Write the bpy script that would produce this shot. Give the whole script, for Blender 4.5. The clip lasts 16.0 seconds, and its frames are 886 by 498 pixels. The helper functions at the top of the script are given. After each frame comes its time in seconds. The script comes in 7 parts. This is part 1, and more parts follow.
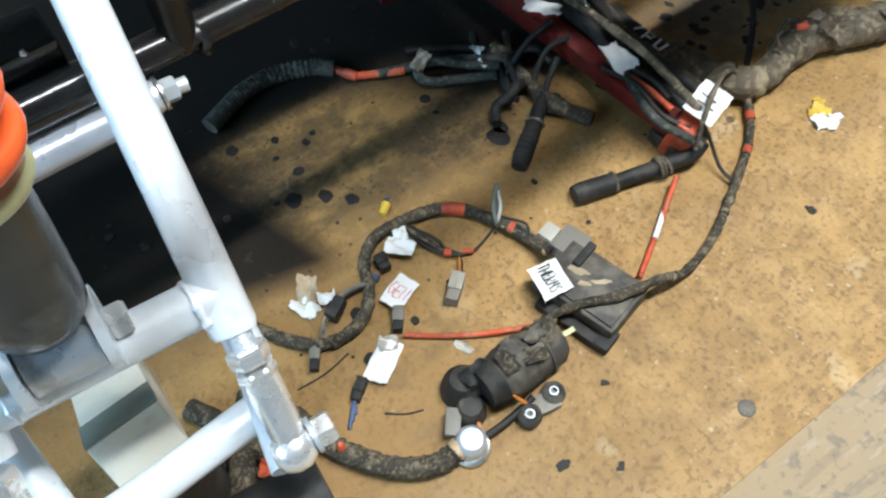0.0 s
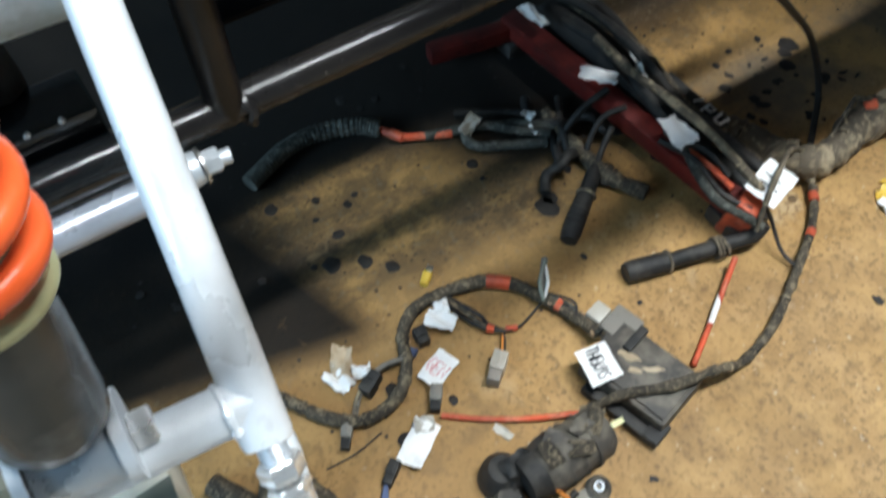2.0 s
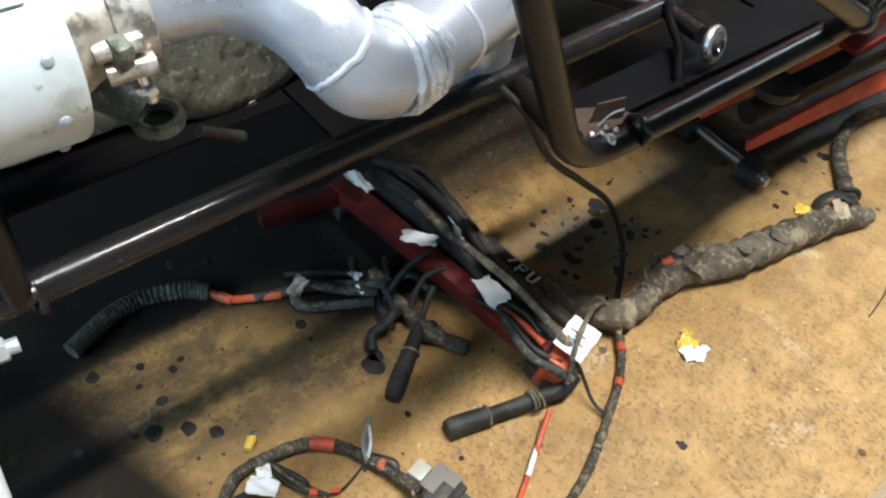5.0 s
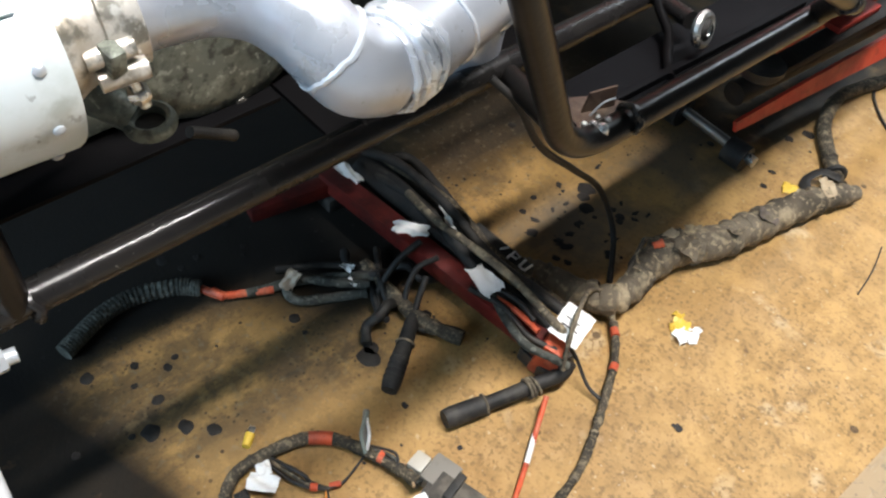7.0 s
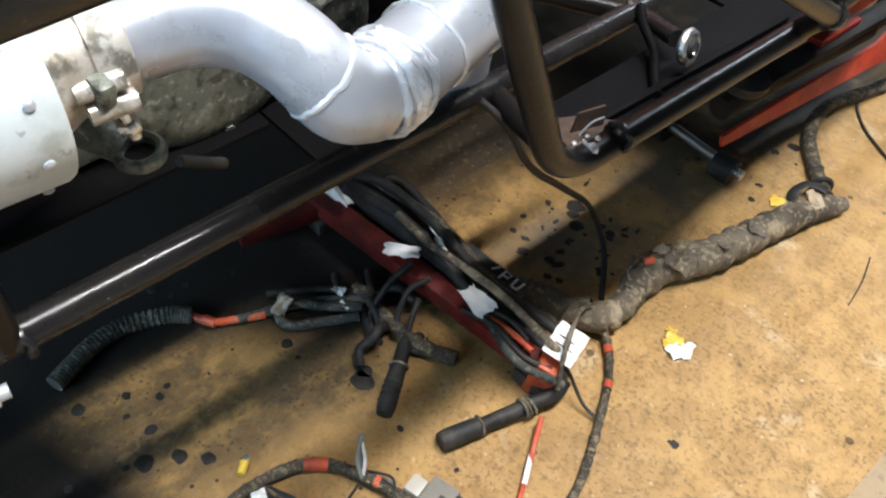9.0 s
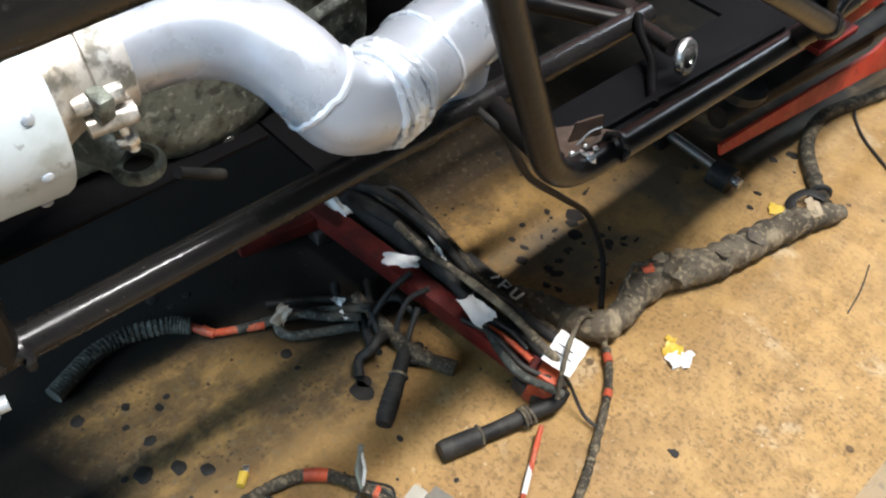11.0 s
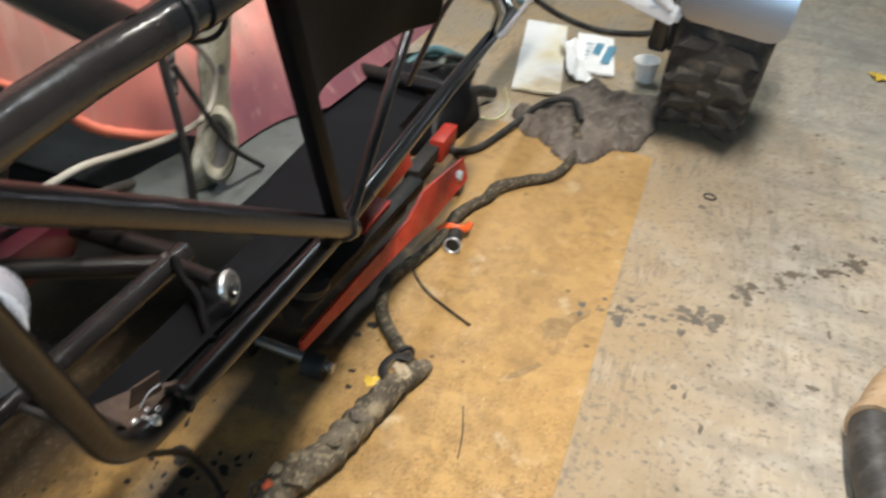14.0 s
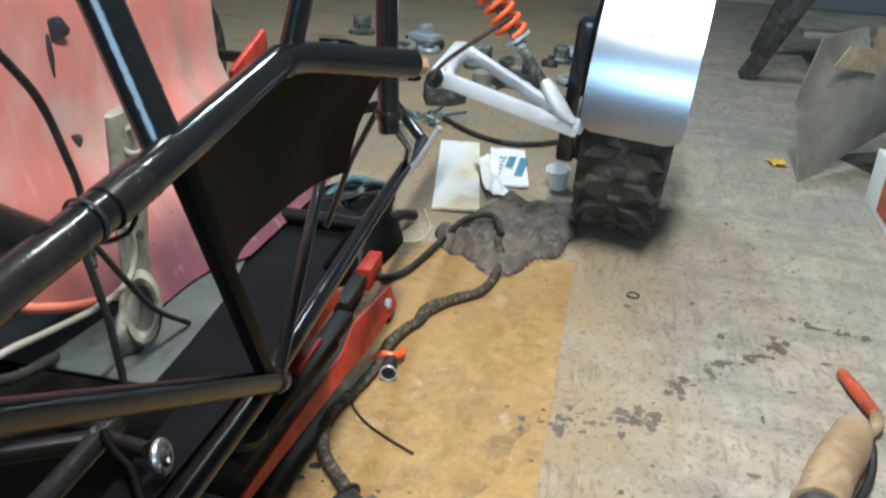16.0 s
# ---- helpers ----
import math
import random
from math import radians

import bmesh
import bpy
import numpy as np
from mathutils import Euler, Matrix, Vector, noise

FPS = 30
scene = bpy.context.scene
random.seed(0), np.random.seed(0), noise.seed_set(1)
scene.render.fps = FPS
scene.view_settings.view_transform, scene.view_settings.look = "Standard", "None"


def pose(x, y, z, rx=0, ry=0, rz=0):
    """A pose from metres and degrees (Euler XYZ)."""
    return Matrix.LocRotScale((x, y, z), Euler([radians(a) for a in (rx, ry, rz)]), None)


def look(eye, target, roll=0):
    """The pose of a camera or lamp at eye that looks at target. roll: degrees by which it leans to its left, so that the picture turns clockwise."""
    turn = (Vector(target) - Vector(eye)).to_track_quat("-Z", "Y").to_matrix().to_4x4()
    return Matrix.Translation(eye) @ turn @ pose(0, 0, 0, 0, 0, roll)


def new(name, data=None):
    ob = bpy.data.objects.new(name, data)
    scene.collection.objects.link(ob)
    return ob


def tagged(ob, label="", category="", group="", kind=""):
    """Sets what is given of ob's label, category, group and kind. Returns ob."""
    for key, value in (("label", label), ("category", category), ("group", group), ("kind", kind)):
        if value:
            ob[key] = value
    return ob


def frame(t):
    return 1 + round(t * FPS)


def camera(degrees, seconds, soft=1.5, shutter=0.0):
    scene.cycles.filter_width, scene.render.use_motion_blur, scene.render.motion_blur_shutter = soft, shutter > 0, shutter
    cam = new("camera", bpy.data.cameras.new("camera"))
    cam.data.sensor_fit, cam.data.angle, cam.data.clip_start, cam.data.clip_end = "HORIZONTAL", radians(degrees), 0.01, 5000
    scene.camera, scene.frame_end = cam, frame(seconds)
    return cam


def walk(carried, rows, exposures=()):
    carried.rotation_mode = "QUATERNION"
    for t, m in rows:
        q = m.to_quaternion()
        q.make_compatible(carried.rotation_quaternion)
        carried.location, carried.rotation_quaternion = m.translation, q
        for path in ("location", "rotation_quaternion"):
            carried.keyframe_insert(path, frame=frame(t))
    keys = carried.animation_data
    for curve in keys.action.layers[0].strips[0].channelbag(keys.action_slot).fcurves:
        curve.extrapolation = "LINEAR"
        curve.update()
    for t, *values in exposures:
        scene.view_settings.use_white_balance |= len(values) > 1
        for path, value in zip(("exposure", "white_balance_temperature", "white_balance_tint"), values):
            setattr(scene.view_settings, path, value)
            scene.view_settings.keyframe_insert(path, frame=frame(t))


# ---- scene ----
cam = camera(53.9, 16.0, 2.2, 0.5)
PATH = [
    (0, (0.0, 0.0, 0.754), (-0.83, 0.604, -0.962), -0.4),
    (0.5, (0.0, 0.004, 0.741), (-0.857, 0.533, -0.987), -3.9),
    (1, (-0.016, 0.006, 0.738), (-0.924, 0.498, -0.975), -6.2),
    (1.5, (-0.024, 0.007, 0.733), (-0.907, 0.516, -0.988), -3.8),
    (2, (-0.047, 0.016, 0.737), (-0.98, 0.61, -0.929), -0.8),
    (2.5, (-0.062, 0.033, 0.754), (-1.067, 0.716, -0.835), 0.8),
    (3, (-0.055, 0.043, 0.766), (-1.044, 0.769, -0.813), 2.4),
    (3.5, (-0.043, 0.054, 0.774), (-1.051, 0.85, -0.759), 3.6),
    (4, (-0.029, 0.066, 0.786), (-1.042, 0.937, -0.703), 5.0),
    (4.2, (-0.018, 0.065, 0.782), (-1.018, 0.987, -0.685), 6.3),
    (6.3, (-0.022, 0.066, 0.786), (-0.957, 1.005, -0.712), 6.4),
    (6.5, (-0.024, 0.064, 0.789), (-0.961, 0.991, -0.715), 5.0),
    (7, (-0.032, 0.063, 0.788), (-0.947, 1.019, -0.712), 7.0),
    (7.5, (-0.034, 0.064, 0.79), (-0.943, 1.049, -0.695), 7.4),
    (8, (-0.038, 0.063, 0.791), (-0.94, 1.071, -0.682), 7.9),
    (8.5, (-0.037, 0.062, 0.789), (-0.955, 1.055, -0.684), 6.7),
    (9, (-0.038, 0.063, 0.79), (-0.957, 1.057, -0.682), 6.4),
    (9.5, (-0.038, 0.064, 0.791), (-0.97, 1.057, -0.674), 6.1),
    (12, (-0.037, 0.064, 0.792), (-0.955, 1.092, -0.656), 5.9),
    (12.5, (-0.014, 0.085, 0.806), (-0.772, 1.315, -0.577), 9.0),
    (13, (-0.007, 0.091, 0.82), (-0.622, 1.502, -0.457), 10.6),
    (13.5, (-0.006, 0.102, 0.83), (-0.564, 1.604, -0.367), 9.8),
    (14, (-0.009, 0.117, 0.843), (-0.421, 1.749, -0.238), 7.9),
    (14.5, (-0.005, 0.117, 0.851), (-0.339, 1.826, -0.133), 6.5),
    (15, (-0.005, 0.12, 0.855), (-0.337, 1.849, -0.094), 4.2),
    (15.5, (-0.004, 0.119, 0.86), (-0.334, 1.861, -0.066), 3.3),
    (16, (0.003, 0.113, 0.881), (-0.321, 1.894, 0.031), 3.6),
]
TINTS = [(0, 0.11, 6100, 8), (0.6, -0.01, 6100, 8), (2, -0.06, 6050, 8), (3.5, 0.05, 6100, 8), (6.5, 0.23, 6650, 14), (9.5, 0.22, 6450, 14), (12.5, 0.17, 6750, 14), (13.5, 0.10, 7100, 15), (14.5, 0.03, 6600, 11), (15.5, 0, 6150, 8), (16, 0, 6150, 8)]
walk(cam, [(t, look(eye, target, roll)) for t, eye, target, roll in PATH], TINTS)


# ---- world and light ----
world = bpy.data.worlds.new("workshop_air")
scene.world = world
world.use_nodes = True
world.node_tree.nodes["Background"].inputs[0].default_value = (0.55, 0.62, 0.72, 1)
world.node_tree.nodes["Background"].inputs[1].default_value = 0.2


def area(name, at, target, sx, sy, watts, colour):
    d = bpy.data.lights.new(name, "AREA")
    d.shape, d.size, d.size_y, d.energy, d.color = "RECTANGLE", sx, sy, watts, colour
    ob = new(name, d)
    ob.matrix_world = look(at, target)
    return ob


area("tube_glow_warm", (0.05, 0.75, 2.40), (0.05, 0.7501, 0), 0.09, 1.5, 98, (0.96, 0.97, 0.94))
area("tube_glow_cool", (-0.75, 3.5, 2.40), (-0.75, 3.5001, 0), 0.10, 1.2, 46, (0.78, 0.92, 1.0))
# Cool daylight from behind the camera, through an added, unseen wide window opening.
area("window_daylight", (-0.4, -2.98, 1.75), (-0.4, 0.0, 1.2), 2.1, 1.25, 105, (0.50, 0.77, 1.0))


# ---- materials ----
class Mat:
    """A Principled material built up from noise layers in metres."""

    def __init__(self, name, rgb, rough=0.5, metal=0.0, spec=0.5):
        self.m = bpy.data.materials.new(name)
        self.m.use_nodes = True
        self.t = self.m.node_tree
        self.b = self.t.nodes["Principled BSDF"]
        self.b.inputs["Roughness"].default_value = rough
        self.b.inputs["Metallic"].default_value = metal
        self.b.inputs["Specular IOR Level"].default_value = spec
        self.b.inputs["Base Color"].default_value = (*rgb, 1)
        self.co = self.t.nodes.new("ShaderNodeTexCoord").outputs["Object"]
        self.col = None
        self.rgb = rgb
        self.height = None

    def node(self, kind, **values):
        n = self.t.nodes.new(kind)
        for k, v in values.items():
            n.inputs[k].default_value = v
        return n

    def noise(self, scale, lo, hi, detail=4.0, stretch=None, rough=0.55):
        """A mask from 0 to 1 between two noise levels."""
        n = self.node("ShaderNodeTexNoise", Scale=scale, Detail=detail, Roughness=rough)
        source = self.co
        if stretch:
            mp = self.node("ShaderNodeMapping", Scale=stretch)
            self.t.links.new(self.co, mp.inputs[0])
            source = mp.outputs[0]
        self.t.links.new(source, n.inputs["Vector"])
        r = self.node("ShaderNodeMapRange")
        r.inputs["From Min"].default_value, r.inputs["From Max"].default_value = lo, hi
        self.t.links.new(n.outputs[0], r.inputs[0])
        return r.outputs[0]

    def spots(self, scale, radius, soft=0.06):
        """Scattered round specks."""
        n = self.node("ShaderNodeTexVoronoi", Scale=scale)
        self.t.links.new(self.co, n.inputs["Vector"])
        r = self.node("ShaderNodeMapRange")
        r.inputs["From Min"].default_value, r.inputs["From Max"].default_value = radius, radius - soft
        self.t.links.new(n.outputs["Distance"], r.inputs[0])
        return r.outputs[0]

    def band(self, axis, lo, hi):
        """A mask that rises from 0 at lo to 1 at hi along an axis."""
        s = self.t.nodes.new("ShaderNodeSeparateXYZ")
        self.t.links.new(self.co, s.inputs[0])
        r = self.node("ShaderNodeMapRange")
        r.inputs["From Min"].default_value, r.inputs["From Max"].default_value = lo, hi
        self.t.links.new(s.outputs[axis], r.inputs[0])
        return r.outputs[0]

    def slope(self, a, b, soft):
        """A mask that rises to 1 on the left of the line from a to b on the floor."""
        d = Vector((a[1] - b[1], b[0] - a[0], 0)).normalized()
        n = self.node("ShaderNodeVectorMath")
        n.operation = "DOT_PRODUCT"
        n.inputs[1].default_value = d
        self.t.links.new(self.co, n.inputs[0])
        r = self.node("ShaderNodeMapRange")
        c = d.x * a[0] + d.y * a[1]
        r.inputs["From Min"].default_value, r.inputs["From Max"].default_value = c - soft, c + soft
        self.t.links.new(n.outputs["Value"], r.inputs[0])
        return r.outputs[0]

    def times(self, a, b):
        n = self.t.nodes.new("ShaderNodeMath")
        n.operation = "MULTIPLY"
        for slot, v in zip(n.inputs, (a, b)):
            if isinstance(v, (int, float)):
                slot.default_value = v
            else:
                self.t.links.new(v, slot)
        return n.outputs[0]

    def over(self, mask, rgb, amount=1.0):
        """Lay a colour over the rest where the mask is."""
        n = self.t.nodes.new("ShaderNodeMixRGB")
        n.inputs[1].default_value, n.inputs[2].default_value = (*self.rgb, 1), (*rgb, 1)
        self.t.links.new(self.times(mask, amount), n.inputs[0])
        if self.col:
            self.t.links.new(self.col, n.inputs[1])
        self.col = n.outputs[0]
        self.t.links.new(self.col, self.b.inputs["Base Color"])
        return self

    def gloss(self, mask, lo, hi):
        r = self.node("ShaderNodeMapRange")
        r.inputs["To Min"].default_value, r.inputs["To Max"].default_value = lo, hi
        self.t.links.new(mask, r.inputs[0])
        self.t.links.new(r.outputs[0], self.b.inputs["Roughness"])
        return self

    def bump(self, mask, strength, dist=0.002):
        n = self.node("ShaderNodeBump", Strength=strength, Distance=dist)
        self.t.links.new(mask, n.inputs["Height"])
        if self.height:
            self.t.links.new(self.height, n.inputs["Normal"])
        self.height = n.outputs[0]
        self.t.links.new(self.height, self.b.inputs["Normal"])
        return self


def make_board():
    k = Mat("oiled_hardboard", (0.400, 0.240, 0.092), 0.55, 0, 0.2)
    k.over(k.noise(3.2, 0.40, 0.65, 5), (0.40, 0.245, 0.095), 0.8)
    k.over(k.noise(22, 0.46, 0.66, 6), (0.52, 0.335, 0.155), 0.45)
    k.over(k.noise(48, 0.46, 0.64, 7, None, 0.66), (0.22, 0.130, 0.052), 0.68)
    k.over(k.noise(9, 0.48, 0.60, 6, (1, 0.22, 1)), (0.27, 0.160, 0.064), 0.6)
    k.over(k.noise(7, 0.56, 0.70, 6), (0.22, 0.14, 0.07), 0.55)
    k.over(k.noise(2.0, 0.60, 0.72, 6), (0.12, 0.085, 0.05), 0.6)
    k.over(k.noise(14, 0.62, 0.70, 3), (0.66, 0.54, 0.36), 0.5)
    k.over(k.times(k.spots(60, 0.17), k.noise(11, 0.52, 0.60)), (0.07, 0.05, 0.033), 0.5)
    k.over(k.noise(1.6, 0.46, 0.62, 4), (0.48, 0.27, 0.085), 0.45)
    k.over(k.times(k.spots(23, 0.13, 0.03), k.noise(5, 0.50, 0.56)), (0.03, 0.022, 0.018), 0.9)
    near = k.band("Y", 1.35, 0.65)
    k.over(k.times(near, k.noise(170, 0.52, 0.64, 3)), (0.14, 0.090, 0.044), 0.70)
    k.over(k.noise(170, 0.58, 0.70, 3), (0.17, 0.11, 0.055), 0.40)
    k.over(k.times(near, k.noise(95, 0.56, 0.66, 4)), (0.15, 0.095, 0.046), 0.65)
    k.over(k.noise(120, 0.66, 0.74, 2), (0.72, 0.60, 0.42), 0.5)
    # Old oil under the chassis, with its shade and lit gap painted in.
    soil_shade = k.noise(6.5, 0.33, 0.50, 7)
    k.over(k.times(k.times(k.band("X", -0.42, -0.475), k.band("X", -0.585, -0.545)), soil_shade), (0.085, 0.067, 0.043), 0.15)
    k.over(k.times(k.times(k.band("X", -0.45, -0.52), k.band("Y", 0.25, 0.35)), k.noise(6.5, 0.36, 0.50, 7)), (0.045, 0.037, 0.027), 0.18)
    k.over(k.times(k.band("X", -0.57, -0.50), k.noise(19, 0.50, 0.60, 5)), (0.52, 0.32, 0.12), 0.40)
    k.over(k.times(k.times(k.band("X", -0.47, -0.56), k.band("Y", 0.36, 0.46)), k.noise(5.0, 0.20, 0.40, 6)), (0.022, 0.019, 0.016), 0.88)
    # Paler ochre painted along the sill to make up for weak light.
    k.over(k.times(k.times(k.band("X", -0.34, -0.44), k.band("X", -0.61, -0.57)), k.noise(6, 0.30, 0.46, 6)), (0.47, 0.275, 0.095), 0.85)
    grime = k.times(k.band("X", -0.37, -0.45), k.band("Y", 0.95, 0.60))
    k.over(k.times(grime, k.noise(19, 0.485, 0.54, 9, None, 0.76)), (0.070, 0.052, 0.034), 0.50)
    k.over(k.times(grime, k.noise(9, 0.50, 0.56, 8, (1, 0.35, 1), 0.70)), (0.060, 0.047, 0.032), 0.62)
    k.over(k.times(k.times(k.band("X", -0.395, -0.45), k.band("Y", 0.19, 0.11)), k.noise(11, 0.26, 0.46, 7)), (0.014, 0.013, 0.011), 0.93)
    # Patchy darker brown towards the near end, and browner past mid-board.
    k.over(k.times(k.band("Y", 0.85, 0.15), k.noise(4.5, 0.36, 0.60, 7)), (0.265, 0.155, 0.058), 0.72)
    k.over(k.times(k.band("Y", 0.8, 1.5), k.noise(3.5, 0.30, 0.60, 6, (1, 0.4, 1))), (0.37, 0.225, 0.092), 0.6)
    k.over(k.times(k.noise(30, 0.52, 0.64, 6), k.noise(3.0, 0.45, 0.58, 3)), (0.18, 0.115, 0.052), 0.5)
    k.over(k.times(k.spots(38, 0.045, 0.02), k.noise(8, 0.52, 0.58)), (0.70, 0.64, 0.54), 0.7)
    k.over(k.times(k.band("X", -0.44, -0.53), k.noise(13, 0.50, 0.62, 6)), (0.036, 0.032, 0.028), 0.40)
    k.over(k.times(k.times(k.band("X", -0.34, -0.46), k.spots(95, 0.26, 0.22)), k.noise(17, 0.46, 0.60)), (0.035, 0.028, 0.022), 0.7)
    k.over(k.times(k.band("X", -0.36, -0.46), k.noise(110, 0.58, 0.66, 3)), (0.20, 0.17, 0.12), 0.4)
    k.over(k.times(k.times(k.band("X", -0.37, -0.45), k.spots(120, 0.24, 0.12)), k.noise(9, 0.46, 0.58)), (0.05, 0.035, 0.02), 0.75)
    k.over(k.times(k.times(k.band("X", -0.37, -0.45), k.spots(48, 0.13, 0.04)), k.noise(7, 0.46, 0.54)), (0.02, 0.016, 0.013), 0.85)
    # Greyer strip beside the hoop's lower rail.
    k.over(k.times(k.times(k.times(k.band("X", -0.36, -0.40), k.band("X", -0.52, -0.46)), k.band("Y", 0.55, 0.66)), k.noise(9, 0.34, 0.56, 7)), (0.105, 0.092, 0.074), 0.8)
    # Black for soaked oil and the deep shade under the belly pan.
    oil_shade = k.band("Y", 0.63, 0.54)
    k.over(k.times(k.times(k.band("X", -0.580, -0.635), oil_shade), k.noise(7.0, 0.10, 0.34, 7)), (0.014, 0.0125, 0.011), 0.96)
    k.over(k.times(k.times(k.times(k.band("X", -0.440, -0.52), k.band("Y", 0.34, 0.43)), oil_shade), k.noise(7.0, 0.14, 0.36, 7)), (0.016, 0.0140, 0.012), 0.94)
    # Soot and rail shade painted along the sill; engine oil in the pool.
    soot_shade = k.times(k.slope((-0.515, 0.09), (-0.415, 0.43), 0.030), k.slope((-0.475, 0.43), (-0.585, 0.09), 0.030))
    k.over(k.times(k.times(soot_shade, k.band("Y", 0.52, 0.40)), k.noise(24, 0.38, 0.56, 8, (1, 0.6, 1), 0.72)), (0.036, 0.030, 0.023), 0.74)
    k.over(k.times(soot_shade, k.noise(70, 0.55, 0.64, 4)), (0.26, 0.18, 0.09), 0.45)
    # More of that oil and under-chassis shade, cut along slanting lines.
    k.over(k.times(k.times(k.slope((-0.628, 0.10), (-0.612, 0.29), 0.020), oil_shade), k.noise(12, 0.22, 0.42, 7)), (0.016, 0.0140, 0.012), 0.93)
    k.over(k.times(k.times(k.times(k.slope((-0.600, 0.30), (-0.520, 0.40), 0.028), k.band("X", -0.45, -0.52)), oil_shade), k.noise(12, 0.24, 0.42, 7)), (0.017, 0.015, 0.013), 0.90)
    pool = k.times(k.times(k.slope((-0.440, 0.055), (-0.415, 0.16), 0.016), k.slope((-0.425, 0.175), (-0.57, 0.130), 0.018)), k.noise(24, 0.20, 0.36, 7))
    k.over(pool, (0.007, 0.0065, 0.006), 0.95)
    # Near-black patch painted for the shade between rail and jack.
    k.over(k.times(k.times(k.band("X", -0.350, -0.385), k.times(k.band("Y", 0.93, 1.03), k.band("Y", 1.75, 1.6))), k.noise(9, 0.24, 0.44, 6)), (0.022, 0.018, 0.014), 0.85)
    k.gloss(k.noise(9, 0.35, 0.7), 0.42, 0.68)
    k.bump(k.noise(260, 0.3, 0.7, 3), 0.25, 0.0008).bump(k.noise(30, 0.3, 0.7, 4), 0.15, 0.0015)
    return k.m


def make_concrete():
    k = Mat("brushed_concrete", (0.42, 0.345, 0.255), 0.8, 0, 0.3)
    k.over(k.noise(1.7, 0.40, 0.62, 6), (0.31, 0.295, 0.26), 0.8)
    k.over(k.noise(30, 0.45, 0.68, 6, (1, 0.16, 1)), (0.27, 0.24, 0.20), 0.45)
    k.over(k.noise(14, 0.50, 0.64, 6, (0.10, 1, 1)), (0.24, 0.225, 0.195), 0.55)
    k.over(k.noise(16, 0.50, 0.70, 5), (0.50, 0.47, 0.41), 0.45)
    k.over(k.noise(4.5, 0.54, 0.68, 7), (0.19, 0.175, 0.15), 0.6)
    k.over(k.times(k.band("X", 0.42, 0.05), k.noise(6, 0.50, 0.62, 6)), (0.22, 0.165, 0.10), 0.5)
    k.over(k.times(k.times(k.band("Y", 2.40, 2.85), k.band("X", 0.16, 0.02)), k.noise(2.2, 0.28, 0.48, 6)), (0.115, 0.098, 0.076), 0.9)
    k.over(k.times(k.band("X", 0.30, 0.02), k.noise(3.5, 0.26, 0.46, 6)), (0.34, 0.240, 0.135), 0.85)
    k.over(k.noise(90, 0.54, 0.66, 4), (0.14, 0.13, 0.11), 0.6)
    k.over(k.times(k.noise(95, 0.52, 0.62, 5, (1, 0.14, 1)), k.noise(3.2, 0.46, 0.58, 4)), (0.13, 0.115, 0.095), 0.42)
    k.over(k.noise(130, 0.60, 0.68, 4, (1, 0.25, 1)), (0.52, 0.48, 0.41), 0.20)
    k.over(k.times(k.band("Y", 1.7, 2.3), k.noise(5, 0.44, 0.58, 6)), (0.21, 0.215, 0.19), 0.35)
    k.over(k.spots(42, 0.10), (0.10, 0.09, 0.08), 0.6)
    k.over(k.times(k.spots(17, 0.16, 0.10), k.noise(3, 0.48, 0.56)), (0.14, 0.125, 0.105), 0.55)
    k.bump(k.noise(60, 0.3, 0.7, 5, (1, 0.12, 1)), 0.3, 0.002).bump(k.noise(300, 0.3, 0.7, 2), 0.2, 0.0008)
    return k.m


def make_black_paint(name="black_gloss_paint", dust=0.75, base=(0.012, 0.011, 0.011), sheen=0.17):
    k = Mat(name, base, 0.22, 0, 0.32)
    k.over(k.noise(24, 0.45, 0.68, 6), (0.018, 0.0165, 0.0155), dust)
    k.over(k.noise(7, 0.52, 0.68, 4), (0.016, 0.014, 0.0125), dust)
    k.over(k.times(k.spots(150, 0.13), k.noise(20, 0.5, 0.6)), (0.22, 0.20, 0.18), 0.6 * dust)
    k.gloss(k.noise(30, 0.35, 0.68, 5), sheen, sheen + 0.02 + 0.18 * dust)
    k.bump(k.noise(140, 0.3, 0.7, 3), 0.12, 0.0008)
    return k.m


def make_silver(name="silver_paint", base=(0.74, 0.77, 0.82), rough=0.36, metal=0.12, dirt=0.18):
    k = Mat(name, base, rough, metal)
    k.over(k.noise(16, 0.50, 0.70, 6), tuple(c * 0.72 for c in base), 0.7)
    k.over(k.noise(60, 0.62, 0.72, 4), (0.20, 0.18, 0.16), dirt)
    k.over(k.spots(85, 0.12), (0.16, 0.15, 0.14), dirt)
    k.gloss(k.noise(26, 0.35, 0.68, 5), rough - 0.08, rough + 0.16)
    k.bump(k.noise(220, 0.3, 0.7, 3), 0.08, 0.0006)
    return k.m


def make_dirty(name, base, dark, light, rough=0.7, metal=0.0, scale=30.0, relief=0.3):
    """A worn surface with darker grime and paler dust."""
    k = Mat(name, base, rough, metal, 0.35)
    k.over(k.noise(scale * 0.35, 0.42, 0.66, 5), dark, 0.75)
    k.over(k.noise(scale, 0.48, 0.68, 6), light, 0.5)
    k.over(k.noise(scale * 3.1, 0.55, 0.70, 4), dark, 0.5)
    k.bump(k.noise(scale * 5, 0.3, 0.7, 4), relief, 0.001)
    return k.m


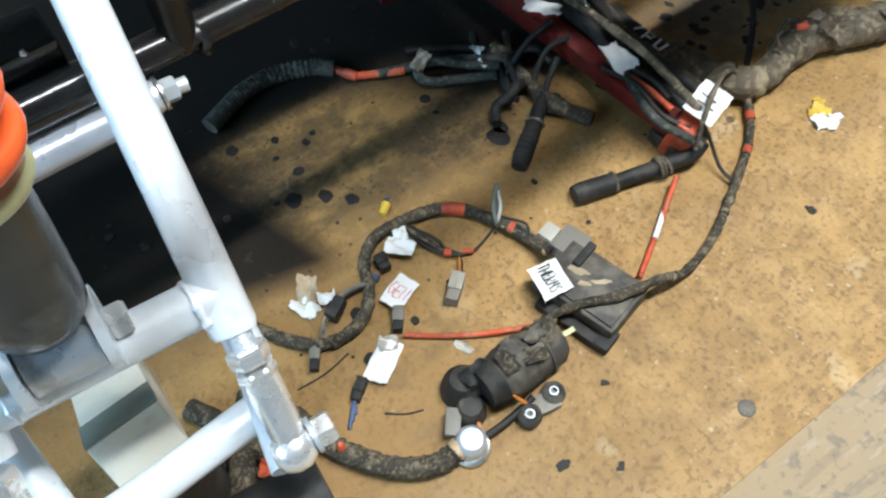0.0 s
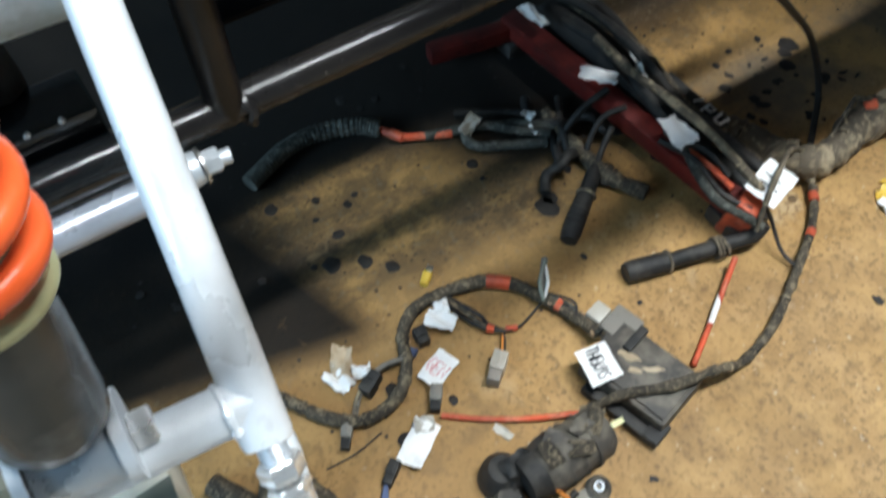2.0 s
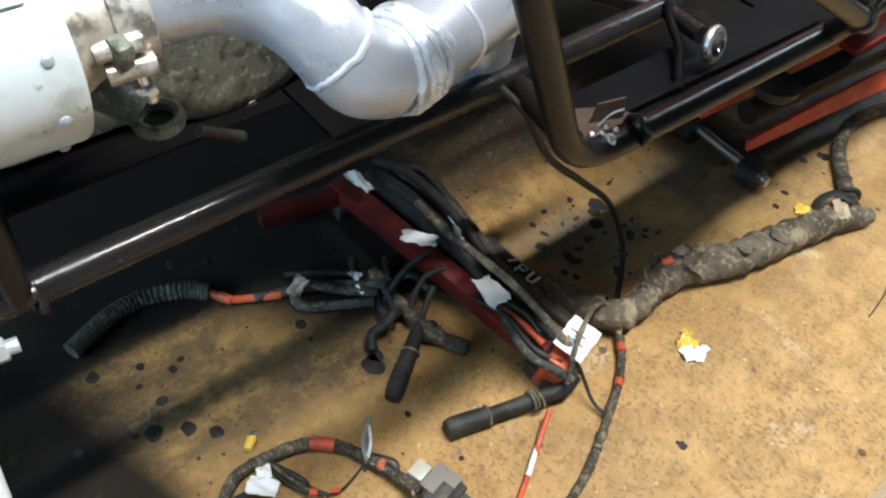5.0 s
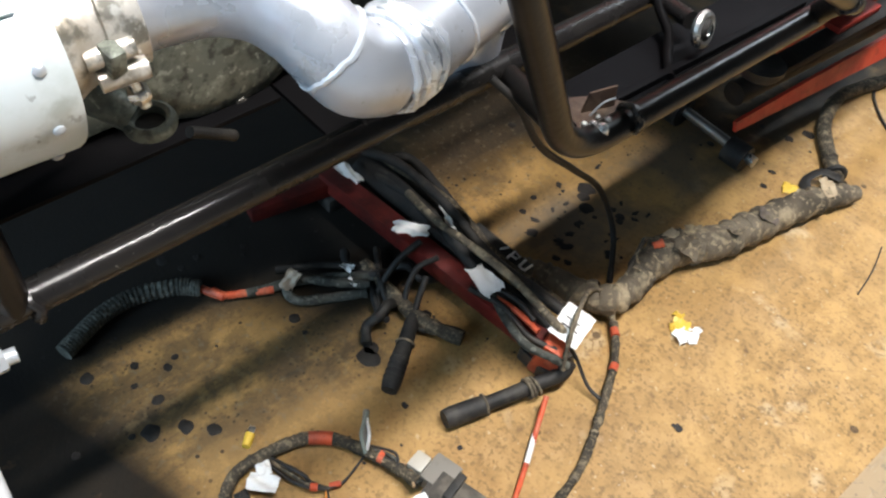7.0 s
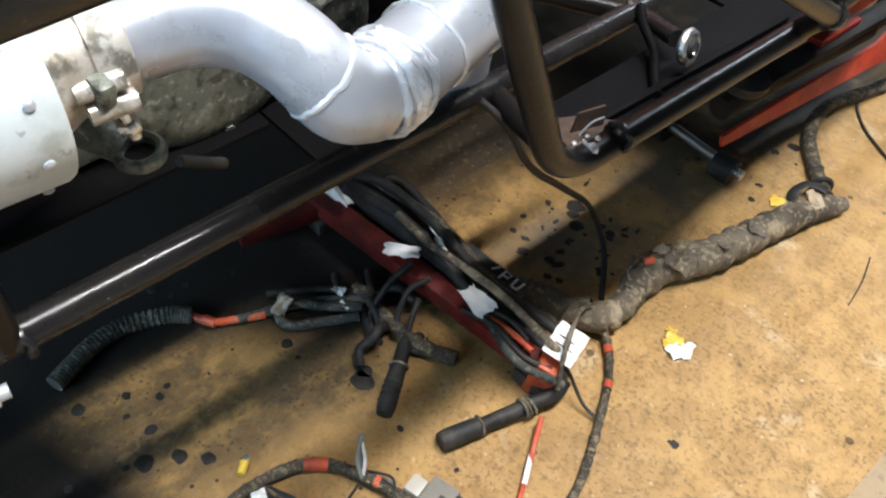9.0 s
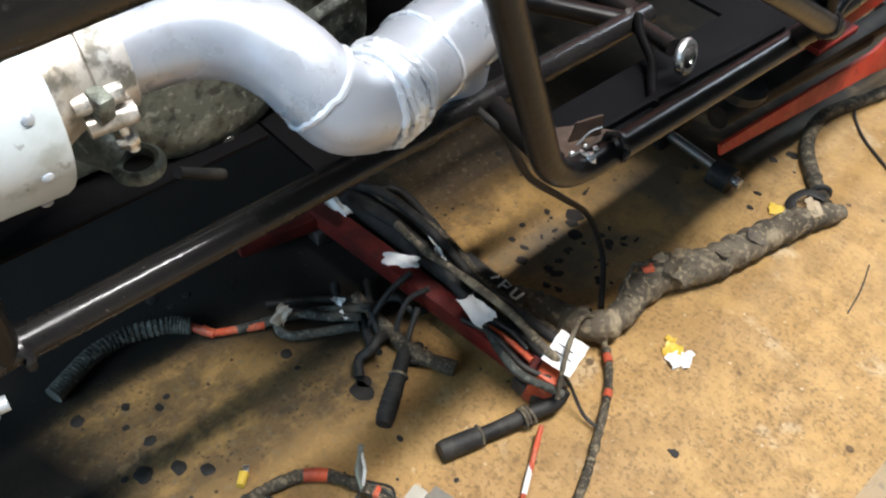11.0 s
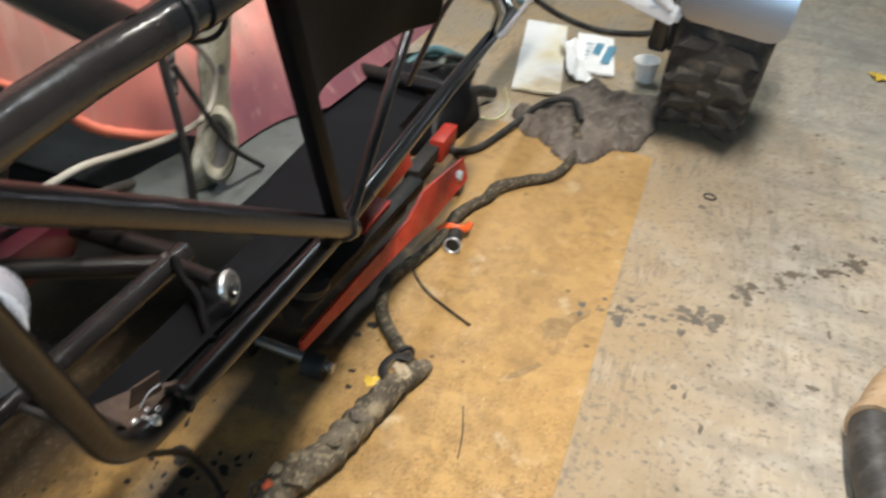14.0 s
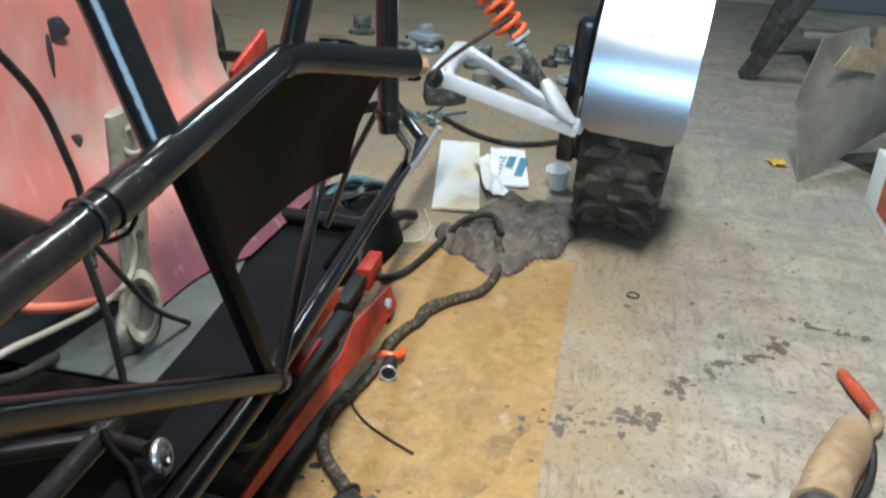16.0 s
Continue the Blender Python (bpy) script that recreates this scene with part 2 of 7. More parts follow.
def make_tape(name, base, dark, light, scale):
    """Old cloth tape: dark cloth, worn patches and pale dust flecks."""
    k = Mat(name, base, 0.78, 0, 0.3)
    k.over(k.noise(scale * 0.35, 0.42, 0.62, 5), dark, 0.8)
    k.over(k.noise(scale, 0.52, 0.66, 6), light, 0.55)
    k.over(k.noise(scale * 3.6, 0.55, 0.63, 3), tuple(c * 1.1 for c in light), 0.38)
    k.over(k.noise(scale * 2.2, 0.56, 0.68, 4), dark, 0.45)
    k.bump(k.noise(scale * 4, 0.3, 0.7, 4), 0.8, 0.0014)
    return k.m


def make_chalky(name, base, rough=0.6, metal=0.0, grime=0.4, tint=(0.25, 0.2, 0.16)):
    k = Mat(name, base, rough, metal, 0.4)
    k.over(k.noise(14, 0.50, 0.70, 6), tint, grime)
    k.over(k.noise(70, 0.55, 0.72, 4), tuple(c * 0.6 for c in base), 0.4)
    k.bump(k.noise(120, 0.3, 0.7, 4), 0.15, 0.0008)
    return k.m


def make_guard():
    k = Mat("sheet_aluminium", (0.33, 0.355, 0.40), 0.27, 0.95)
    k.over(k.noise(50, 0.45, 0.65, 3, (1, 0.05, 0.05)), (0.32, 0.345, 0.39), 0.5)
    k.over(k.noise(2.5, 0.5, 0.7, 3), (0.31, 0.33, 0.37), 0.4)
    k.bump(k.noise(180, 0.3, 0.7, 2, (1, 0.04, 0.04)), 0.05, 0.0005)
    return k.m


def make_casting():
    """Cast alloy under old oil, with pale corrosion bloom."""
    k = Mat("oily_cast_alloy", (0.17, 0.185, 0.155), 0.55, 0.2, 0.4)
    k.over(k.noise(16, 0.44, 0.58, 7, None, 0.66), (0.035, 0.037, 0.032), 0.85)
    k.over(k.noise(26, 0.52, 0.64, 7, None, 0.68), (0.42, 0.46, 0.39), 0.6)
    k.over(k.noise(75, 0.54, 0.64, 5), (0.030, 0.031, 0.027), 0.7)
    k.over(k.noise(130, 0.60, 0.68, 3), (0.50, 0.53, 0.46), 0.5)
    k.gloss(k.noise(20, 0.35, 0.68, 5), 0.35, 0.7)
    k.bump(k.noise(90, 0.3, 0.7, 5), 0.22, 0.001)
    return k.m


def make_muffler():
    """Bare alloy sheet with grey-green smudges, pits and scuffs."""
    k = Mat("alloy_muffler", (0.66, 0.725, 0.745), 0.38, 0.2)
    k.over(k.noise(11, 0.48, 0.64, 7, None, 0.62), (0.42, 0.485, 0.455), 0.75)
    k.over(k.noise(30, 0.56, 0.66, 6), (0.34, 0.37, 0.34), 0.5)
    k.over(k.noise(70, 0.63, 0.70, 4), (0.14, 0.145, 0.14), 0.7)
    k.over(k.noise(24, 0.60, 0.68, 6), (0.84, 0.86, 0.86), 0.5)
    k.over(k.times(k.spots(60, 0.12), k.noise(9, 0.48, 0.58)), (0.12, 0.12, 0.115), 0.7)
    k.gloss(k.noise(18, 0.35, 0.68, 5), 0.30, 0.55)
    k.bump(k.noise(160, 0.3, 0.7, 4), 0.12, 0.0007)
    return k.m


def make_clamp():
    k = Mat("stained_clamp_steel", (0.62, 0.59, 0.54), 0.34, 0.45)
    k.over(k.noise(30, 0.46, 0.60, 6), (0.36, 0.29, 0.20), 0.7)
    k.over(k.noise(55, 0.52, 0.62, 6), (0.10, 0.10, 0.08), 0.75)
    k.over(k.noise(80, 0.58, 0.66, 4), (0.74, 0.75, 0.72), 0.5)
    k.gloss(k.noise(40, 0.35, 0.68, 5), 0.25, 0.6)
    k.bump(k.noise(180, 0.3, 0.7, 4), 0.25, 0.0008)
    return k.m


def make_shell():
    """Faded red fibreglass with chalky fading, scratches and grey grime."""
    k = Mat("faded_red_bodywork", (0.56, 0.195, 0.165), 0.42, 0, 0.4)
    k.over(k.noise(4, 0.40, 0.64, 5), (0.38, 0.125, 0.11), 0.7)
    k.over(k.noise(8, 0.48, 0.68, 6), (0.62, 0.36, 0.31), 0.6)
    k.over(k.noise(12, 0.50, 0.64, 7, (1, 1, 0.4)), (0.30, 0.20, 0.165), 0.6)
    k.over(k.noise(5, 0.52, 0.62, 6), (0.36, 0.30, 0.25), 0.6)
    # Darker purple towards the lower edge, deeper past y 0.96.
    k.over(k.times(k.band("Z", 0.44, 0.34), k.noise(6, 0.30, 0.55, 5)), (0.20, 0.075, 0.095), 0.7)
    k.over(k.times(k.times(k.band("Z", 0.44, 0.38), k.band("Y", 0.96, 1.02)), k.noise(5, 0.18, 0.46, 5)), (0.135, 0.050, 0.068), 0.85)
    k.over(k.noise(40, 0.60, 0.68, 4, (1, 1, 0.15)), (0.62, 0.42, 0.36), 0.22)
    k.over(k.times(k.spots(34, 0.10, 0.04), k.noise(6, 0.5, 0.58)), (0.09, 0.07, 0.06), 0.7)
    k.gloss(k.noise(12, 0.35, 0.68, 5), 0.30, 0.60)
    k.bump(k.noise(60, 0.3, 0.7, 4), 0.12, 0.001)
    return k.m


def make_page():
    """Printed paper with a soft yellow-brown damp stain."""
    k = Mat("stained_page", (0.78, 0.77, 0.74), 0.7, 0, 0.3)
    k.over(k.times(k.band("X", -0.430, -0.385), k.noise(7, 0.36, 0.62, 5, (1, 0.5, 1))), (0.66, 0.55, 0.30), 0.9)
    k.over(k.times(k.times(k.band("X", -0.380, -0.350), k.band("Y", 2.42, 2.26)), k.noise(11, 0.34, 0.58, 5)), (0.50, 0.33, 0.15), 0.8)
    k.over(k.times(k.noise(60, 0.54, 0.60, 3, (0.3, 3, 1)), k.noise(9, 0.48, 0.56)), (0.34, 0.36, 0.40), 0.35)
    return k.m


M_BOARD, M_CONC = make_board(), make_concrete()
M_BLACK = make_black_paint()
M_DUSTY = make_dirty("dusty_black_tube", (0.008, 0.0068, 0.0062), (0.0045, 0.004, 0.0036), (0.017, 0.0130, 0.0108), 0.30, 0, 26, 0.12)
M_DUSTY.node_tree.nodes["Principled BSDF"].inputs["Specular IOR Level"].default_value = 0.27
M_BLACKGLOSS = make_black_paint("fresh_black_paint", 0.18, (0.008, 0.009, 0.010), 0.13)
M_BLACKGLOSS.node_tree.nodes["Principled BSDF"].inputs["Specular IOR Level"].default_value = 0.55
M_PAN = make_chalky("black_sheet_paint", (0.0055, 0.0052, 0.0056), 0.45, 0, 0.25, (0.010, 0.0095, 0.010))
M_DUSTPAN = make_dirty("dusty_grey_pan", (0.0040, 0.0042, 0.0052), (0.0022, 0.0022, 0.0027), (0.0085, 0.0090, 0.0105), 0.6, 0, 9, 0.1)
M_DUSTPAN.node_tree.nodes["Principled BSDF"].inputs["Specular IOR Level"].default_value = 0.06
# Lit copy of the pan's grey, for its brighter strip.
M_GREYPAN = make_dirty("lit_pan_grey", (0.062, 0.070, 0.067), (0.028, 0.030, 0.029), (0.125, 0.136, 0.130), 0.6, 0, 12, 0.1)
M_OLIVE = make_dirty("stained_cream_plastic", (0.24, 0.225, 0.165), (0.070, 0.062, 0.042), (0.48, 0.47, 0.41), 0.5, 0, 30, 0.3)
M_SILVER = make_silver("silver_paint", (0.80, 0.835, 0.87), 0.31, 0.20, 0.16)
M_CHROME = make_silver("bright_plating", (0.86, 0.86, 0.85), 0.22, 0.75, 0.18)
M_ALU = make_silver("brushed_aluminium", (0.74, 0.76, 0.79), 0.30, 0.9, 0.12)
M_WHITEALU = make_silver("pale_cast_aluminium", (0.62, 0.635, 0.66), 0.40, 0.15, 0.14)
M_GUARD = make_guard()
M_PIPE = make_silver("aluminised_pipe", (0.50, 0.535, 0.60), 0.30, 0.45, 0.28)
M_MUFFLER = make_muffler()
M_CLAMP = make_clamp()
M_WELD = make_silver("bright_weld", (0.74, 0.79, 0.86), 0.20, 0.35, 0.15)
M_STEEL = make_silver("zinc_steel", (0.62, 0.62, 0.60), 0.28, 0.95, 0.3)
M_BUSH = make_silver("grey_bush_steel", (0.56, 0.60, 0.64), 0.34, 0.5, 0.45)
M_PAN.node_tree.nodes["Principled BSDF"].inputs["Specular IOR Level"].default_value = 0.03
M_ENGINE = make_casting()
M_ORANGE = make_chalky("orange_spring_coat", (0.88, 0.13, 0.03), 0.28, 0, 0.10, (0.5, 0.06, 0.02))
M_PERCH = make_chalky("pale_yellow_collar", (0.62, 0.62, 0.34), 0.4, 0.2, 0.3)
M_CAN = make_dirty("worn_grey_canister", (0.115, 0.120, 0.120), (0.035, 0.036, 0.036), (0.44, 0.46, 0.47), 0.26, 0.5, 11, 0.12)
M_LIP = make_chalky("salmon_red_lip", (0.74, 0.21, 0.14), 0.4, 0, 0.25, (0.55, 0.12, 0.08))
M_RED = make_dirty("red_jack_paint", (0.47, 0.034, 0.018), (0.12, 0.012, 0.01), (0.58, 0.10, 0.05), 0.45, 0, 24, 0.2)
# The stand's red, darkened for the shade it stands in.
M_DKREDPAINT = make_dirty("shaded_red_paint", (0.145, 0.013, 0.010), (0.016, 0.009, 0.008), (0.26, 0.030, 0.019), 0.5, 0, 18, 0.2)
M_ORRED = make_dirty("orange_red_tape", (0.62, 0.095, 0.035), (0.16, 0.035, 0.022), (0.66, 0.24, 0.14), 0.5, 0, 60, 0.2)
M_TAPE = make_tape("dusty_loom_tape", (0.070, 0.058, 0.042), (0.022, 0.019, 0.015), (0.34, 0.27, 0.17), 90)
M_LOOM = make_tape("dusty_grey_wrap", (0.145, 0.118, 0.084), (0.034, 0.028, 0.021), (0.46, 0.37, 0.235), 34)
M_WIRE = make_dirty("black_wire_cover", (0.024, 0.022, 0.020), (0.010, 0.009, 0.008), (0.060, 0.052, 0.042), 0.55, 0, 80, 0.2)
M_RUBBER = make_dirty("black_rubber", (0.022, 0.021, 0.020), (0.008, 0.008, 0.008), (0.085, 0.075, 0.062), 0.6, 0, 40, 0.3)
M_TYRE = make_dirty("muddy_tyre_rubber", (0.046, 0.041, 0.036), (0.012, 0.0115, 0.011), (0.27, 0.215, 0.155), 0.8, 0, 17, 0.7)
M_CONDUIT = make_tape("grey_conduit", (0.075, 0.077, 0.066), (0.026, 0.027, 0.023), (0.20, 0.205, 0.175), 44)
M_BOXPL = make_dirty("dusty_black_plastic", (0.065, 0.058, 0.050), (0.022, 0.020, 0.018), (0.30, 0.26, 0.19), 0.6, 0, 26, 0.25)
M_PAPER = make_chalky("white_tag_paper", (0.80, 0.79, 0.77), 0.7, 0, 0.14, (0.5, 0.46, 0.40))
M_INK = make_chalky("black_marker_ink", (0.02, 0.02, 0.025), 0.6, 0, 0.1)
M_REDINK = make_chalky("red_marker_ink", (0.55, 0.03, 0.03), 0.6, 0, 0.1)
M_BLUEINK = make_chalky("blue_print", (0.08, 0.24, 0.34), 0.6, 0, 0.2)
M_YELLOW = make_chalky("yellow_plastic", (0.68, 0.45, 0.06), 0.45, 0, 0.3)
M_CREAM = make_chalky("cream_block_paint", (0.82, 0.785, 0.67), 0.55, 0, 0.25, (0.40, 0.37, 0.28))
M_GREENBAND = make_chalky("grey_green_paint", (0.24, 0.27, 0.23), 0.5, 0, 0.3)
M_CLEAR = make_chalky("cloudy_connector_plastic", (0.42, 0.39, 0.33), 0.35, 0, 0.4)
M_GREYPL = make_chalky("grey_connector_plastic", (0.19, 0.175, 0.15), 0.5, 0, 0.4)
M_BLUEW = make_chalky("blue_wire_cover", (0.07, 0.10, 0.20), 0.5, 0, 0.4, (0.05, 0.05, 0.05))
M_COPPER = make_chalky("orange_wire_cover", (0.62, 0.22, 0.04), 0.45, 0, 0.2)
M_REDPANEL = make_shell()
M_RAG = make_dirty("grey_brown_rag", (0.15, 0.122, 0.10), (0.045, 0.036, 0.030), (0.27, 0.225, 0.185), 0.95, 0, 34, 0.7)
M_RUST = make_dirty("heat_tanned_steel", (0.46, 0.31, 0.18), (0.24, 0.14, 0.08), (0.58, 0.45, 0.31), 0.55, 0.25, 24, 0.25)
M_DKSTEEL = make_dirty("dark_sooty_steel", (0.075, 0.07, 0.065), (0.03, 0.028, 0.026), (0.20, 0.18, 0.16), 0.5, 0.4, 26, 0.3)
M_CARD = make_dirty("plain_cardboard", (0.42, 0.33, 0.22), (0.28, 0.21, 0.13), (0.55, 0.46, 0.34), 0.85, 0, 40, 0.2)
M_SHEET = make_dirty("weathered_grey_sheet", (0.27, 0.25, 0.21), (0.14, 0.12, 0.095), (0.38, 0.355, 0.30), 0.7, 0, 9, 0.15)
M_OLDWOOD = make_dirty("weathered_pale_wood", (0.47, 0.44, 0.37), (0.20, 0.16, 0.09), (0.60, 0.58, 0.52), 0.7, 0, 12, 0.3)
M_OIL = make_dirty("dried_oil", (0.020, 0.017, 0.015), (0.010, 0.009, 0.008), (0.040, 0.033, 0.026), 0.6, 0, 60, 0.3)
M_DAMP = make_dirty("damp_dirt_stain", (0.14, 0.115, 0.088), (0.095, 0.08, 0.06), (0.22, 0.19, 0.15), 0.7, 0, 60, 0.2)
M_WALL = make_chalky("grey_workshop_wall", (0.32, 0.33, 0.34), 0.85, 0, 0.2)
M_CEIL = make_chalky("dim_ceiling_board", (0.28, 0.285, 0.29), 0.85, 0, 0.1)
M_DKRED = make_chalky("dark_crimson_plastic", (0.045, 0.006, 0.011), 0.35, 0, 0.2, (0.03, 0.01, 0.01))
M_GUSSET = make_dirty("rust_brown_dust", (0.075, 0.044, 0.030), (0.022, 0.016, 0.013), (0.17, 0.115, 0.075), 0.7, 0, 40, 0.4)
M_PAGE = make_page()
M_TEAL = make_dirty("teal_tool_paint", (0.06, 0.15, 0.165), (0.02, 0.035, 0.04), (0.22, 0.34, 0.36), 0.35, 0.3, 40, 0.2)
M_TUBE = Mat("lit_tube", (1, 1, 1)).m
M_TUBE.node_tree.nodes["Principled BSDF"].inputs["Emission Color"].default_value = (1.0, 0.96, 0.88, 1)
M_TUBE.node_tree.nodes["Principled BSDF"].inputs["Emission Strength"].default_value = 4.0


# ---- mesh helpers ----
def link(name, verts, faces, mat, parent=None, label="", smooth=True):
    """One mesh object in world metres, under a thing or a part."""
    me = bpy.data.meshes.new(name)
    me.from_pydata([tuple(v) for v in verts], [], faces)
    me.materials.append(mat)
    if smooth:
        me.polygons.foreach_set("use_smooth", [True] * len(me.polygons))
        me.set_sharp_from_angle(angle=radians(42))
    me.update()
    ob = new(name, me)
    if parent:
        ob.parent = parent
        ob.matrix_parent_inverse = parent.matrix_world.inverted()
    if label:
        ob["label"] = label
    return ob


def part(name, geo, mat, parent, label="", smooth=True):
    return link(name, geo[0], geo[1], mat, parent, label, smooth)


def thing(name, at, label, category, group="", kind=""):
    """An Empty at the base of a thing."""
    ob = new(name)
    ob.empty_display_size = 0.05
    ob.location = at
    bpy.context.view_layer.update()
    return tagged(ob, label, category, group, kind)


def solo(name, geo, mat, label, category, group="", kind="", smooth=True):
    return tagged(link(name, geo[0], geo[1], mat, None, "", smooth), label, category, group, kind)


def joined(*geos):
    verts, faces = [], []
    for v, f in geos:
        n = len(verts)
        verts += [tuple(p) for p in v]
        faces += [tuple(i + n for i in q) for q in f]
    return verts, faces


def moved(geo, m):
    return [tuple(m @ Vector(p)) for p in geo[0]], geo[1]


def spline(pts, sub):
    """Catmull-Rom points through pts."""
    p = np.array(pts, float)
    if sub <= 1 or len(p) < 3:
        return p
    q = np.vstack([2 * p[0] - p[1], p, 2 * p[-1] - p[-2]])
    out = []
    for i in range(1, len(q) - 2):
        a, b, c, d = q[i - 1], q[i], q[i + 1], q[i + 2]
        for s in np.arange(sub) / sub:
            out.append(0.5 * (2 * b + (c - a) * s + (2 * a - 5 * b + 4 * c - d) * s**2 + (3 * b - a - 3 * c + d) * s**3))
    return np.array(out + [p[-1]])


def sweep(pts, r, n=12, sub=1, wob=0.0, seed=0, flat=1.0, caps=True):
    """A round section of radius r (a number, or one for each point) along a line."""
    p = spline(pts, sub)
    rad = np.full(len(p), r, float) if np.isscalar(r) else np.interp(np.linspace(0, 1, len(p)), np.linspace(0, 1, len(r)), r)
    rng = np.random.default_rng(seed)
    if wob:
        rad = rad * (1 + wob * rng.standard_normal(len(p)))
    tang = np.gradient(p, axis=0)
    tang /= np.linalg.norm(tang, axis=1)[:, None] + 1e-12
    up = np.array([0, 0, 1.0]) if abs(tang[0][2]) < 0.9 else np.array([1.0, 0, 0])
    side = np.cross(tang[0], up)
    side /= np.linalg.norm(side)
    verts, faces = [], []
    ang = np.arange(n) * 2 * math.pi / n
    for i in range(len(p)):
        side = side - tang[i] * (side @ tang[i])
        side /= np.linalg.norm(side)
        top = np.cross(side, tang[i])
        for a in ang:
            verts.append(tuple(p[i] + rad[i] * (math.cos(a) * side + flat * math.sin(a) * top)))
    for i in range(len(p) - 1):
        for j in range(n):
            k = (j + 1) % n
            faces.append((i * n + j, i * n + k, (i + 1) * n + k, (i + 1) * n + j))
    if caps:
        faces.append(tuple(range(n - 1, -1, -1)))
        faces.append(tuple((len(p) - 1) * n + j for j in range(n)))
    return verts, faces


def block(lo, hi, bevel=0.0, m=None):
    """A box with bevelled edges between two corners, moved by m."""
    bm = bmesh.new()
    bmesh.ops.create_cube(bm, size=1)
    for v in bm.verts:
        v.co = [lo[k] + (v.co[k] + 0.5) * (hi[k] - lo[k]) for k in range(3)]
    if bevel:
        bmesh.ops.bevel(bm, geom=list(bm.edges), offset=bevel, segments=2, affect="EDGES", profile=0.6)
    if m is not None:
        bmesh.ops.transform(bm, matrix=m, verts=bm.verts)
    bm.verts.index_update()
    out = [tuple(v.co) for v in bm.verts], [tuple(v.index for v in f.verts) for f in bm.faces]
    bm.free()
    return out


def along(a, b, roll=0.0):
    """A pose at a whose z axis points at b."""
    d = Vector(b) - Vector(a)
    return Matrix.Translation(a) @ d.to_track_quat("Z", "Y").to_matrix().to_4x4() @ pose(0, 0, 0, 0, 0, roll)


def bar(a, b, w, h, bevel=0.002, roll=0.0):
    """A rectangular bar from a to b."""
    length = (Vector(b) - Vector(a)).length
    return block((-w / 2, -h / 2, 0), (w / 2, h / 2, length), bevel, along(a, b, roll))


def lathe(profile, n=24, m=None):
    """Rings of (radius, height) turned about z."""
    verts, faces = [], []
    for r, z in profile:
        for j in range(n):
            a = 2 * math.pi * j / n
            verts.append((max(r, 1e-5) * math.cos(a), max(r, 1e-5) * math.sin(a), z))
    for i in range(len(profile) - 1):
        for j in range(n):
            k = (j + 1) % n
            faces.append((i * n + j, i * n + k, (i + 1) * n + k, (i + 1) * n + j))
    geo = verts, faces
    return moved(geo, m) if m is not None else geo


def ring(big, small, m, n=28, k=10, squash=1.0):
    """A torus about z."""
    prof = [(big + small * math.cos(a), squash * small * math.sin(a)) for a in np.linspace(0, 2 * math.pi, k + 1)]
    return lathe(prof, n, m)


def hexnut(a, b, r):
    """A six-sided nut or bolt head from a to b, with a rounded crown."""
    length = (Vector(b) - Vector(a)).length
    prof = [(0, 0), (r * 0.9, 0), (r, r * 0.12), (r, length - r * 0.14), (r * 0.86, length), (0, length)]
    return lathe(prof, 6, along(a, b))


def patch(m, rx, ry, seed, thick=0.0006, n=18, rag=0.3):
    """A thin flat blot with an uneven outline."""
    rng = np.random.default_rng(seed)
    ph = rng.uniform(0, 6.28, 4)
    am = rng.uniform(0.3, 1.0, 4) * rag / 2
    top, low = [], []
    for j in range(n):
        a = 2 * math.pi * j / n
        s = 1 + sum(am[i] * math.sin((i + 2) * a + ph[i]) for i in range(4)) * 0.6
        top.append((rx * s * 0.93 * math.cos(a), ry * s * 0.93 * math.sin(a), thick))
        low.append((rx * s * math.cos(a), ry * s * math.sin(a), 0))
    verts = low + top + [(0, 0, thick)]
    faces = [(j, (j + 1) % n, n + (j + 1) % n, n + j) for j in range(n)] + [(n + j, n + (j + 1) % n, 2 * n) for j in range(n)]
    return moved((verts, faces), m)


def leaf(m, w, h, seed, crumple=0.004, thick=0.0006, n=7, torn=0.10):
    """A small crumpled sheet of paper w by h, centred, with a torn outline."""
    rng = np.random.default_rng(seed)
    ph = rng.uniform(0, 6.28, 6)
    jag = rng.uniform(1 - 1.4 * torn, 1 + 0.5 * torn, (n + 1, 4))

    def at(i, j, lift):
        u, v = i / n - 0.5, j / n - 0.5
        x = w * u * (jag[j][0] if abs(u) > 0.49 else 1)
        y = h * v * (jag[i][1] if abs(v) > 0.49 else 1)
        z = crumple * (math.sin(5 * u + ph[0]) * math.cos(4 * v + ph[1]) + 0.6 * math.sin(9 * v + ph[2] + 4 * u) + 0.5 * math.sin(13 * u - 6 * v + ph[3]))
        return (x, y, z + crumple * 1.6 + lift)

    verts = [at(i, j, 0) for i in range(n + 1) for j in range(n + 1)] + [at(i, j, thick) for i in range(n + 1) for j in range(n + 1)]
    k, off = n + 1, (n + 1) ** 2
    faces = []
    for i in range(n):
        for j in range(n):
            a = i * k + j
            faces.append((a, a + 1, a + k + 1, a + k))
            faces.append((off + a, off + a + k, off + a + k + 1, off + a + 1))
    rim = [i * k for i in range(k)] + [n * k + j for j in range(1, k)] + [i * k + n for i in range(n - 1, -1, -1)] + [j for j in range(n - 1, 0, -1)]
    for a, b in zip(rim, rim[1:] + rim[:1]):
        faces.append((a, b, off + b, off + a))
    return moved((verts, faces), m)


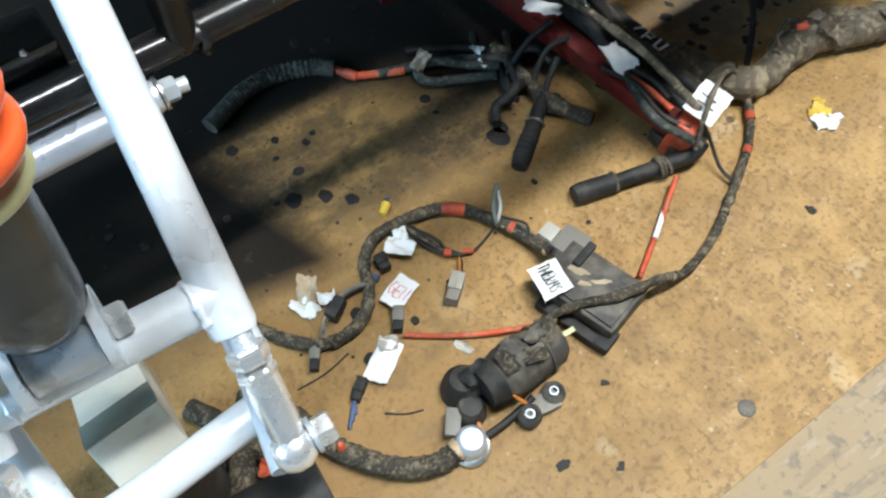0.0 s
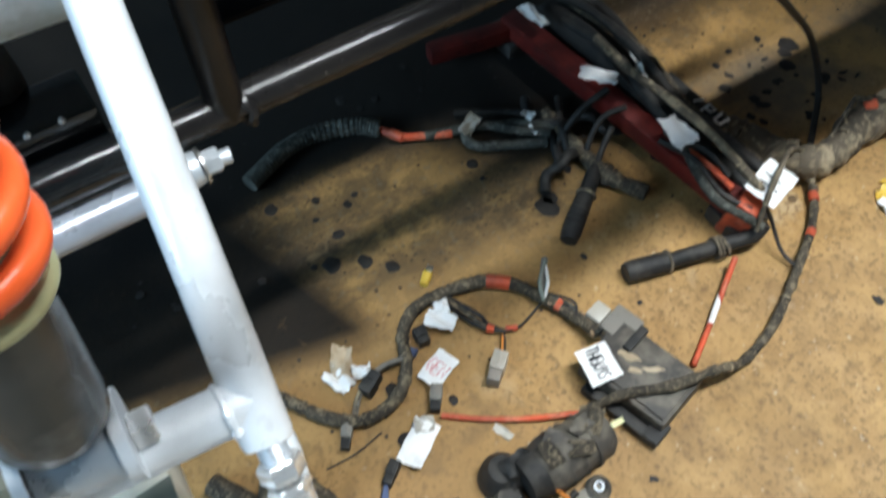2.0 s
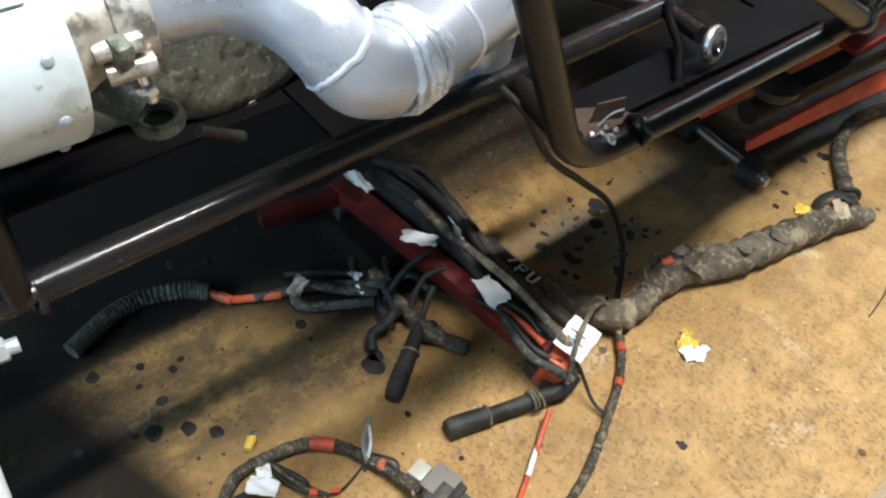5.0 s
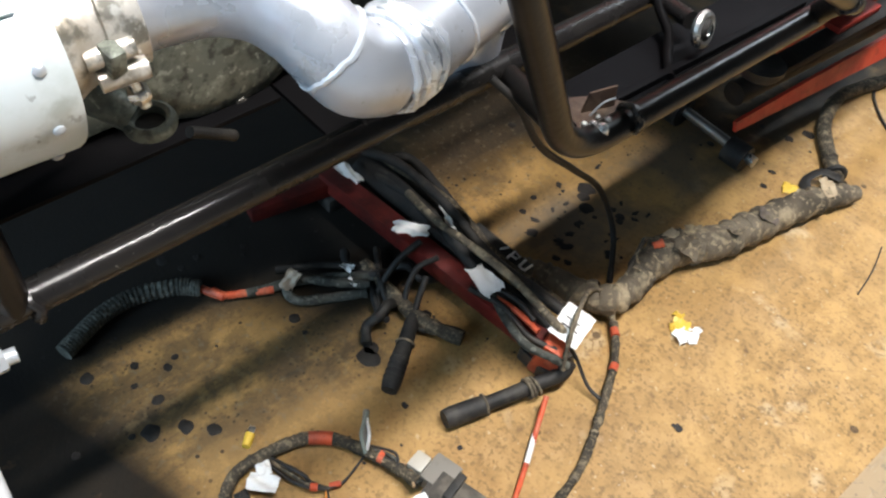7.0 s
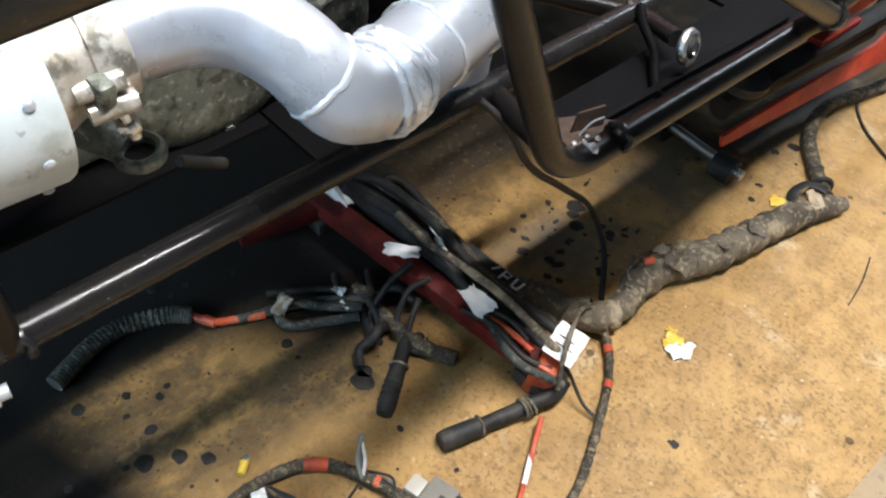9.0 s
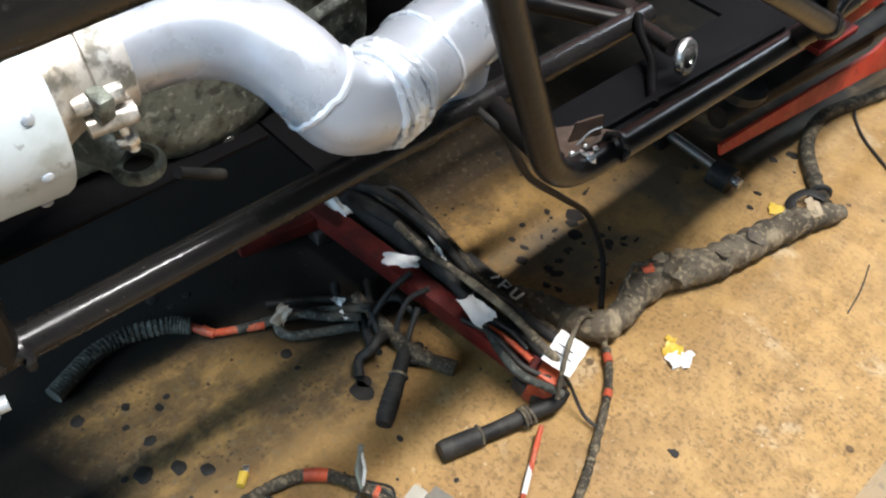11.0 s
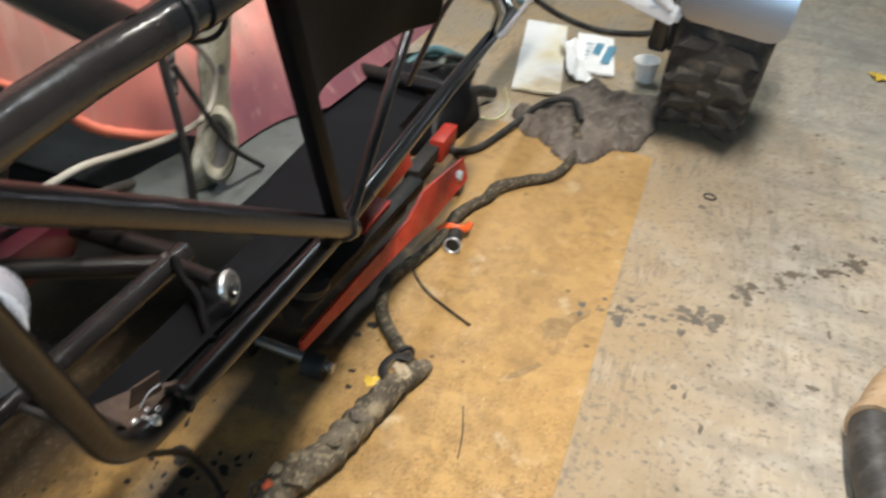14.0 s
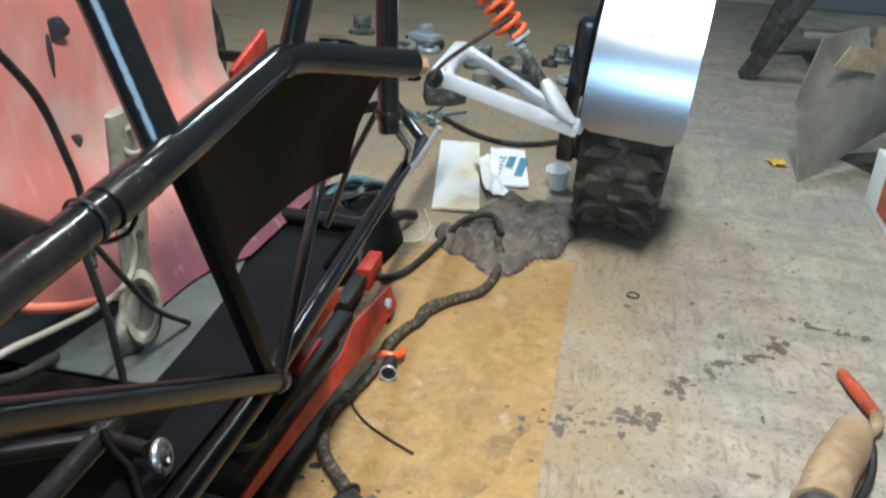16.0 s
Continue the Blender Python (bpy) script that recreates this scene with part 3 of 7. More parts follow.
def strokes(m, lines, r=0.0007):
    """Marks drawn with a pen: short raised lines in the plane of m."""
    return moved(joined(*[sweep([(x, y, 0.0008) for x, y in ln], r, 5) for ln in lines]), m)


def plate(corners, thick, sub=6, sag=0.0):
    """A four-cornered sheet with a little sag."""
    a, b, c, d = [Vector(p) for p in corners]
    nrm = (b - a).cross(d - a).normalized()
    verts, faces, k = [], [], sub + 1
    for off in (0.0, thick):
        for i in range(k):
            for j in range(k):
                u, v = i / sub, j / sub
                p = a.lerp(b, u).lerp(d.lerp(c, u), v) + nrm * (off + sag * math.sin(math.pi * u) * math.sin(math.pi * v))
                verts.append(tuple(p))
    h = k * k
    for i in range(sub):
        for j in range(sub):
            q = i * k + j
            faces += [(q, q + 1, q + k + 1, q + k), (h + q, h + q + k, h + q + k + 1, h + q + 1)]
    for i in range(sub):
        for q, r in ((i, i + 1), (sub * k + i, sub * k + i + 1), (i * k, (i + 1) * k), (i * k + sub, (i + 1) * k + sub)):
            faces.append((q, r, h + r, h + q))
    return verts, faces


def slab(outline, z0, z1):
    """A flat sheet with the given outline between two heights."""
    n = len(outline)
    verts = [(x, y, z0) for x, y in outline] + [(x, y, z1) for x, y in outline]
    return verts, [tuple(range(n - 1, -1, -1)), tuple(range(n, 2 * n))] + [(i, (i + 1) % n, n + (i + 1) % n, n + i) for i in range(n)]


# ---- the room ----
def structure(name, geo, mat, label, smooth=False):
    return tagged(link(name, geo[0], geo[1], mat, None, "", smooth), label, name.split("_")[0], "", "structure")


structure("floor", block((-4.2, -3.2, -0.15), (4.2, 6.7, -0.004)), M_CONC, "worn grey brushed concrete workshop floor")
# Unseen walls and ceiling, added to close the room and bounce light.
structure("wall_north", block((-4.2, 6.5, -0.15), (4.2, 6.7, 2.85)), M_WALL, "unseen plain grey painted wall, added to close the workshop")
SOUTH = joined(block((-4.2, -3.2, -0.15), (-1.5, -3.0, 2.85)), block((0.7, -3.2, -0.15), (4.2, -3.0, 2.85)), block((-1.5, -3.2, 2.4), (0.7, -3.0, 2.85)), block((-1.5, -3.2, -0.15), (0.7, -3.0, 1.1)))
structure("wall_south", SOUTH, M_WALL, "unseen plain grey painted wall with an added window opening")
structure("wall_west", block((-4.2, -3.0, -0.15), (-4.0, 6.5, 2.85)), M_WALL, "unseen plain grey painted wall, added to close the workshop")
structure("wall_east", block((4.0, -3.0, -0.15), (4.2, 6.5, 2.85)), M_WALL, "unseen plain grey painted wall, added to close the workshop")
structure("trim", joined(block((-1.56, -2.999, 1.04), (-1.5, -2.96, 2.46), 0.004), block((0.7, -2.999, 1.04), (0.76, -2.96, 2.46), 0.004), block((-1.5, -2.999, 2.4), (0.7, -2.96, 2.46), 0.004), block((-1.5, -2.999, 1.04), (0.7, -2.94, 1.1), 0.004)), M_CEIL, "plain painted frame round the added, unseen window opening")
structure("ceiling", block((-4.2, -3.2, 2.7), (4.2, 6.7, 2.85)), M_CEIL, "unseen plain dim grey ceiling boards, added to close the workshop")


def tube_lamp(at, length):
    t = thing("ceiling_light", at, "white fluorescent tube light fixed to the ceiling", "ceiling light", "tube lights")
    x, y, z = at
    part("housing", block((x - 0.05, y - length / 2 - 0.05, z + 0.05), (x + 0.05, y + length / 2 + 0.05, 2.699), 0.006), M_CEIL, t)
    part("tube", sweep([(x, y - length / 2, z + 0.03), (x, y + length / 2, z + 0.03)], 0.013), M_TUBE, t, "glowing white glass tube")
    for s in (-1, 1):
        part("end_cap", block((x - 0.02, y + s * length / 2 - 0.012, z + 0.012), (x + 0.02, y + s * length / 2 + 0.012, z + 0.055), 0.003), M_CEIL, t)


tube_lamp((0.05, 0.75, 2.42), 1.5)
tube_lamp((-0.75, 3.5, 2.42), 1.2)

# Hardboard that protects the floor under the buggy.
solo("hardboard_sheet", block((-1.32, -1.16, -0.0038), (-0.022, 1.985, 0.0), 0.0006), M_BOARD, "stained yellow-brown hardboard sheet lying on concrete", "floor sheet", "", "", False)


# ---- the buggy ----
buggy = thing("off_road_buggy", (-0.55, 1.0, 0.0), "black tubular off-road buggy standing half stripped on hardboard", "buggy")
R = 0.0118


def frame_tube(pts, r=R, mat=M_DUSTY, sub=1, n=16, label=""):
    return part("frame_tube", sweep(pts, r, n, sub), mat, buggy, label)


def weld(at, towards, r, parent, mat=M_BLACK, seed=1):
    """A lumpy weld bead round a tube."""
    rng = np.random.default_rng(seed)
    m = along(at, towards)
    pts = [m @ Vector((r * math.cos(a), r * math.sin(a), 0.0015 * math.sin(5 * a))) for a in np.linspace(0, 2 * math.pi, 29)]
    rad = 0.0028 + 0.0009 * rng.random(29)
    return part("weld_bead", sweep(pts, list(rad), 7), mat, parent)


def bent(a, b, c, cut):
    """Points of a line a-b-c with its corner rounded."""
    a, b, c = Vector(a), Vector(b), Vector(c)
    p, q = b + (a - b).normalized() * cut, b + (c - b).normalized() * cut
    return [tuple((1 - s) ** 2 * p + 2 * s * (1 - s) * b + s * s * q) for s in np.linspace(0, 1, 9)]


rail_in = frame_tube([(-0.432, -0.55, 0.3385), (-0.432, 0.745, 0.3385)], 0.0122, M_BLACK)
part("pivot_sleeve", sweep([(-0.432, -0.40, 0.3395), (-0.432, 0.044, 0.3395)], 0.0150, 24), M_BLACKGLOSS, rail_in, "fresh glossy black sleeve")
part("pivot_channel", bar((-0.463, -0.42, 0.352), (-0.463, 0.036, 0.352), 0.040, 0.034, 0.004), M_BLACKGLOSS, rail_in, "fresh glossy black pivot channel")
# Bright beads stand for the dotted highlight along the channel's edge.
for k in range(9):
    part("glint_bead", lathe([(0.0022, -0.001), (0.0024, 0.0), (0.0014, 0.0016), (0, 0.0019)], 8, pose(-0.4445, -0.145 + 0.020 * k, 0.3692)), M_CHROME, rail_in)
weld((-0.43, 0.115, 0.335), (-0.43, 0.2, 0.335), R * 0.99, rail_in)
N1, BOT, TOPJ = (-0.327, 0.366, 0.613), (-0.327, 0.495, 0.329), (-0.250, 0.575, 0.700)
hoop = frame_tube([(-0.262, 0.372, 0.679), (-0.310, 0.366, 0.660)] + [N1] + bent(N1, BOT, (-0.317, 0.83, 0.336), 0.050) + [(-0.317, 0.83, 0.336), (-0.322, 0.95, 0.336)], 0.0122)
frame_tube([(-0.322, 0.95, 0.336), (-0.336, 1.30, 0.336), (-0.36, 1.80, 0.315)], 0.0122, M_BLACKGLOSS)
weld((-0.322, 0.565, 0.337), (-0.32, 0.8, 0.337), 0.0118, hoop, M_BLACK)
BEND, END = (-0.262, 0.790, 0.713), (-0.186, 0.925, 0.684)
part("frame_tube", sweep([(-0.170, -0.25, 0.715), (-0.178, -0.05, 0.707), (-0.199, 0.10, 0.698), (-0.240, 0.30, 0.682), (-0.262, 0.42, 0.678), (-0.2595, 0.475, 0.684)], [0.0118, 0.0118, 0.0118, 0.012, 0.0125, 0.0127], 20, 3), M_BLACK, buggy)
upper = part("frame_tube", sweep([(-0.2595, 0.475, 0.684), (-0.2555, 0.525, 0.692), TOPJ] + bent(TOPJ, BEND, END, 0.04)[1:] + [END], [0.0127, 0.0129, 0.0130, 0.0138, 0.014, 0.014, 0.0138, 0.0135], 20, 3), M_BLACKGLOSS, buggy)
part("collar", sweep([(-0.256, 0.505, 0.689), (-0.253, 0.545, 0.695)], 0.0137, 18), M_BLACK, upper)
part("end_bolt", hexnut((-0.187, 0.924, 0.684), (-0.178, 0.940, 0.680), 0.009), M_RUST, upper)
mid = frame_tube([(-0.266, 0.335, 0.657), (-0.279, 0.395, 0.620), (-0.279, 0.516, 0.550), (-0.279, 0.807, 0.380)], 0.0105)
weld((-0.279, 0.790, 0.390), (-0.279, 0.516, 0.550), 0.0102, mid, M_BLACK)

frame_tube([(-0.284, 0.800, 0.384), (-0.318, 0.835, 0.336)], 0.0105)
part("front_post", bar(TOPJ, (-0.288, 0.800, 0.375), 0.020, 0.012, 0.003, 30), M_PAN, buggy)
frame_tube([(-0.300, 0.845, 0.350), (-0.308, 1.010, 0.520)], 0.0065, M_BLACKGLOSS)
frame_tube([(-0.257, 0.575, 0.702), (-0.305, 0.590, 0.800), (-0.35, 0.60, 0.90)], 0.0132, M_BLACKGLOSS)
frame_tube([(-0.262, 0.800, 0.713), (-0.245, 0.812, 0.80), (-0.235, 0.82, 0.90)], 0.0100, M_BLACKGLOSS)
frame_tube([(-0.262, 0.463, 0.683), (-0.60, 0.555, 0.700), (-0.95, 0.62, 0.700)], 0.0132)
front_strut = frame_tube([(-0.252, 1.1, 0.556), (-0.257, 1.1, 0.640), (-0.266, 1.1, 0.95)], 0.0132, M_BLACKGLOSS)
part("collar", lathe([(0.012, 0), (0.0165, 0.001), (0.0168, 0.010), (0.012, 0.012)], 20, along((-0.253, 1.1, 0.572), (-0.257, 1.1, 0.64))), M_BLACKGLOSS, front_strut)
part("leg", sweep([(-0.256, 1.104, 0.575), (-0.284, 1.35, 0.455), (-0.352, 1.62, 0.328)], 0.0072, 12), M_BLACKGLOSS, front_strut)
part("leg", sweep([(-0.262, 1.12, 0.598), (-0.309, 1.13, 0.503), (-0.345, 1.14, 0.40)], 0.0040, 10), M_BLACKGLOSS, front_strut)
part("steering_joint", sweep([(-0.335, 1.60, 0.330), (-0.325, 1.60, 0.342), (-0.300, 1.60, 0.390), (-0.288, 1.60, 0.412)], [0.006, 0.006, 0.0045, 0.0055], 12, 3), M_BUSH, front_strut, "grey steel steering joint")

frame_tube([(-0.36, 1.80, 0.315), (-0.45, 1.90, 0.36), (-0.60, 1.95, 0.30)], 0.012, M_BLACKGLOSS)
frame_tube([(-0.432, 0.104, 0.335), (-0.434, 0.102, 0.66)], 0.0125)
frame_tube([(-0.434, 0.102, 0.655), (-0.36, -0.10, 0.70), (-0.175, -0.12, 0.71)], 0.0120)
frame_tube([(-0.43, 0.525, 0.335), (-0.34, 0.508, 0.338)], 0.0110)
cross = frame_tube([(-0.425, 0.725, 0.338), (-0.75, 0.52, 0.345)], 0.0105)
weld((-0.436, 0.718, 0.338), (-0.75, 0.52, 0.345), 0.0108, cross, M_DKSTEEL)
# The far side of the frame.
frame_tube([(-0.90, -0.45, 0.335), (-0.90, 1.3, 0.335), (-0.74, 1.95, 0.29)])
frame_tube([(-0.96, -0.2, 0.69), (-0.96, 0.80, 0.70), (-0.72, 1.95, 0.41)])
frame_tube([(-0.43, 0.74, 0.335), (-0.90, 0.74, 0.335)])
frame_tube([(-0.336, 1.30, 0.336), (-0.90, 1.30, 0.335)], 0.0118)
frame_tube([(-0.43, -0.1, 0.335), (-0.90, -0.1, 0.335)])
# Eye of a rod end on its stub.
stub = part("rod_end", sweep([(-0.425, 0.722, 0.339), (-0.372, 0.705, 0.349)], 0.0085, 12), M_BLACK, buggy)
EYE_M = along((-0.352, 0.694, 0.355), (-0.272, 0.704, 0.379))
part("eye", ring(0.0130, 0.0046, EYE_M, 24, 8), M_STEEL, stub, "bright steel eye")
part("ball", lathe([(0.006, -0.007), (0.010, -0.004), (0.011, 0), (0.010, 0.004), (0.006, 0.007)], 16, EYE_M), M_OIL, stub)
# Sheet panels.
part("belly_pan", block((-0.89, 0.125, 0.318), (-0.522, 0.362, 0.3225), 0.0008), M_PAN, buggy, "black sheet-metal belly pan", False)
part("belly_pan", block((-0.89, 0.365, 0.318), (-0.462, 0.590, 0.3225), 0.0008), M_PAN, buggy, "black sheet-metal belly pan", False)
PAN = [(-0.398, 0.530), (-0.336, 0.526), (-0.328, 0.83), (-0.337, 1.14), (-0.362, 1.17), (-0.366, 1.37), (-0.62, 1.50), (-0.89, 1.285), (-0.89, 0.835), (-0.398, 0.835)]
part("floor_pan", slab(PAN, 0.318, 0.3225), M_DUSTPAN, buggy, "dusty dark grey sheet-metal floor pan", False)
part("belly_pan", slab([(-0.89, 0.594), (-0.60, 0.594), (-0.60, 0.832), (-0.89, 0.832)], 0.318, 0.3225), M_DUSTPAN, buggy, "dusty dark grey sheet-metal belly pan", False)
part("pan_ledge", bar((-0.353, 0.570, 0.326), (-0.343, 0.860, 0.326), 0.007, 0.009, 0.001, 3), M_DUSTPAN, buggy)
part("gusset", slab([(-0.340, 0.520), (-0.384, 0.532), (-0.366, 0.566), (-0.337, 0.592)], 0.3235, 0.331), M_GUSSET, buggy, "rust-brown dusty corner gusset", False)
part("gusset_tab", plate(((-0.356, 0.545, 0.331), (-0.346, 0.575, 0.331), (-0.347, 0.573, 0.352), (-0.355, 0.549, 0.350)), 0.002, 2), M_GUSSET, buggy)
# Weld spatter; the largest bright lump stands for a lamp glint.
for k, (x, y, z, q) in enumerate(((-0.324, 0.540, 0.3465, 0.0062), (-0.331, 0.537, 0.349, 0.0032), (-0.334, 0.545, 0.350, 0.0022), (-0.338, 0.534, 0.345, 0.0026), (-0.327, 0.549, 0.350, 0.0024))):
    part("spatter_glint", lathe([(q, -q), (q * 1.1, 0), (q * 0.6, q * 0.8), (0, q)], 8, pose(x, y - 0.007, z - 0.006, 20 * k, 14, 0)), M_CHROME, hoop)
part("wire_whisker", sweep([(-0.348, 0.548, 0.331), (-0.344, 0.556, 0.343), (-0.338, 0.563, 0.349)], 0.0009, 6, 5), M_BUSH, hoop)
part("pan_cable", sweep([(-0.424, 0.716, 0.352), (-0.405, 0.700, 0.346), (-0.382, 0.690, 0.336), (-0.362, 0.668, 0.328), (-0.345, 0.651, 0.326)], 0.0045, 9, 6), M_PAN, buggy)


def side_panel():
    """A black sheet hung under the upper rail, from the post round the bend."""
    tops = spline([(-0.253, 0.590, 0.690), (-0.262, 0.700, 0.698), (-0.262, 0.782, 0.700), (-0.240, 0.840, 0.690), (-0.213, 0.915, 0.670)], 4)
    lows = spline([(-0.266, 0.682, 0.560), (-0.285, 0.742, 0.555), (-0.288, 0.830, 0.551), (-0.286, 0.928, 0.545), (-0.262, 0.965, 0.550)], 4)
    verts, faces, n, k = [], [], len(tops) - 1, 5
    for off in (0.0, 0.0022):
        for top, low_p in zip(tops, lows):
            for j in range(k):
                p = top + (low_p - top) * j / (k - 1)
                verts.append((p[0] - off - 0.006 * math.sin(math.pi * j / (k - 1)), p[1], p[2]))
    half = k * (n + 1)
    for i in range(n):
        for j in range(k - 1):
            a = i * k + j
            faces += [(a, a + 1, a + k + 1, a + k), (half + a, half + a + k, half + a + k + 1, half + a + 1)]
        for j in (0, k - 1):
            a = i * k + j
            faces.append((a, a + k, half + a + k, half + a))
    for i in (0, n):
        for j in range(k - 1):
            a = i * k + j
            faces.append((a, a + 1, half + a + 1, half + a))
    return verts, faces


panel = part("side_panel", side_panel(), M_PAN, buggy, "matt black sheet side panel")
part("tab", block((-0.006, -0.002, -0.012), (0.006, 0.002, 0.012), 0.001, pose(-0.262, 0.655, 0.590, 20, 0, 0)), M_PAN, panel)

# Exhaust: muffler, clamp, elbows with weld beads.
MUF_A, MUF_B = (-0.466, -0.26, 0.494), (-0.462, 0.172, 0.485)
muf = part("muffler", lathe([(0, 0), (0.046, 0), (0.054, 0.006), (0.0565, 0.02), (0.0575, 0.40), (0.0580, 0.430), (0.0565, 0.4335), (0.050, 0.432), (0.034, 0.432), (0, 0.432)], 40, along(MUF_A, MUF_B)), M_MUFFLER, buggy, "scuffed silver alloy muffler")
for a in range(10):
    ang = 2 * math.pi * a / 10 + 0.2
    m = along(MUF_A, MUF_B) @ pose(0.0578 * math.cos(ang), 0.0578 * math.sin(ang), 0.418)
    part("rivet", lathe([(0.0035, -0.002), (0.0034, 0.001), (0.002, 0.002), (0, 0.0024)], 8, m @ Matrix.Rotation(ang, 4, "Z") @ Matrix.Rotation(math.pi / 2, 4, "Y")), M_BUSH, muf)
part("seam", bar((-0.432, -0.24, 0.5435), (-0.428, 0.16, 0.5345), 0.006, 0.0015, 0.0004, 40), M_MUFFLER, muf)
part("neck", sweep([(-0.460, 0.168, 0.488), (-0.460, 0.186, 0.491), (-0.459, 0.206, 0.494)], [0.040, 0.0345, 0.0310], 30, 3), M_CLAMP, muf, "heat-stained steel neck")
PIPE = [(-0.460, 0.200, 0.494), (-0.453, 0.240, 0.497), (-0.441, 0.270, 0.500), (-0.421, 0.292, 0.497), (-0.400, 0.305, 0.487), (-0.384, 0.314, 0.473)]
PIPE2 = [(-0.384, 0.314, 0.473), (-0.376, 0.326, 0.459), (-0.377, 0.345, 0.450)]
PIPE3 = [(-0.377, 0.345, 0.450), (-0.384, 0.372, 0.449), (-0.392, 0.405, 0.452)]
PIPE4 = [(-0.392, 0.405, 0.452), (-0.403, 0.450, 0.454), (-0.425, 0.487, 0.445), (-0.448, 0.503, 0.420), (-0.462, 0.508, 0.380), (-0.466, 0.508, 0.326)]
pipe = part("exhaust_pipe", sweep(PIPE + PIPE2[1:], [0.0285, 0.0285, 0.0285, 0.028, 0.0275, 0.0278, 0.0300, 0.0310], 32, 6), M_PIPE, buggy, "silver welded exhaust pipe with mitred elbows")
part("elbow", sweep(PIPE3, [0.031, 0.0325, 0.0325], 32, 5), M_PIPE, pipe)
part("elbow", sweep(PIPE4, [0.0325, 0.033, 0.033, 0.033], 32, 6), M_PIPE, pipe)


def bead(at, nxt, r, lump, seed, width=0.003):
    rng = np.random.default_rng(seed)
    m = along(at, nxt)
    k = 56
    pts = [m @ Vector((r * math.cos(a), r * math.sin(a), lump * math.sin(3 * a + seed) + 0.3 * lump * rng.standard_normal())) for a in np.linspace(0, 2 * math.pi, k)]
    part("weld_bead", sweep(pts, list(width * (0.8 + 0.5 * rng.random(k))), 7), M_WELD, pipe, "bright lumpy weld bead")


bead((-0.384, 0.314, 0.473), (-0.376, 0.326, 0.459), 0.0278, 0.0012, 1, 0.0022)
bead((-0.377, 0.345, 0.450), (-0.384, 0.372, 0.449), 0.0312, 0.0016, 2, 0.0026)
bead((-0.379, 0.353, 0.4495), (-0.384, 0.372, 0.449), 0.0316, 0.0022, 3, 0.0030)
bead((-0.381, 0.361, 0.4492), (-0.384, 0.372, 0.449), 0.0320, 0.0025, 7, 0.0026)
bead((-0.3795, 0.357, 0.4494), (-0.384, 0.372, 0.449), 0.0318, 0.0032, 11, 0.0040)
bead((-0.3825, 0.367, 0.4491), (-0.384, 0.372, 0.449), 0.0322, 0.0034, 12, 0.0034)
bead((-0.3835, 0.372, 0.4490), (-0.387, 0.385, 0.4495), 0.0324, 0.0028, 13, 0.0026)
bead((-0.392, 0.405, 0.452), (-0.405, 0.450, 0.457), 0.0327, 0.0012, 4, 0.0018)
bead((-0.408, 0.462, 0.452), (-0.425, 0.487, 0.447), 0.0332, 0.0015, 5, 0.0026)
clampm = along((-0.458, 0.206, 0.4945), (-0.452, 0.240, 0.497))
clamp = part("pipe_clamp", lathe([(0.0305, 0), (0.0325, 0.001), (0.0325, 0.021), (0.0305, 0.022)], 32, clampm), M_CLAMP, buggy, "stained steel exhaust clamp with barrel bolts")
for k, (dz, dw) in enumerate(((0.036, -0.006), (0.036, 0.008))):
    a = Vector((-0.4285 + 0.003 * k, 0.186 + 0.004 * k, 0.491 - 0.014 * k))
    part("barrel", sweep([a, a + Vector((0.004, 0.027, 0.002))], 0.0065, 14), M_CLAMP, clamp)
part("saddle", block((-0.007, -0.0055, -0.008), (0.007, 0.0055, 0.010), 0.003, pose(-0.4235, 0.199, 0.489, 0, 12, 8)), M_ENGINE, clamp, "corroded saddle block")
part("bolt", sweep([(-0.427, 0.203, 0.494), (-0.424, 0.212, 0.452)], 0.0038, 10), M_STEEL, clamp)
part("nut", hexnut((-0.4255, 0.209, 0.464), (-0.4248, 0.211, 0.456), 0.0068), M_STEEL, clamp)

# Engine behind the pipe.
engine = part("engine", block((-0.80, 0.12, 0.3235), (-0.550, 0.50, 0.52), 0.03), M_ENGINE, buggy, "oily grey cast engine casing")
part("cover", lathe([(0, 0.014), (0.070, 0.014), (0.088, 0.008), (0.094, 0), (0.094, -0.03)], 36, pose(-0.546, 0.325, 0.405, 0, 90, 0)), M_ENGINE, engine)
for a in range(7):
    ang = a * 0.9 + 0.3
    part("cover_bolt", hexnut((-0.548, 0.325 + 0.084 * math.cos(ang), 0.405 + 0.084 * math.sin(ang)), (-0.534, 0.325 + 0.084 * math.cos(ang), 0.405 + 0.084 * math.sin(ang)), 0.0055), M_DKSTEEL, engine)
for k in range(7):
    part("fin", block((-0.78, 0.16 + 0.045 * k, 0.52), (-0.56, 0.168 + 0.045 * k, 0.60), 0.002), M_ENGINE, engine)
lug = part("lug", sweep([(-0.560, 0.190, 0.435), (-0.500, 0.205, 0.415), (-0.475, 0.222, 0.402)], [0.020, 0.015, 0.011], 14), M_ENGINE, engine)
LUG_M = along((-0.468, 0.229, 0.400), (-0.4646, 0.2205, 0.57))
part("lug_eye", joined(ring(0.0140, 0.0040, LUG_M, 28, 8, 1.4), lathe([(0.0172, -0.0035), (0.0180, 0.0), (0.0172, 0.0035)], 28, LUG_M)), M_ENGINE, engine, "worn steel mounting eye")
# Black disc stands for the shade inside the bore.
part("lug_bore", lathe([(0.0115, -0.004), (0.0115, -0.002), (0, -0.002)], 22, LUG_M), M_OIL, engine)
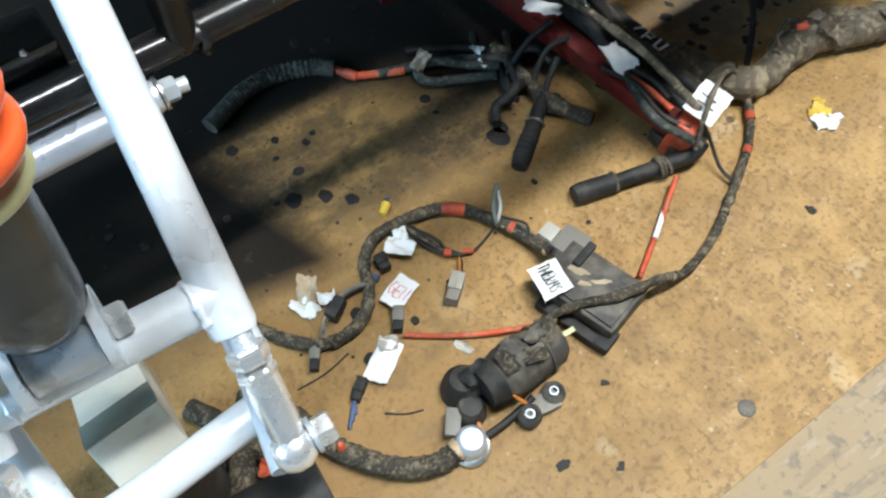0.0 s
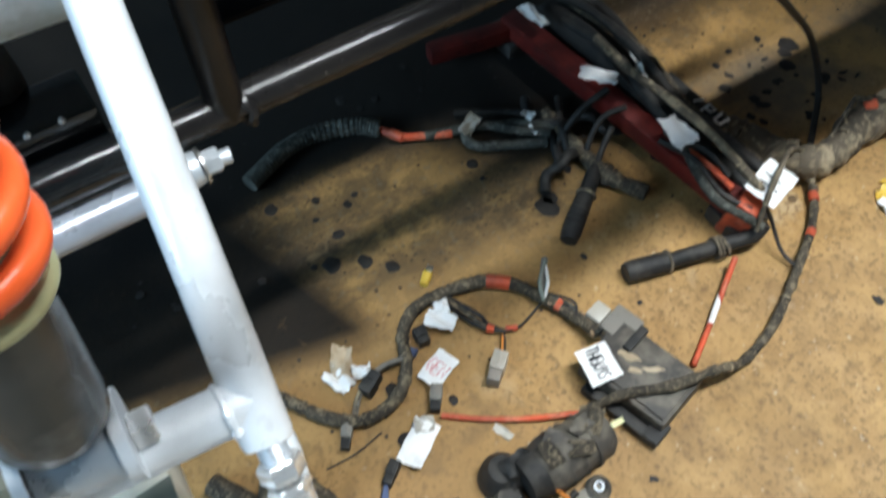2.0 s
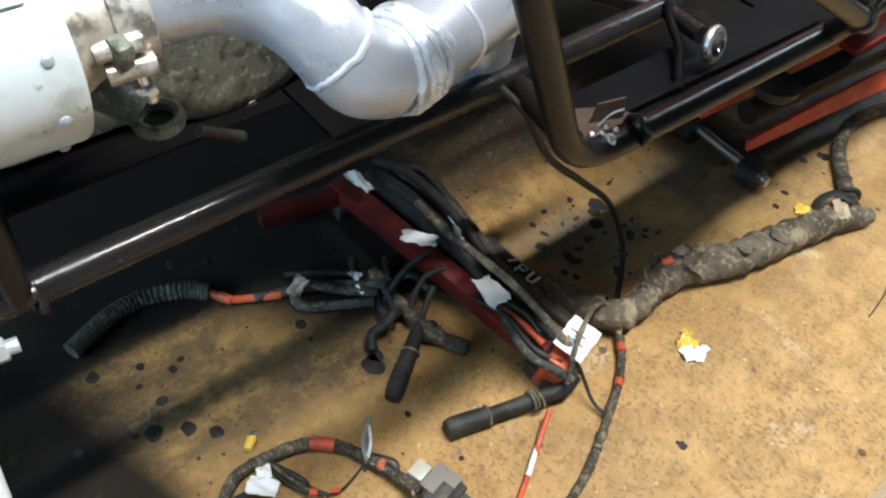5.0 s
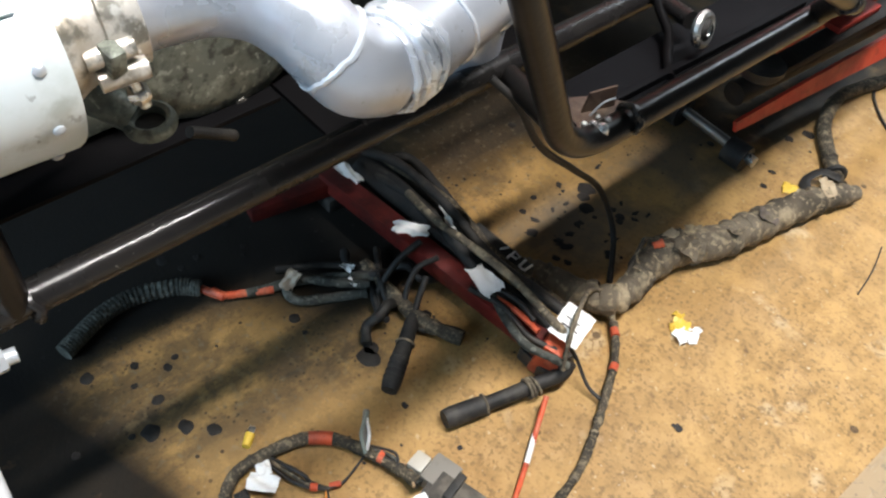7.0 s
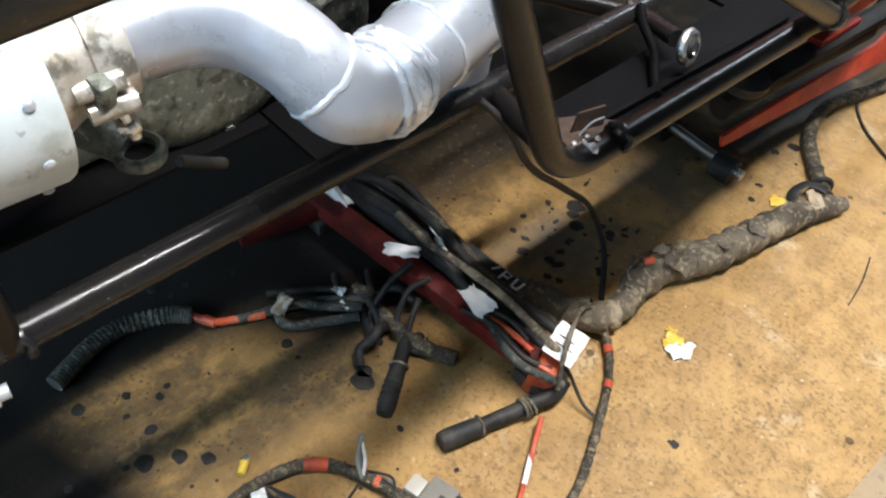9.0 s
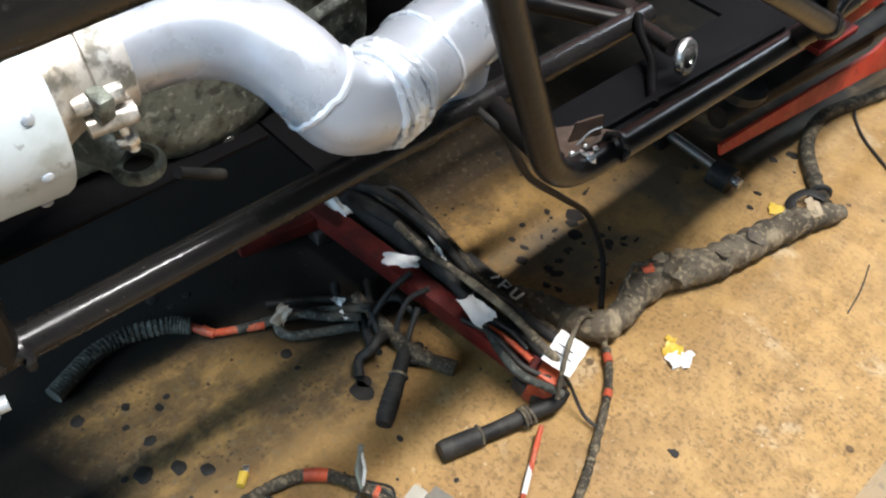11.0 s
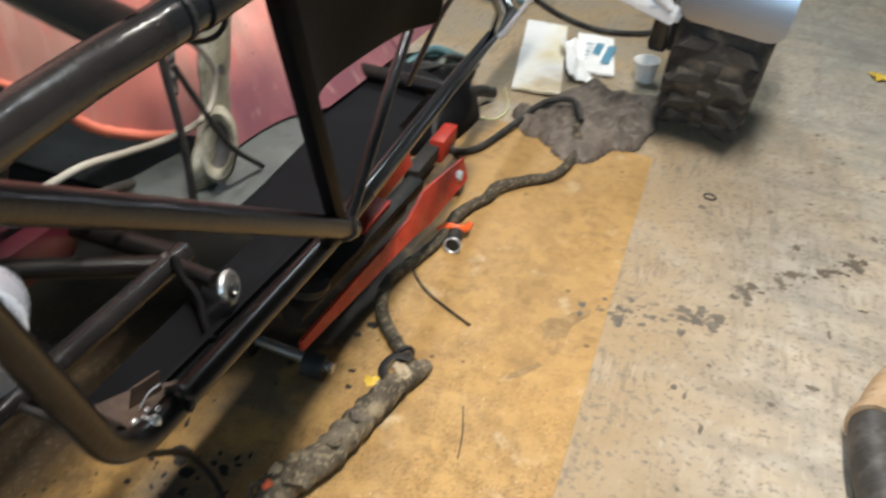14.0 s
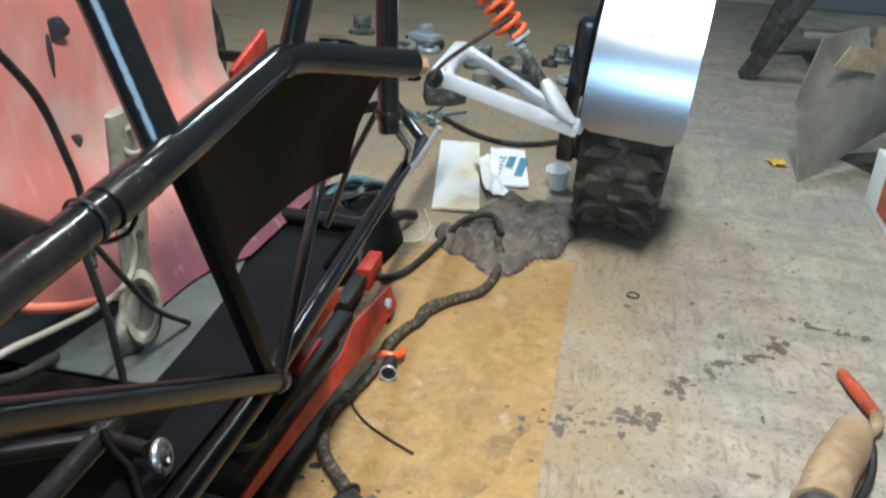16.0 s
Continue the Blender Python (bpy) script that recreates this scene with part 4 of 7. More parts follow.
part("pin", sweep([(-0.485, 0.262, 0.362), (-0.492, 0.300, 0.334)], 0.0045, 10), M_RUBBER, engine, "dark pin")
part("bracket", block((-0.004, -0.03, -0.05), (0.004, 0.03, 0.04), 0.004, pose(-0.500, 0.198, 0.440, 0, 20, 20)), M_ENGINE, engine)
for k, pts in enumerate(([(-0.52, 0.42, 0.56), (-0.53, 0.52, 0.57), (-0.58, 0.60, 0.53), (-0.60, 0.66, 0.46)], [(-0.50, 0.56, 0.50), (-0.52, 0.62, 0.47), (-0.56, 0.66, 0.42), (-0.58, 0.70, 0.36)], [(-0.56, 0.50, 0.60), (-0.60, 0.56, 0.62), (-0.66, 0.60, 0.58)])):
    part("breather_hose", sweep(pts, (0.009, 0.006, 0.012)[k], 12, 6), (M_RUBBER, M_WIRE, M_ENGINE)[k], engine)
part("bracket", block((-0.03, -0.004, -0.03), (0.03, 0.004, 0.03), 0.003, pose(-0.545, 0.545, 0.500, 10, 0, 30)), M_ENGINE, engine)
battery = part("battery", block((-0.78, 0.42, 0.5205), (-0.53, 0.62, 0.56), 0.006), M_SHEET, buggy, "grey dusty tray")
part("tray_edge", bar((-0.515, 0.40, 0.522), (-0.515, 0.60, 0.545), 0.012, 0.03, 0.003), M_OLDWOOD, battery)
reservoir = part("reservoir", block((-0.60, 0.640, 0.300), (-0.555, 0.745, 0.352), 0.012), M_DKRED, buggy, "dark crimson plastic part")
part("sticker", block((-0.578, 0.716, 0.352), (-0.565, 0.736, 0.3532), 0.0003), M_YELLOW, reservoir, "yellow sticker")
part("engine_brace", sweep([(-0.532, 0.395, 0.401), (-0.530, 0.443, 0.414), (-0.530, 0.505, 0.431)], 0.0060, 12), M_CONDUIT, engine, "tan dusty brace tube")
part("tie_knot", leaf(along((-0.284, 0.366, 0.632), (-0.10, 0.20, 1.10), 30), 0.026, 0.024, 77, 0.0030, 0.002, 8, 0.10), M_PAPER, buggy, "white tape knot tied round the tube")
for k, pts in enumerate(([(-0.50, 0.70, 0.75), (-0.50, 0.752, 0.697), (-0.50, 0.794, 0.647), (-0.50, 0.822, 0.585), (-0.50, 0.838, 0.535), (-0.47, 0.80, 0.48)], [(-0.47, 0.78, 0.53), (-0.46, 0.797, 0.428), (-0.455, 0.806, 0.336), (-0.46, 0.81, 0.324)],
                         [(-0.47, 0.80, 0.51), (-0.46, 0.840, 0.445), (-0.46, 0.889, 0.386), (-0.46, 0.960, 0.330)], [(-0.62, 0.50, 0.58), (-0.56, 0.58, 0.47), (-0.52, 0.70, 0.40), (-0.56, 0.84, 0.335)])):
    part("cable", sweep(pts, (0.0042, 0.0042, 0.0034, 0.006)[k], 9, 6), M_WIRE if k % 2 else M_RUBBER, buggy)
part("control_cable", sweep([(-0.53, 0.56, 0.425), (-0.485, 0.630, 0.455), (-0.47, 0.660, 0.465), (-0.47, 0.714, 0.453), (-0.47, 0.786, 0.438), (-0.47, 0.843, 0.434), (-0.47, 0.868, 0.447), (-0.47, 0.873, 0.480), (-0.47, 0.842, 0.516), (-0.475, 0.80, 0.545)], 0.0035, 12, 7), M_SHEET, buggy, "pale grey sheathed control cable")
part("wire_loop", sweep([(-0.250, 0.545, 0.701), (-0.243, 0.536, 0.690), (-0.250, 0.527, 0.682), (-0.251, 0.526, 0.675), (-0.252, 0.516, 0.670), (-0.256, 0.499, 0.672), (-0.258, 0.494, 0.680)], 0.0016, 8, 6), M_WIRE, upper)
part("zip_tie", ring(0.0136, 0.0011, along((-0.258, 0.490, 0.6875), (-0.253, 0.545, 0.695)), 24, 6), M_WIRE, upper)

hose = part("hose", sweep([(-0.42, 0.50, 0.345), (-0.398, 0.514, 0.325), (-0.388, 0.545, 0.268), (-0.394, 0.616, 0.195), (-0.408, 0.700, 0.105), (-0.390, 0.728, 0.03), (-0.350, 0.684, 0.008)], 0.0036, 10, 6), M_OIL, buggy, "black rubber hose hanging to the floor")

part("rubber_boot", joined(ring(0.044, 0.017, pose(-0.520, -0.040, 0.372, 90, 0, 12), 28, 10), ring(0.036, 0.016, pose(-0.524, -0.015, 0.372, 90, 0, 12), 28, 10)), M_RUBBER, buggy, "dark ribbed rubber boot")

# Rear suspension: upper arm, lower arm, link rod.
C = (-0.2335, 0.0298, 0.367)
NODE = (-0.2430, -0.090, 0.367)
arm = part("upper_arm", sweep([(-0.215, 0.0270, 0.3552), (-0.218, 0.0275, 0.3572), (-0.430, 0.0565, 0.4895)], [0.0112, 0.0126, 0.0126], 26), M_SILVER, buggy, "silver painted tubular suspension arm")
part("arm_tube", sweep([C, (-0.2385, -0.030, 0.367), NODE, (-0.2440, -0.106, 0.367)], 0.0126, 24), M_SILVER, arm)
part("arm_tube", sweep([(-0.224, -0.098, 0.3550), (-0.430, -0.068, 0.4895)], 0.0125, 24), M_SILVER, arm)
for k, at in enumerate((C, NODE)):
    part("weld_bead", sweep([Vector(at) + Vector((0.0 - 0.0130 * math.cos(a), (-0.0128, 0.0128)[k], 0.0128 * math.sin(a))) for a in np.linspace(0, 6.283, 33)], 0.0017, 7, wob=0.3, seed=4 + k), M_SILVER, arm)
rod = part("link_rod", sweep([(-0.2175, 0.0280, 0.3625), (-0.1835, 0.0245, 0.325)], 0.0062, 16), M_DKSTEEL, buggy, "bright plated adjustable link rod")
part("thread", joined(*[ring(0.0062, 0.0009, along(Vector((-0.2150, 0.0277, 0.3597)).lerp(Vector((-0.2080, 0.0270, 0.352)), k / 7), (-0.1835, 0.0245, 0.325)), 14, 5) for k in range(8)]), M_BUSH, rod)
part("lock_nut", hexnut((-0.2080, 0.0270, 0.352), (-0.2010, 0.0263, 0.3445), 0.0112), M_CHROME, rod, "bright plated hexagon nut")
part("sleeve", sweep([(-0.1995, 0.0261, 0.343), (-0.1925, 0.0254, 0.335), (-0.1765, 0.0238, 0.3175), (-0.1690, 0.0230, 0.3095)], [0.0092, 0.0098, 0.0095, 0.0090], 20), M_CHROME, rod)
part("lock_ring", hexnut((-0.1990, 0.0261, 0.3425), (-0.1950, 0.0257, 0.338), 0.0108), M_CHROME, rod)
part("rod_eye", lathe([(0.006, -0.0115), (0.010, -0.009), (0.0130, -0.003), (0.0132, 0.003), (0.010, 0.009), (0.006, 0.0115)], 22, along((-0.1655, 0.0220, 0.3045), (-0.1640, 0.08, 0.309))), M_CHROME, rod)
part("bolt_washer", sweep([(-0.1652, 0.033, 0.3055), (-0.1650, 0.0355, 0.3057)], 0.0105, 20), M_BUSH, rod)
part("bolt_head", hexnut((-0.1650, 0.0355, 0.3057), (-0.1640, 0.0455, 0.3065), 0.0092), M_CHROME, rod, "bright bolt head")
low = part("lower_arm", sweep([(-0.417, 0.048, 0.314), (-0.232, 0.031, 0.292), (-0.165, 0.016, 0.283)], 0.0112, 22), M_SILVER, buggy, "silver painted lower suspension arm")
part("pivot_tube", sweep([(-0.417, 0.066, 0.314), (-0.417, -0.26, 0.314)], 0.0122, 22), M_PIPE, low, "grey metal pivot sleeve")
part("pivot_bolt", hexnut((-0.412, 0.0755, 0.322), (-0.411, 0.086, 0.322), 0.0085), M_BUSH, low, "bright pivot bolt head")
part("spacer", sweep([(-0.413, 0.062, 0.321), (-0.412, 0.0735, 0.322)], [0.0125, 0.0105], 20), M_BUSH, low)
part("thread_end", sweep([(-0.411, 0.086, 0.322), (-0.410, 0.093, 0.322)], 0.0052, 12), M_BUSH, low)
part("washer", lathe([(0.005, 0), (0.0120, 0), (0.0120, 0.002), (0.005, 0.002)], 20, along((-0.412, 0.0735, 0.322), (-0.412, 0.09, 0.322))), M_STEEL, low)
part("arm_tube", sweep([(-0.206, 0.030, 0.281), (-0.200, -0.045, 0.281), (-0.198, -0.12, 0.281)], 0.0112, 20), M_SILVER, low)
part("arm_tube", sweep([(-0.417, -0.118, 0.318), (-0.262, -0.102, 0.300), (-0.175, -0.092, 0.284)], 0.0118, 20), M_SILVER, low)
part("bracket", block((-0.02, -0.006, -0.022), (0.02, 0.006, 0.022), 0.003, pose(-0.428, 0.060, 0.335, 0, 0, 0)), M_BLACKGLOSS, rail_in)

part("half_shaft", sweep([(-0.178, -0.17, 0.205), (-0.172, -0.06, 0.212), (-0.162, 0.030, 0.216)], [0.026, 0.027, 0.026], 22), M_RUBBER, buggy, "dark rubber drive shaft gaiter")
part("rear_lock_nut", hexnut((-0.222, -0.1015, 0.350), (-0.213, -0.1025, 0.340), 0.0115), M_CHROME, rod)
part("rear_sleeve", sweep([(-0.213, -0.1025, 0.340), (-0.180, -0.106, 0.305)], 0.0098, 18), M_CHROME, rod)
# Shock absorber with its orange spring.
S0, SD = Vector((-0.245, -0.0447, 0.3881)), Vector((-0.1317, 0.0752, 1.0)).normalized()


def on_axis(d):
    return tuple(S0 + SD * d)


shock = part("shock_absorber", lathe([(0, 0.013), (0.012, 0.013), (0.019, 0.016), (0.0236, 0.024), (0.0243, 0.034), (0.0243, 0.103), (0, 0.103)], 36, along(on_axis(0), on_axis(0.1))), M_CAN, buggy, "coil-over shock with a worn dark canister")
part("damper_body", lathe([(0.0175, 0.100), (0.0175, 0.165), (0.0155, 0.170), (0, 0.170)], 30, along(on_axis(0), on_axis(0.1))), M_GREENBAND, shock, "grey-green damper body inside the spring")
part("collar", lathe([(0.0240, 0.0985), (0.0285, 0.0995), (0.0302, 0.1025), (0.0302, 0.1055), (0.0285, 0.1080), (0.0180, 0.1085)], 40, along(on_axis(0), on_axis(0.1))), M_PERCH, shock, "pale yellow spring collar")
SPRING_M = along(on_axis(0), on_axis(0.1))
REAR = min(np.linspace(0, 6.283, 64), key=lambda a: (SPRING_M @ Vector((math.cos(a), math.sin(a), 0))).x)
coil = []
for i in range(5 * 28 + 1):
    turn = i / 28
    a = 2 * math.pi * turn + REAR
    h = 0.1135 + (0.0120 * turn if turn < 1 else 0.0120 + 0.0240 * (turn - 1))
    coil.append(SPRING_M @ Vector((0.0282 * math.cos(a), 0.0282 * math.sin(a), h)))
part("spring", sweep(coil, 0.0060, 12), M_ORANGE, shock, "orange coated coil spring")
part("damper_rod", sweep([on_axis(0.16), on_axis(0.30)], 0.0080, 14), M_STEEL, shock)
part("top_mount", lathe([(0.010, 0.238), (0.030, 0.240), (0.031, 0.248), (0.018, 0.266), (0.014, 0.30), (0, 0.30)], 28, along(on_axis(0), on_axis(0.1))), M_BUSH, shock)
BAX = Vector((-0.09, -0.99, 0.02)).normalized()
EYE_C = S0 + Vector((0.002, 0, -0.006))
part("bush", sweep([EYE_C - BAX * 0.017, EYE_C + BAX * 0.017], 0.0175, 26), M_BUSH, shock, "grey steel bush")
for s in (-1, 1):
    part("ear", sweep([EYE_C + BAX * (0.018 * s), EYE_C + BAX * (0.0235 * s)], 0.0215, 24), M_SILVER, shock)
part("bolt", sweep([EYE_C - BAX * 0.032, EYE_C + BAX * 0.040], 0.0055, 12), M_STEEL, shock)
part("bolt_head", hexnut(EYE_C - BAX * 0.024, EYE_C - BAX * 0.034, 0.0095), M_CHROME, shock)
part("nut", hexnut(EYE_C + BAX * 0.025, EYE_C + BAX * 0.038, 0.0098), M_OLIVE, shock, "olive plated nut")

# Far front corner: white arm, coil-over, tyre and mudguard.
farm = part("front_arm", bar((-0.376, 1.985, 0.405), (-0.055, 2.03, 0.305), 0.026, 0.034, 0.008), M_WHITEALU, buggy, "bare aluminium front suspension arm")
part("arm_leg", bar((-0.378, 2.275, 0.415), (-0.085, 2.06, 0.325), 0.024, 0.027, 0.007), M_WHITEALU, farm)
part("arm_tip", block((-0.05, -0.03, -0.012), (0.05, 0.03, 0.012), 0.006, pose(-0.095, 2.04, 0.322, 0, 17, 10)), M_WHITEALU, farm)
part("arm_cross", bar((-0.376, 1.985, 0.405), (-0.378, 2.275, 0.410), 0.030, 0.034, 0.006), M_WHITEALU, farm)
part("arm_web", sweep([(-0.345, 2.00, 0.398), (-0.362, 2.035, 0.402), (-0.364, 2.10, 0.404), (-0.362, 2.20, 0.406), (-0.340, 2.235, 0.402)], [0.012, 0.017, 0.016, 0.017, 0.012], 12, 5), M_WHITEALU, farm)
part("pivot", sweep([(-0.376, 1.95, 0.405), (-0.376, 1.985, 0.405)], 0.018, 18), M_RUBBER, farm)
FS0, FS1 = Vector((-0.110, 2.035, 0.355)), Vector((-0.315, 2.035, 0.635))
FD = (FS1 - FS0).normalized()
fshock = part("front_shock", sweep([FS0, FS0 + FD * 0.165, FS0 + FD * 0.166, FS0 + FD * 0.31], [0.0125, 0.0125, 0.010, 0.010], 18), M_ENGINE, buggy, "front coil-over shock with orange spring")
fm = along(FS0, FS1)
part("spring", sweep([fm @ Vector((0.030 * math.cos(a), 0.030 * math.sin(a), 0.182 + 0.0042 * a)) for a in np.linspace(0, 32, 150)], 0.0058, 9), M_ORANGE, fshock, "orange coil spring")
part("collar", lathe([(0.012, 0.150), (0.0155, 0.152), (0.0155, 0.160), (0.012, 0.162), (0.012, 0.168), (0.033, 0.170), (0.033, 0.176), (0.012, 0.178)], 24, fm), M_BUSH, fshock)
part("fork", sweep([(-0.066, 2.018, 0.326), (-0.098, 2.020, 0.352), (-0.128, 2.026, 0.392), (-0.142, 2.030, 0.412)], [0.012, 0.026, 0.024, 0.016], 16, 4, flat=0.7), M_WHITEALU, fshock, "pale cast fork")
part("tie_rod", sweep([(-0.374, 1.93, 0.413), (-0.345, 1.93, 0.456), (-0.215, 1.93, 0.559)], 0.0050, 12, 3), M_GUSSET, buggy, "rusty steering rod")
part("lower_eye", lathe([(0.018, -0.016), (0.018, 0.016)], 20, along((-0.104, 2.020, 0.346), (-0.104, 2.10, 0.346))), M_ALU, fshock)

WHEEL = pose(0.079, 2.262, 0.268, 0, 4, -6) @ pose(0, 0, 0, 0, 90, 0)
RT, WT = 0.258, 0.098
tyre_profile = [(0.150, -WT + 0.012), (0.185, -WT - 0.004), (0.222, -WT - 0.004), (0.243, -WT + 0.012), (0.254, -WT + 0.040), (RT, -0.03), (RT, 0.03), (0.254, WT - 0.040), (0.243, WT - 0.012), (0.222, WT + 0.004), (0.185, WT + 0.004), (0.150, WT - 0.012)]
wheel = part("front_wheel", lathe([(0.0, -0.030), (0.05, -0.032), (0.06, -0.055), (0.140, -0.060), (0.152, -0.085), (0.155, -0.085), (0.155, 0.085), (0.150, 0.085), (0.135, 0.02), (0.0, 0.02)], 40, WHEEL), M_RUBBER, buggy, "black front wheel with a muddy knobbly tyre")
tyre = part("tyre", lathe(tyre_profile, 64, WHEEL), M_TYRE, wheel, "muddy knobbly off-road tyre")
half_w, r_f = 0.111, 0.40


def mudguard():
    verts, faces = [], []
    steps = list(np.linspace(0, 0.06, 10)[:-1]) + list(np.linspace(0.06, 0.94, 24)[:-1]) + list(np.linspace(0.94, 1, 10))
    n, k = len(steps) - 1, 14
    for layer in (0.0, 0.0025):
        for s in steps:
            a = radians(-4 + 84 * s)
            dist = min(s, 1 - s) * 84 / 57.3 * r_f
            w = half_w - (0.035 - math.sqrt(max(0, 0.035**2 - (0.035 - dist) ** 2)) if dist < 0.035 else 0)
            for j in range(k + 1):
                u = -1 + 2 * j / k
                verts.append((w * u, 0.101 - (r_f + layer) * math.cos(a), 0.075 + (r_f + layer) * math.sin(a)))
    row, off = k + 1, (n + 1) * (k + 1)
    for i in range(n):
        for j in range(k):
            a = i * row + j
            faces += [(a, a + row, a + row + 1, a + 1), (off + a, off + a + 1, off + a + row + 1, off + a + row)]
        for j in (0, k):
            a = i * row + j
            faces.append((a, a + row, off + a + row, off + a))
    for i in (0, n):
        for j in range(k):
            a = i * row + j
            faces.append((a, a + 1, off + a + 1, off + a))
    return verts, faces


GUARD = pose(0.085, 2.262, 0.272, 0, 3, -6)
guard = part("mudguard", moved(mudguard(), GUARD), M_GUARD, buggy, "bare sheet aluminium mudguard with rounded corners")
part("rivet", lathe([(0.006, -0.001), (0.006, 0.002), (0.003, 0.0035), (0, 0.0038)], 14, GUARD @ pose(0.004, 0.101 - 0.4025 * math.cos(radians(28)), 0.075 + 0.4025 * math.sin(radians(28)), 62, 0, 0)), M_ALU, guard)
part("brake_disc", lathe([(0.05, -0.006), (0.11, -0.006), (0.11, 0.0), (0.05, 0.0)], 32, pose(-0.050, 2.277, 0.27, 0, 90, -6)), M_DKSTEEL, wheel)
part("upright", block((-0.014, -0.06, -0.10), (0.032, 0.06, 0.25), 0.014, pose(-0.085, 2.255, 0.27, 0, 3, -6)), M_BLACKGLOSS, wheel)
part("guard_strut", sweep([(-0.062, 2.25, 0.42), (-0.010, 2.21, 0.716)], 0.010, 12), M_BLACKGLOSS, guard)
# The opposite front wheel keeps the buggy on its feet, out of sight.
part("far_wheel", moved(lathe(tyre_profile, 40, pose(-1.21, 2.262, 0.268, 0, 90, 0)), Matrix.Identity(4)), M_TYRE, buggy)


# ---- red bodywork inside the frame ----
def body_panel():
    """A curved bodywork shell with a low front and an upswept lower edge."""
    verts, faces, n, k = [], [], 30, 18
    for layer in (0.0, 0.004):
        for i in range(n + 1):
            y = 0.56 + 0.86 * i / n
            z0 = float(np.interp(y, [0.56, 0.725, 0.776, 0.819, 0.891, 0.955, 0.985, 1.42], [0.58, 0.481, 0.436, 0.407, 0.372, 0.352, 0.329, 0.329]))
            foot = float(np.interp(y, [0.56, 0.93, 0.985, 1.056, 1.10, 1.155, 1.42], [-0.570, -0.566, -0.512, -0.508, -0.500, -0.465, -0.456]))
            for j in range(k + 1):
                v = j / k
                z = z0 + v * (0.98 - z0)
                w = min(1.0, v / 0.30)
                x = foot * (1 - w) + w * (-0.590 - 0.06 * v + 0.02 * math.sin(6.0 * (y - 0.5))) + 0.006 * math.sin(31 * y) * math.exp(-(((v - 0.16) / 0.08) ** 2))
                verts.append((x - layer, y, z))
    row, off = k + 1, (n + 1) * (k + 1)
    for i in range(n):
        for j in range(k):
            a = i * row + j
            faces += [(a, a + row, a + row + 1, a + 1), (off + a, off + a + 1, off + a + row + 1, off + a + row)]
        for j in (0, k):
            a = i * row + j
            faces.append((a, off + a, off + a + row, a + row))
    for i in (0, n):
        for j in range(k):
            a = i * row + j
            faces.append((a, a + 1, off + a + 1, off + a))
    return verts, faces


def on_shell(y, z, r):
    """A pose on the shell's face, turned outwards."""
    z0 = float(np.interp(y, [0.56, 0.725, 0.776, 0.819, 0.891, 0.955, 0.985, 1.42], [0.58, 0.481, 0.436, 0.407, 0.372, 0.352, 0.329, 0.329]))
    v = (z - z0) / (0.98 - z0)
    foot = float(np.interp(y, [0.56, 0.93, 0.985, 1.056, 1.10, 1.155, 1.42], [-0.570, -0.566, -0.512, -0.508, -0.500, -0.465, -0.456]))
    w = min(1.0, v / 0.30)
    x = foot * (1 - w) + w * (-0.590 - 0.06 * v + 0.02 * math.sin(6.0 * (y - 0.5))) + 0.006 * math.sin(31 * y) * math.exp(-(((v - 0.16) / 0.08) ** 2))
    return pose(x + 0.0012, y, z, 0, 85, 7.0 * math.cos(6.0 * (y - 0.5))) @ pose(0, 0, 0, 0, 0, r)


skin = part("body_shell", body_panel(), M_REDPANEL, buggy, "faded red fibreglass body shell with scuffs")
part("lip", sweep([(-0.560, 0.640, 0.535), (-0.566, 0.725, 0.481), (-0.566, 0.776, 0.436), (-0.565, 0.819, 0.407), (-0.565, 0.891, 0.372), (-0.566, 0.950, 0.352), (-0.575, 0.975, 0.352)], [0.004, 0.005, 0.0055, 0.006, 0.006, 0.005, 0.003], 12, 5, 0.04, 4), M_LIP, skin, "salmon red lower lip")
part("crease", sweep([(-0.582, 0.770, 0.470), (-0.580, 0.835, 0.444), (-0.579, 0.895, 0.430), (-0.586, 0.955, 0.432)], [0.002, 0.0045, 0.005, 0.002], 10, 6), M_REDPANEL, skin)
part("crease", sweep([(-0.578, 0.800, 0.432), (-0.575, 0.860, 0.410), (-0.578, 0.925, 0.408)], [0.002, 0.005, 0.002], 10, 6), M_LIP, skin)
part("foot_flange", plate(((-0.456, 1.415, 0.330), (-0.452, 1.640, 0.330), (-0.490, 1.640, 0.372), (-0.520, 1.415, 0.398)), 0.004, 4), M_REDPANEL, skin)
part("hole", patch(on_shell(0.994, 0.663, 0), 0.014, 0.024, 5, 0.001), M_INK, skin, "black paint blot with a run")
part("run", patch(on_shell(0.976, 0.640, 0), 0.024, 0.0042, 6, 0.001), M_INK, skin)
part("dent", patch(on_shell(1.174, 0.590, 20), 0.034, 0.014, 8, 0.0008), M_DKSTEEL, skin, "grey primer patch")
part("dent", patch(on_shell(0.985, 0.535, 0), 0.010, 0.016, 9, 0.0008), M_DKSTEEL, skin, "grey primer patch")
part("bolt_hole", patch(on_shell(1.234, 0.538, 0), 0.006, 0.007, 10, 0.0015), M_OIL, skin)
part("rear_flange", block((-0.012, -0.075, -0.020), (0.0, 0.075, 0.020), 0.006, pose(-0.615, 1.535, 0.515, 18, 0, 0)), M_RED, skin, "orange-red flange")
